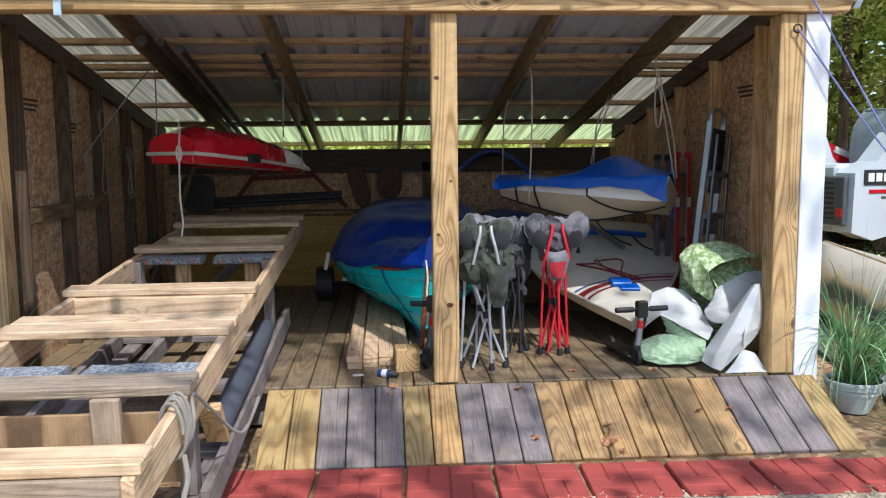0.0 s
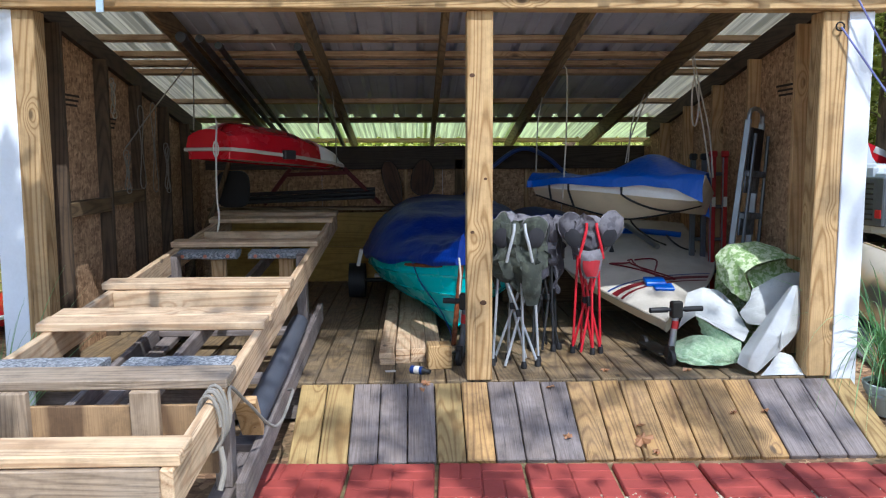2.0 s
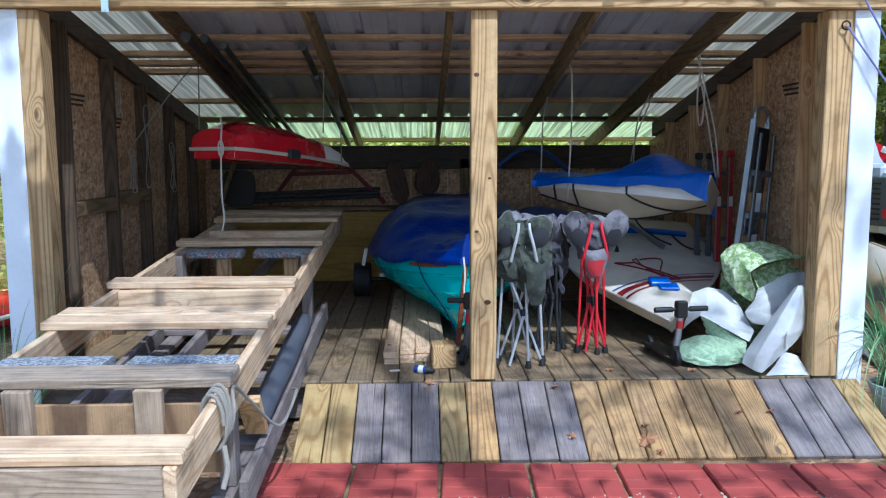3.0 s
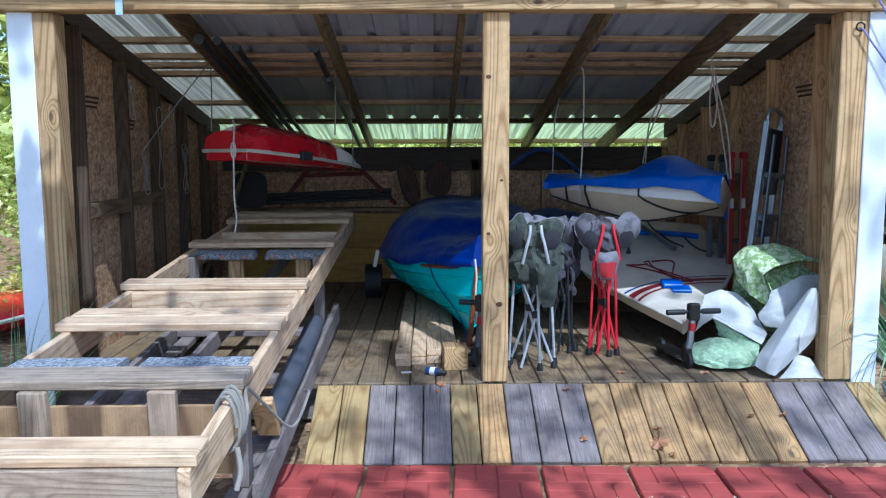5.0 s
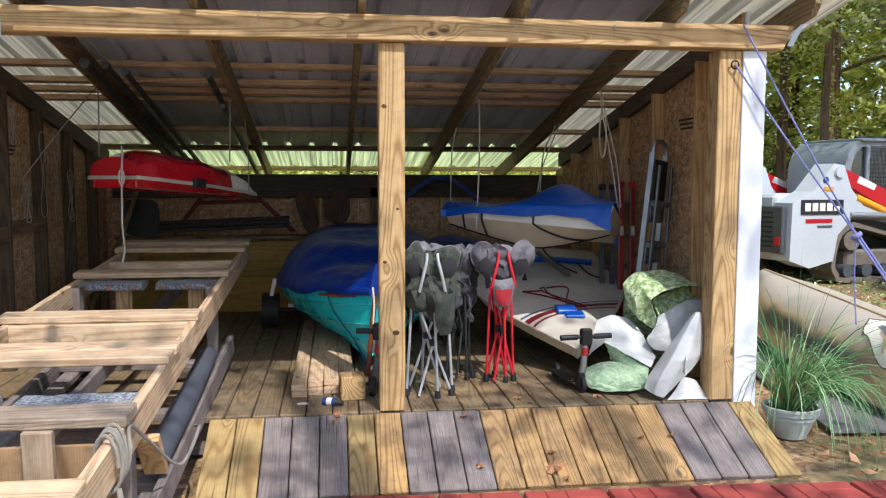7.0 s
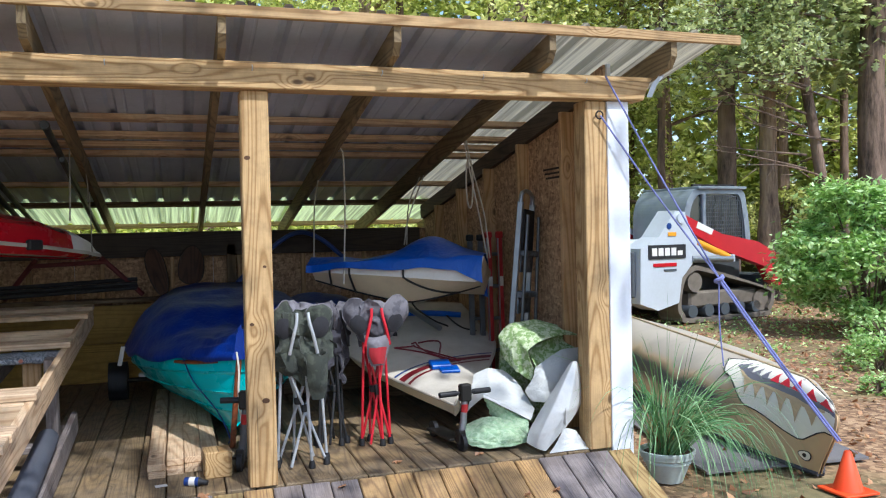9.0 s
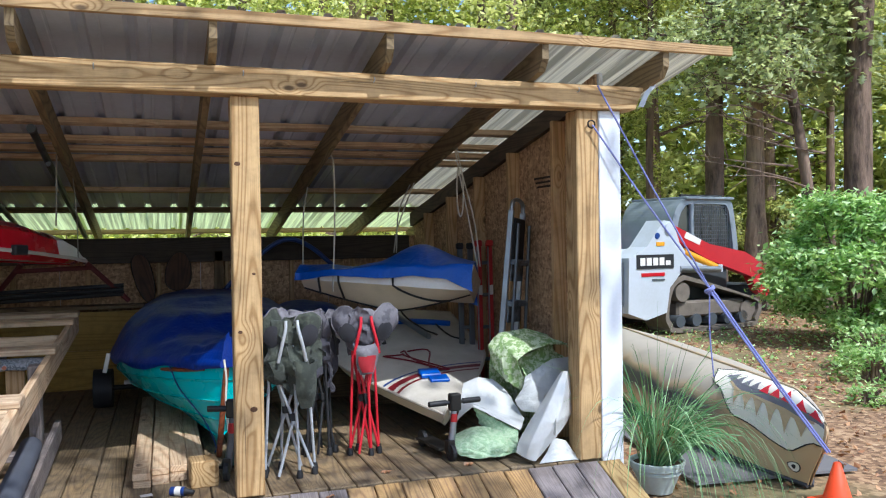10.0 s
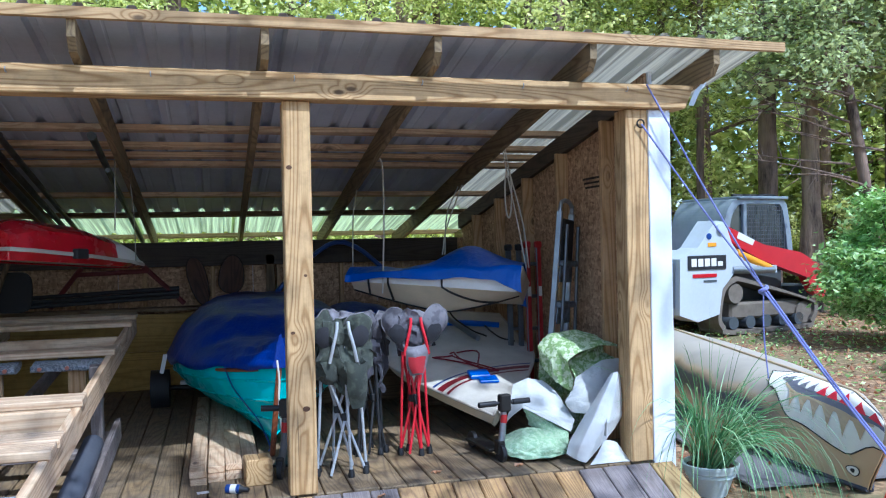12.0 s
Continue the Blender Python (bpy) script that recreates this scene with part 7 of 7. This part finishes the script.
# bare dead branches in front of the trunks
for k in range(13):
    z = 2.0 + 0.24 * k
    x0 = 10.2 if k % 3 else 10.9
    p0 = Vector((x0, 7.6, z))
    p1 = p0 + Vector((-1.2, -0.1, rnd.uniform(-0.1, 0.5)))
    p2 = p1 + Vector((-1.1, -0.1, rnd.uniform(-0.2, 0.35)))
    g = Geo().tube(curve_pts([p0, p1, p2], 5), [0.022 - 0.0018 * i for i in range(11)], 6)
    for j in range(4):
        q = p0.lerp(p2, 0.3 + 0.17 * j)
        g.tube([q, q + Vector((rnd.uniform(-0.5, 0), 0, rnd.uniform(-0.35, 0.45)))], [0.012, 0.004], 5)
    solid("dead_branch", g, M["bark"], "bare dead branch jutting from a trunk", "branch", group="dead branches")


def bush(x, y, r, h, n, size, mat, seed, label, name="bush"):
    rn = random.Random(seed)
    t = thing(name, label, "bush", pose(x, y, ground_z(x, y) - 0.02))
    g = Geo()
    for i in range(14):
        a = rn.uniform(0, 6.28)
        q = rn.uniform(0.3, 0.9)
        g.tube(curve_pts([(0.1 * math.cos(a), 0.1 * math.sin(a), 0), (r * 0.4 * q * math.cos(a), r * 0.4 * q * math.sin(a), h * 0.5), (r * 0.8 * q * math.cos(a), r * 0.8 * q * math.sin(a), h * (0.75 + 0.2 * rn.random()))], 4), [0.02 - 0.0018 * k for k in range(9)], 5)
    part("stems", g, M["bark"], t)
    cs = []
    for i in range(80):
        a = rn.uniform(0, 6.28)
        k = rn.random()
        rr = r * (0.35 + 0.6 * math.sin(math.pi * min(k * 0.75 + 0.22, 1)))
        cs.append(Vector((rr * math.cos(a) * rn.uniform(0.5, 1), rr * math.sin(a) * rn.uniform(0.5, 1), h * (0.12 + 0.86 * k))))

    def place(rq):
        c = cs[rq.randrange(80)]
        return c + Vector((rq.gauss(0, 1), rq.gauss(0, 1), rq.gauss(0, 0.45))) * r * 0.125
    ob = part("foliage", raw_mesh("foliage", leaf_cloud(rn, n, place, size), M[mat]), None, t, "dense small leaves")
    ob["kind"] = "stuff"
    return t


bush(8.75, 4.85, 1.25, 2.1, 14000, 0.10, "leaf_bush", 5, "dense leafy green shrub beside the loader")
bush(9.6, 3.4, 1.2, 1.85, 11000, 0.09, "leaf_bush", 6, "dense leafy green shrub beside the loader")
bush(6.7, 2.5, 0.5, 0.35, 1200, 0.06, "leaf_bush", 7, "low green weeds on the earth", "weeds")
bush(7.3, 3.0, 0.55, 0.5, 1500, 0.06, "leaf_bush", 8, "low green weeds on the earth", "weeds")
bush(5.7, 1.6, 0.25, 0.16, 300, 0.05, "leaf_bush", 9, "low green weeds on the earth", "weeds")
bush(-4.6, 3.0, 1.3, 2.0, 6000, 0.09, "leaf_light", 10, "leafy green shrub beside the shed")
for i in range(7):
    bush(7 + 2.0 * i, 15.0 + 1.2 * math.sin(i), 1.6, 2.4, 5000, 0.14, "leaf_light" if i % 2 else "leaf", 20 + i, "undergrowth at the forest edge", "undergrowth")
for i in range(5):
    bush(-5 + 2.0 * i, 7.0 + 0.8 * math.sin(2 * i), 1.2, 1.9, 5000, 0.11, "leaf_light", 40 + i, "sunlit undergrowth behind the shed", "undergrowth")

# red kayak and white boat seen past the west trim
k = thing("red_kayak", "red kayak with white edge lying on the grass", "kayak", pose(-4.2, 1.2, GROUND + 0.02, 0, 0, 80))
part("kayak_hull", Geo().grid(lambda u, v: (lambda e: Vector((u * 3.0, 0.32 * e * math.cos(2 * math.pi * v), 0.16 + 0.16 * e * math.sin(2 * math.pi * v))))(max(math.sin(math.pi * u), 0.02) ** 0.6), 30, 20, True), M["red_gloss"], k)
part("kayak_seam", Geo().tube([(u / 20 * 3.0, -0.33 * max(math.sin(math.pi * u / 20), 0.02) ** 0.6, 0.16) for u in range(21)], 0.02, 6), M["white_gel"], k)

# scattered leaves, litter and pebbles
rnd = random.Random(5)
for i in range(11):
    x, y = rnd.uniform(-0.6, 1.9), rnd.uniform(-0.55, 0.2)
    z = 0.004 if y > 0 else 0.012 + y * 0.427
    s = rnd.uniform(0.018, 0.034) if i > 0 else 0.075
    if i == 0:
        x, y, z = 0.86, -0.47, -0.185
    g = Geo()
    prof = [(s * (0.55 + 0.45 * abs(math.cos(2.5 * a))) * math.cos(a), s * 0.75 * (0.55 + 0.45 * abs(math.cos(2.5 * a))) * math.sin(a)) for a in [2 * math.pi * j / 20 for j in range(20)]]
    vs = [(px, py, 0.006 + 0.012 * math.sin(9 * px / s) * rnd.random()) for px, py in prof] + [(0, 0, 0.012)]
    g.put(vs, [(j, (j + 1) % 20, 20) for j in range(20)])
    solid("fallen_leaf", g, M["dry_leaf"], "dry brown curled leaf on the boards", "leaf", group="fallen leaves", m=pose(x, y, z, 23 if y < 0 else 0, 0, rnd.uniform(0, 360)))
g = Geo()
for i in range(1500):
    x, y = rnd.uniform(-0.4, 2.6), -1.0 - 0.016 * 0 - rnd.random() ** 1.5 * 1.0
    s = rnd.uniform(0.004, 0.011)
    g.put([(x + s * a, y + s * b, GROUND + 0.008 + s * c) for a, b, c in ((1, 0, 0), (-0.9, 0.2, 0), (0, 1, 0), (0.1, -1, 0), (0, 0, 0.8), (0, 0, -0.8))], [(0, 2, 4), (2, 1, 4), (1, 3, 4), (3, 0, 4), (2, 0, 5), (1, 2, 5), (3, 1, 5), (0, 3, 5)])
solid("loose_pebbles", g, M["gravel"], "loose pale pebbles before the pavers", "pebbles", "stuff")
g = leaf_cloud(rnd, 5000, lambda r: (lambda x, y: Vector((x, y, ground_z(x, y) + r.uniform(0.0, 0.02))))(r.uniform(2.4, 12.0), r.uniform(-1.5, 9.5)), 0.07)
ob = part("leaf_litter", raw_mesh("leaf_litter", g, M["dry_leaf"]), None)
tagged(ob, "fallen brown leaves strewn on the earth", "leaf litter", kind="stuff")
g = leaf_cloud(rnd, 3500, lambda r: (lambda x, y: Vector((x, y, ground_z(x, y) + r.uniform(0.0, 0.06))))(r.uniform(3.6, 11.0), r.uniform(1.5, 8.0)), 0.06)
ob = part("ground_weeds", raw_mesh("ground_weeds", g, M["leaf_bush"]), None)
tagged(ob, "sparse low green weeds in the leaf litter", "weeds", kind="stuff")
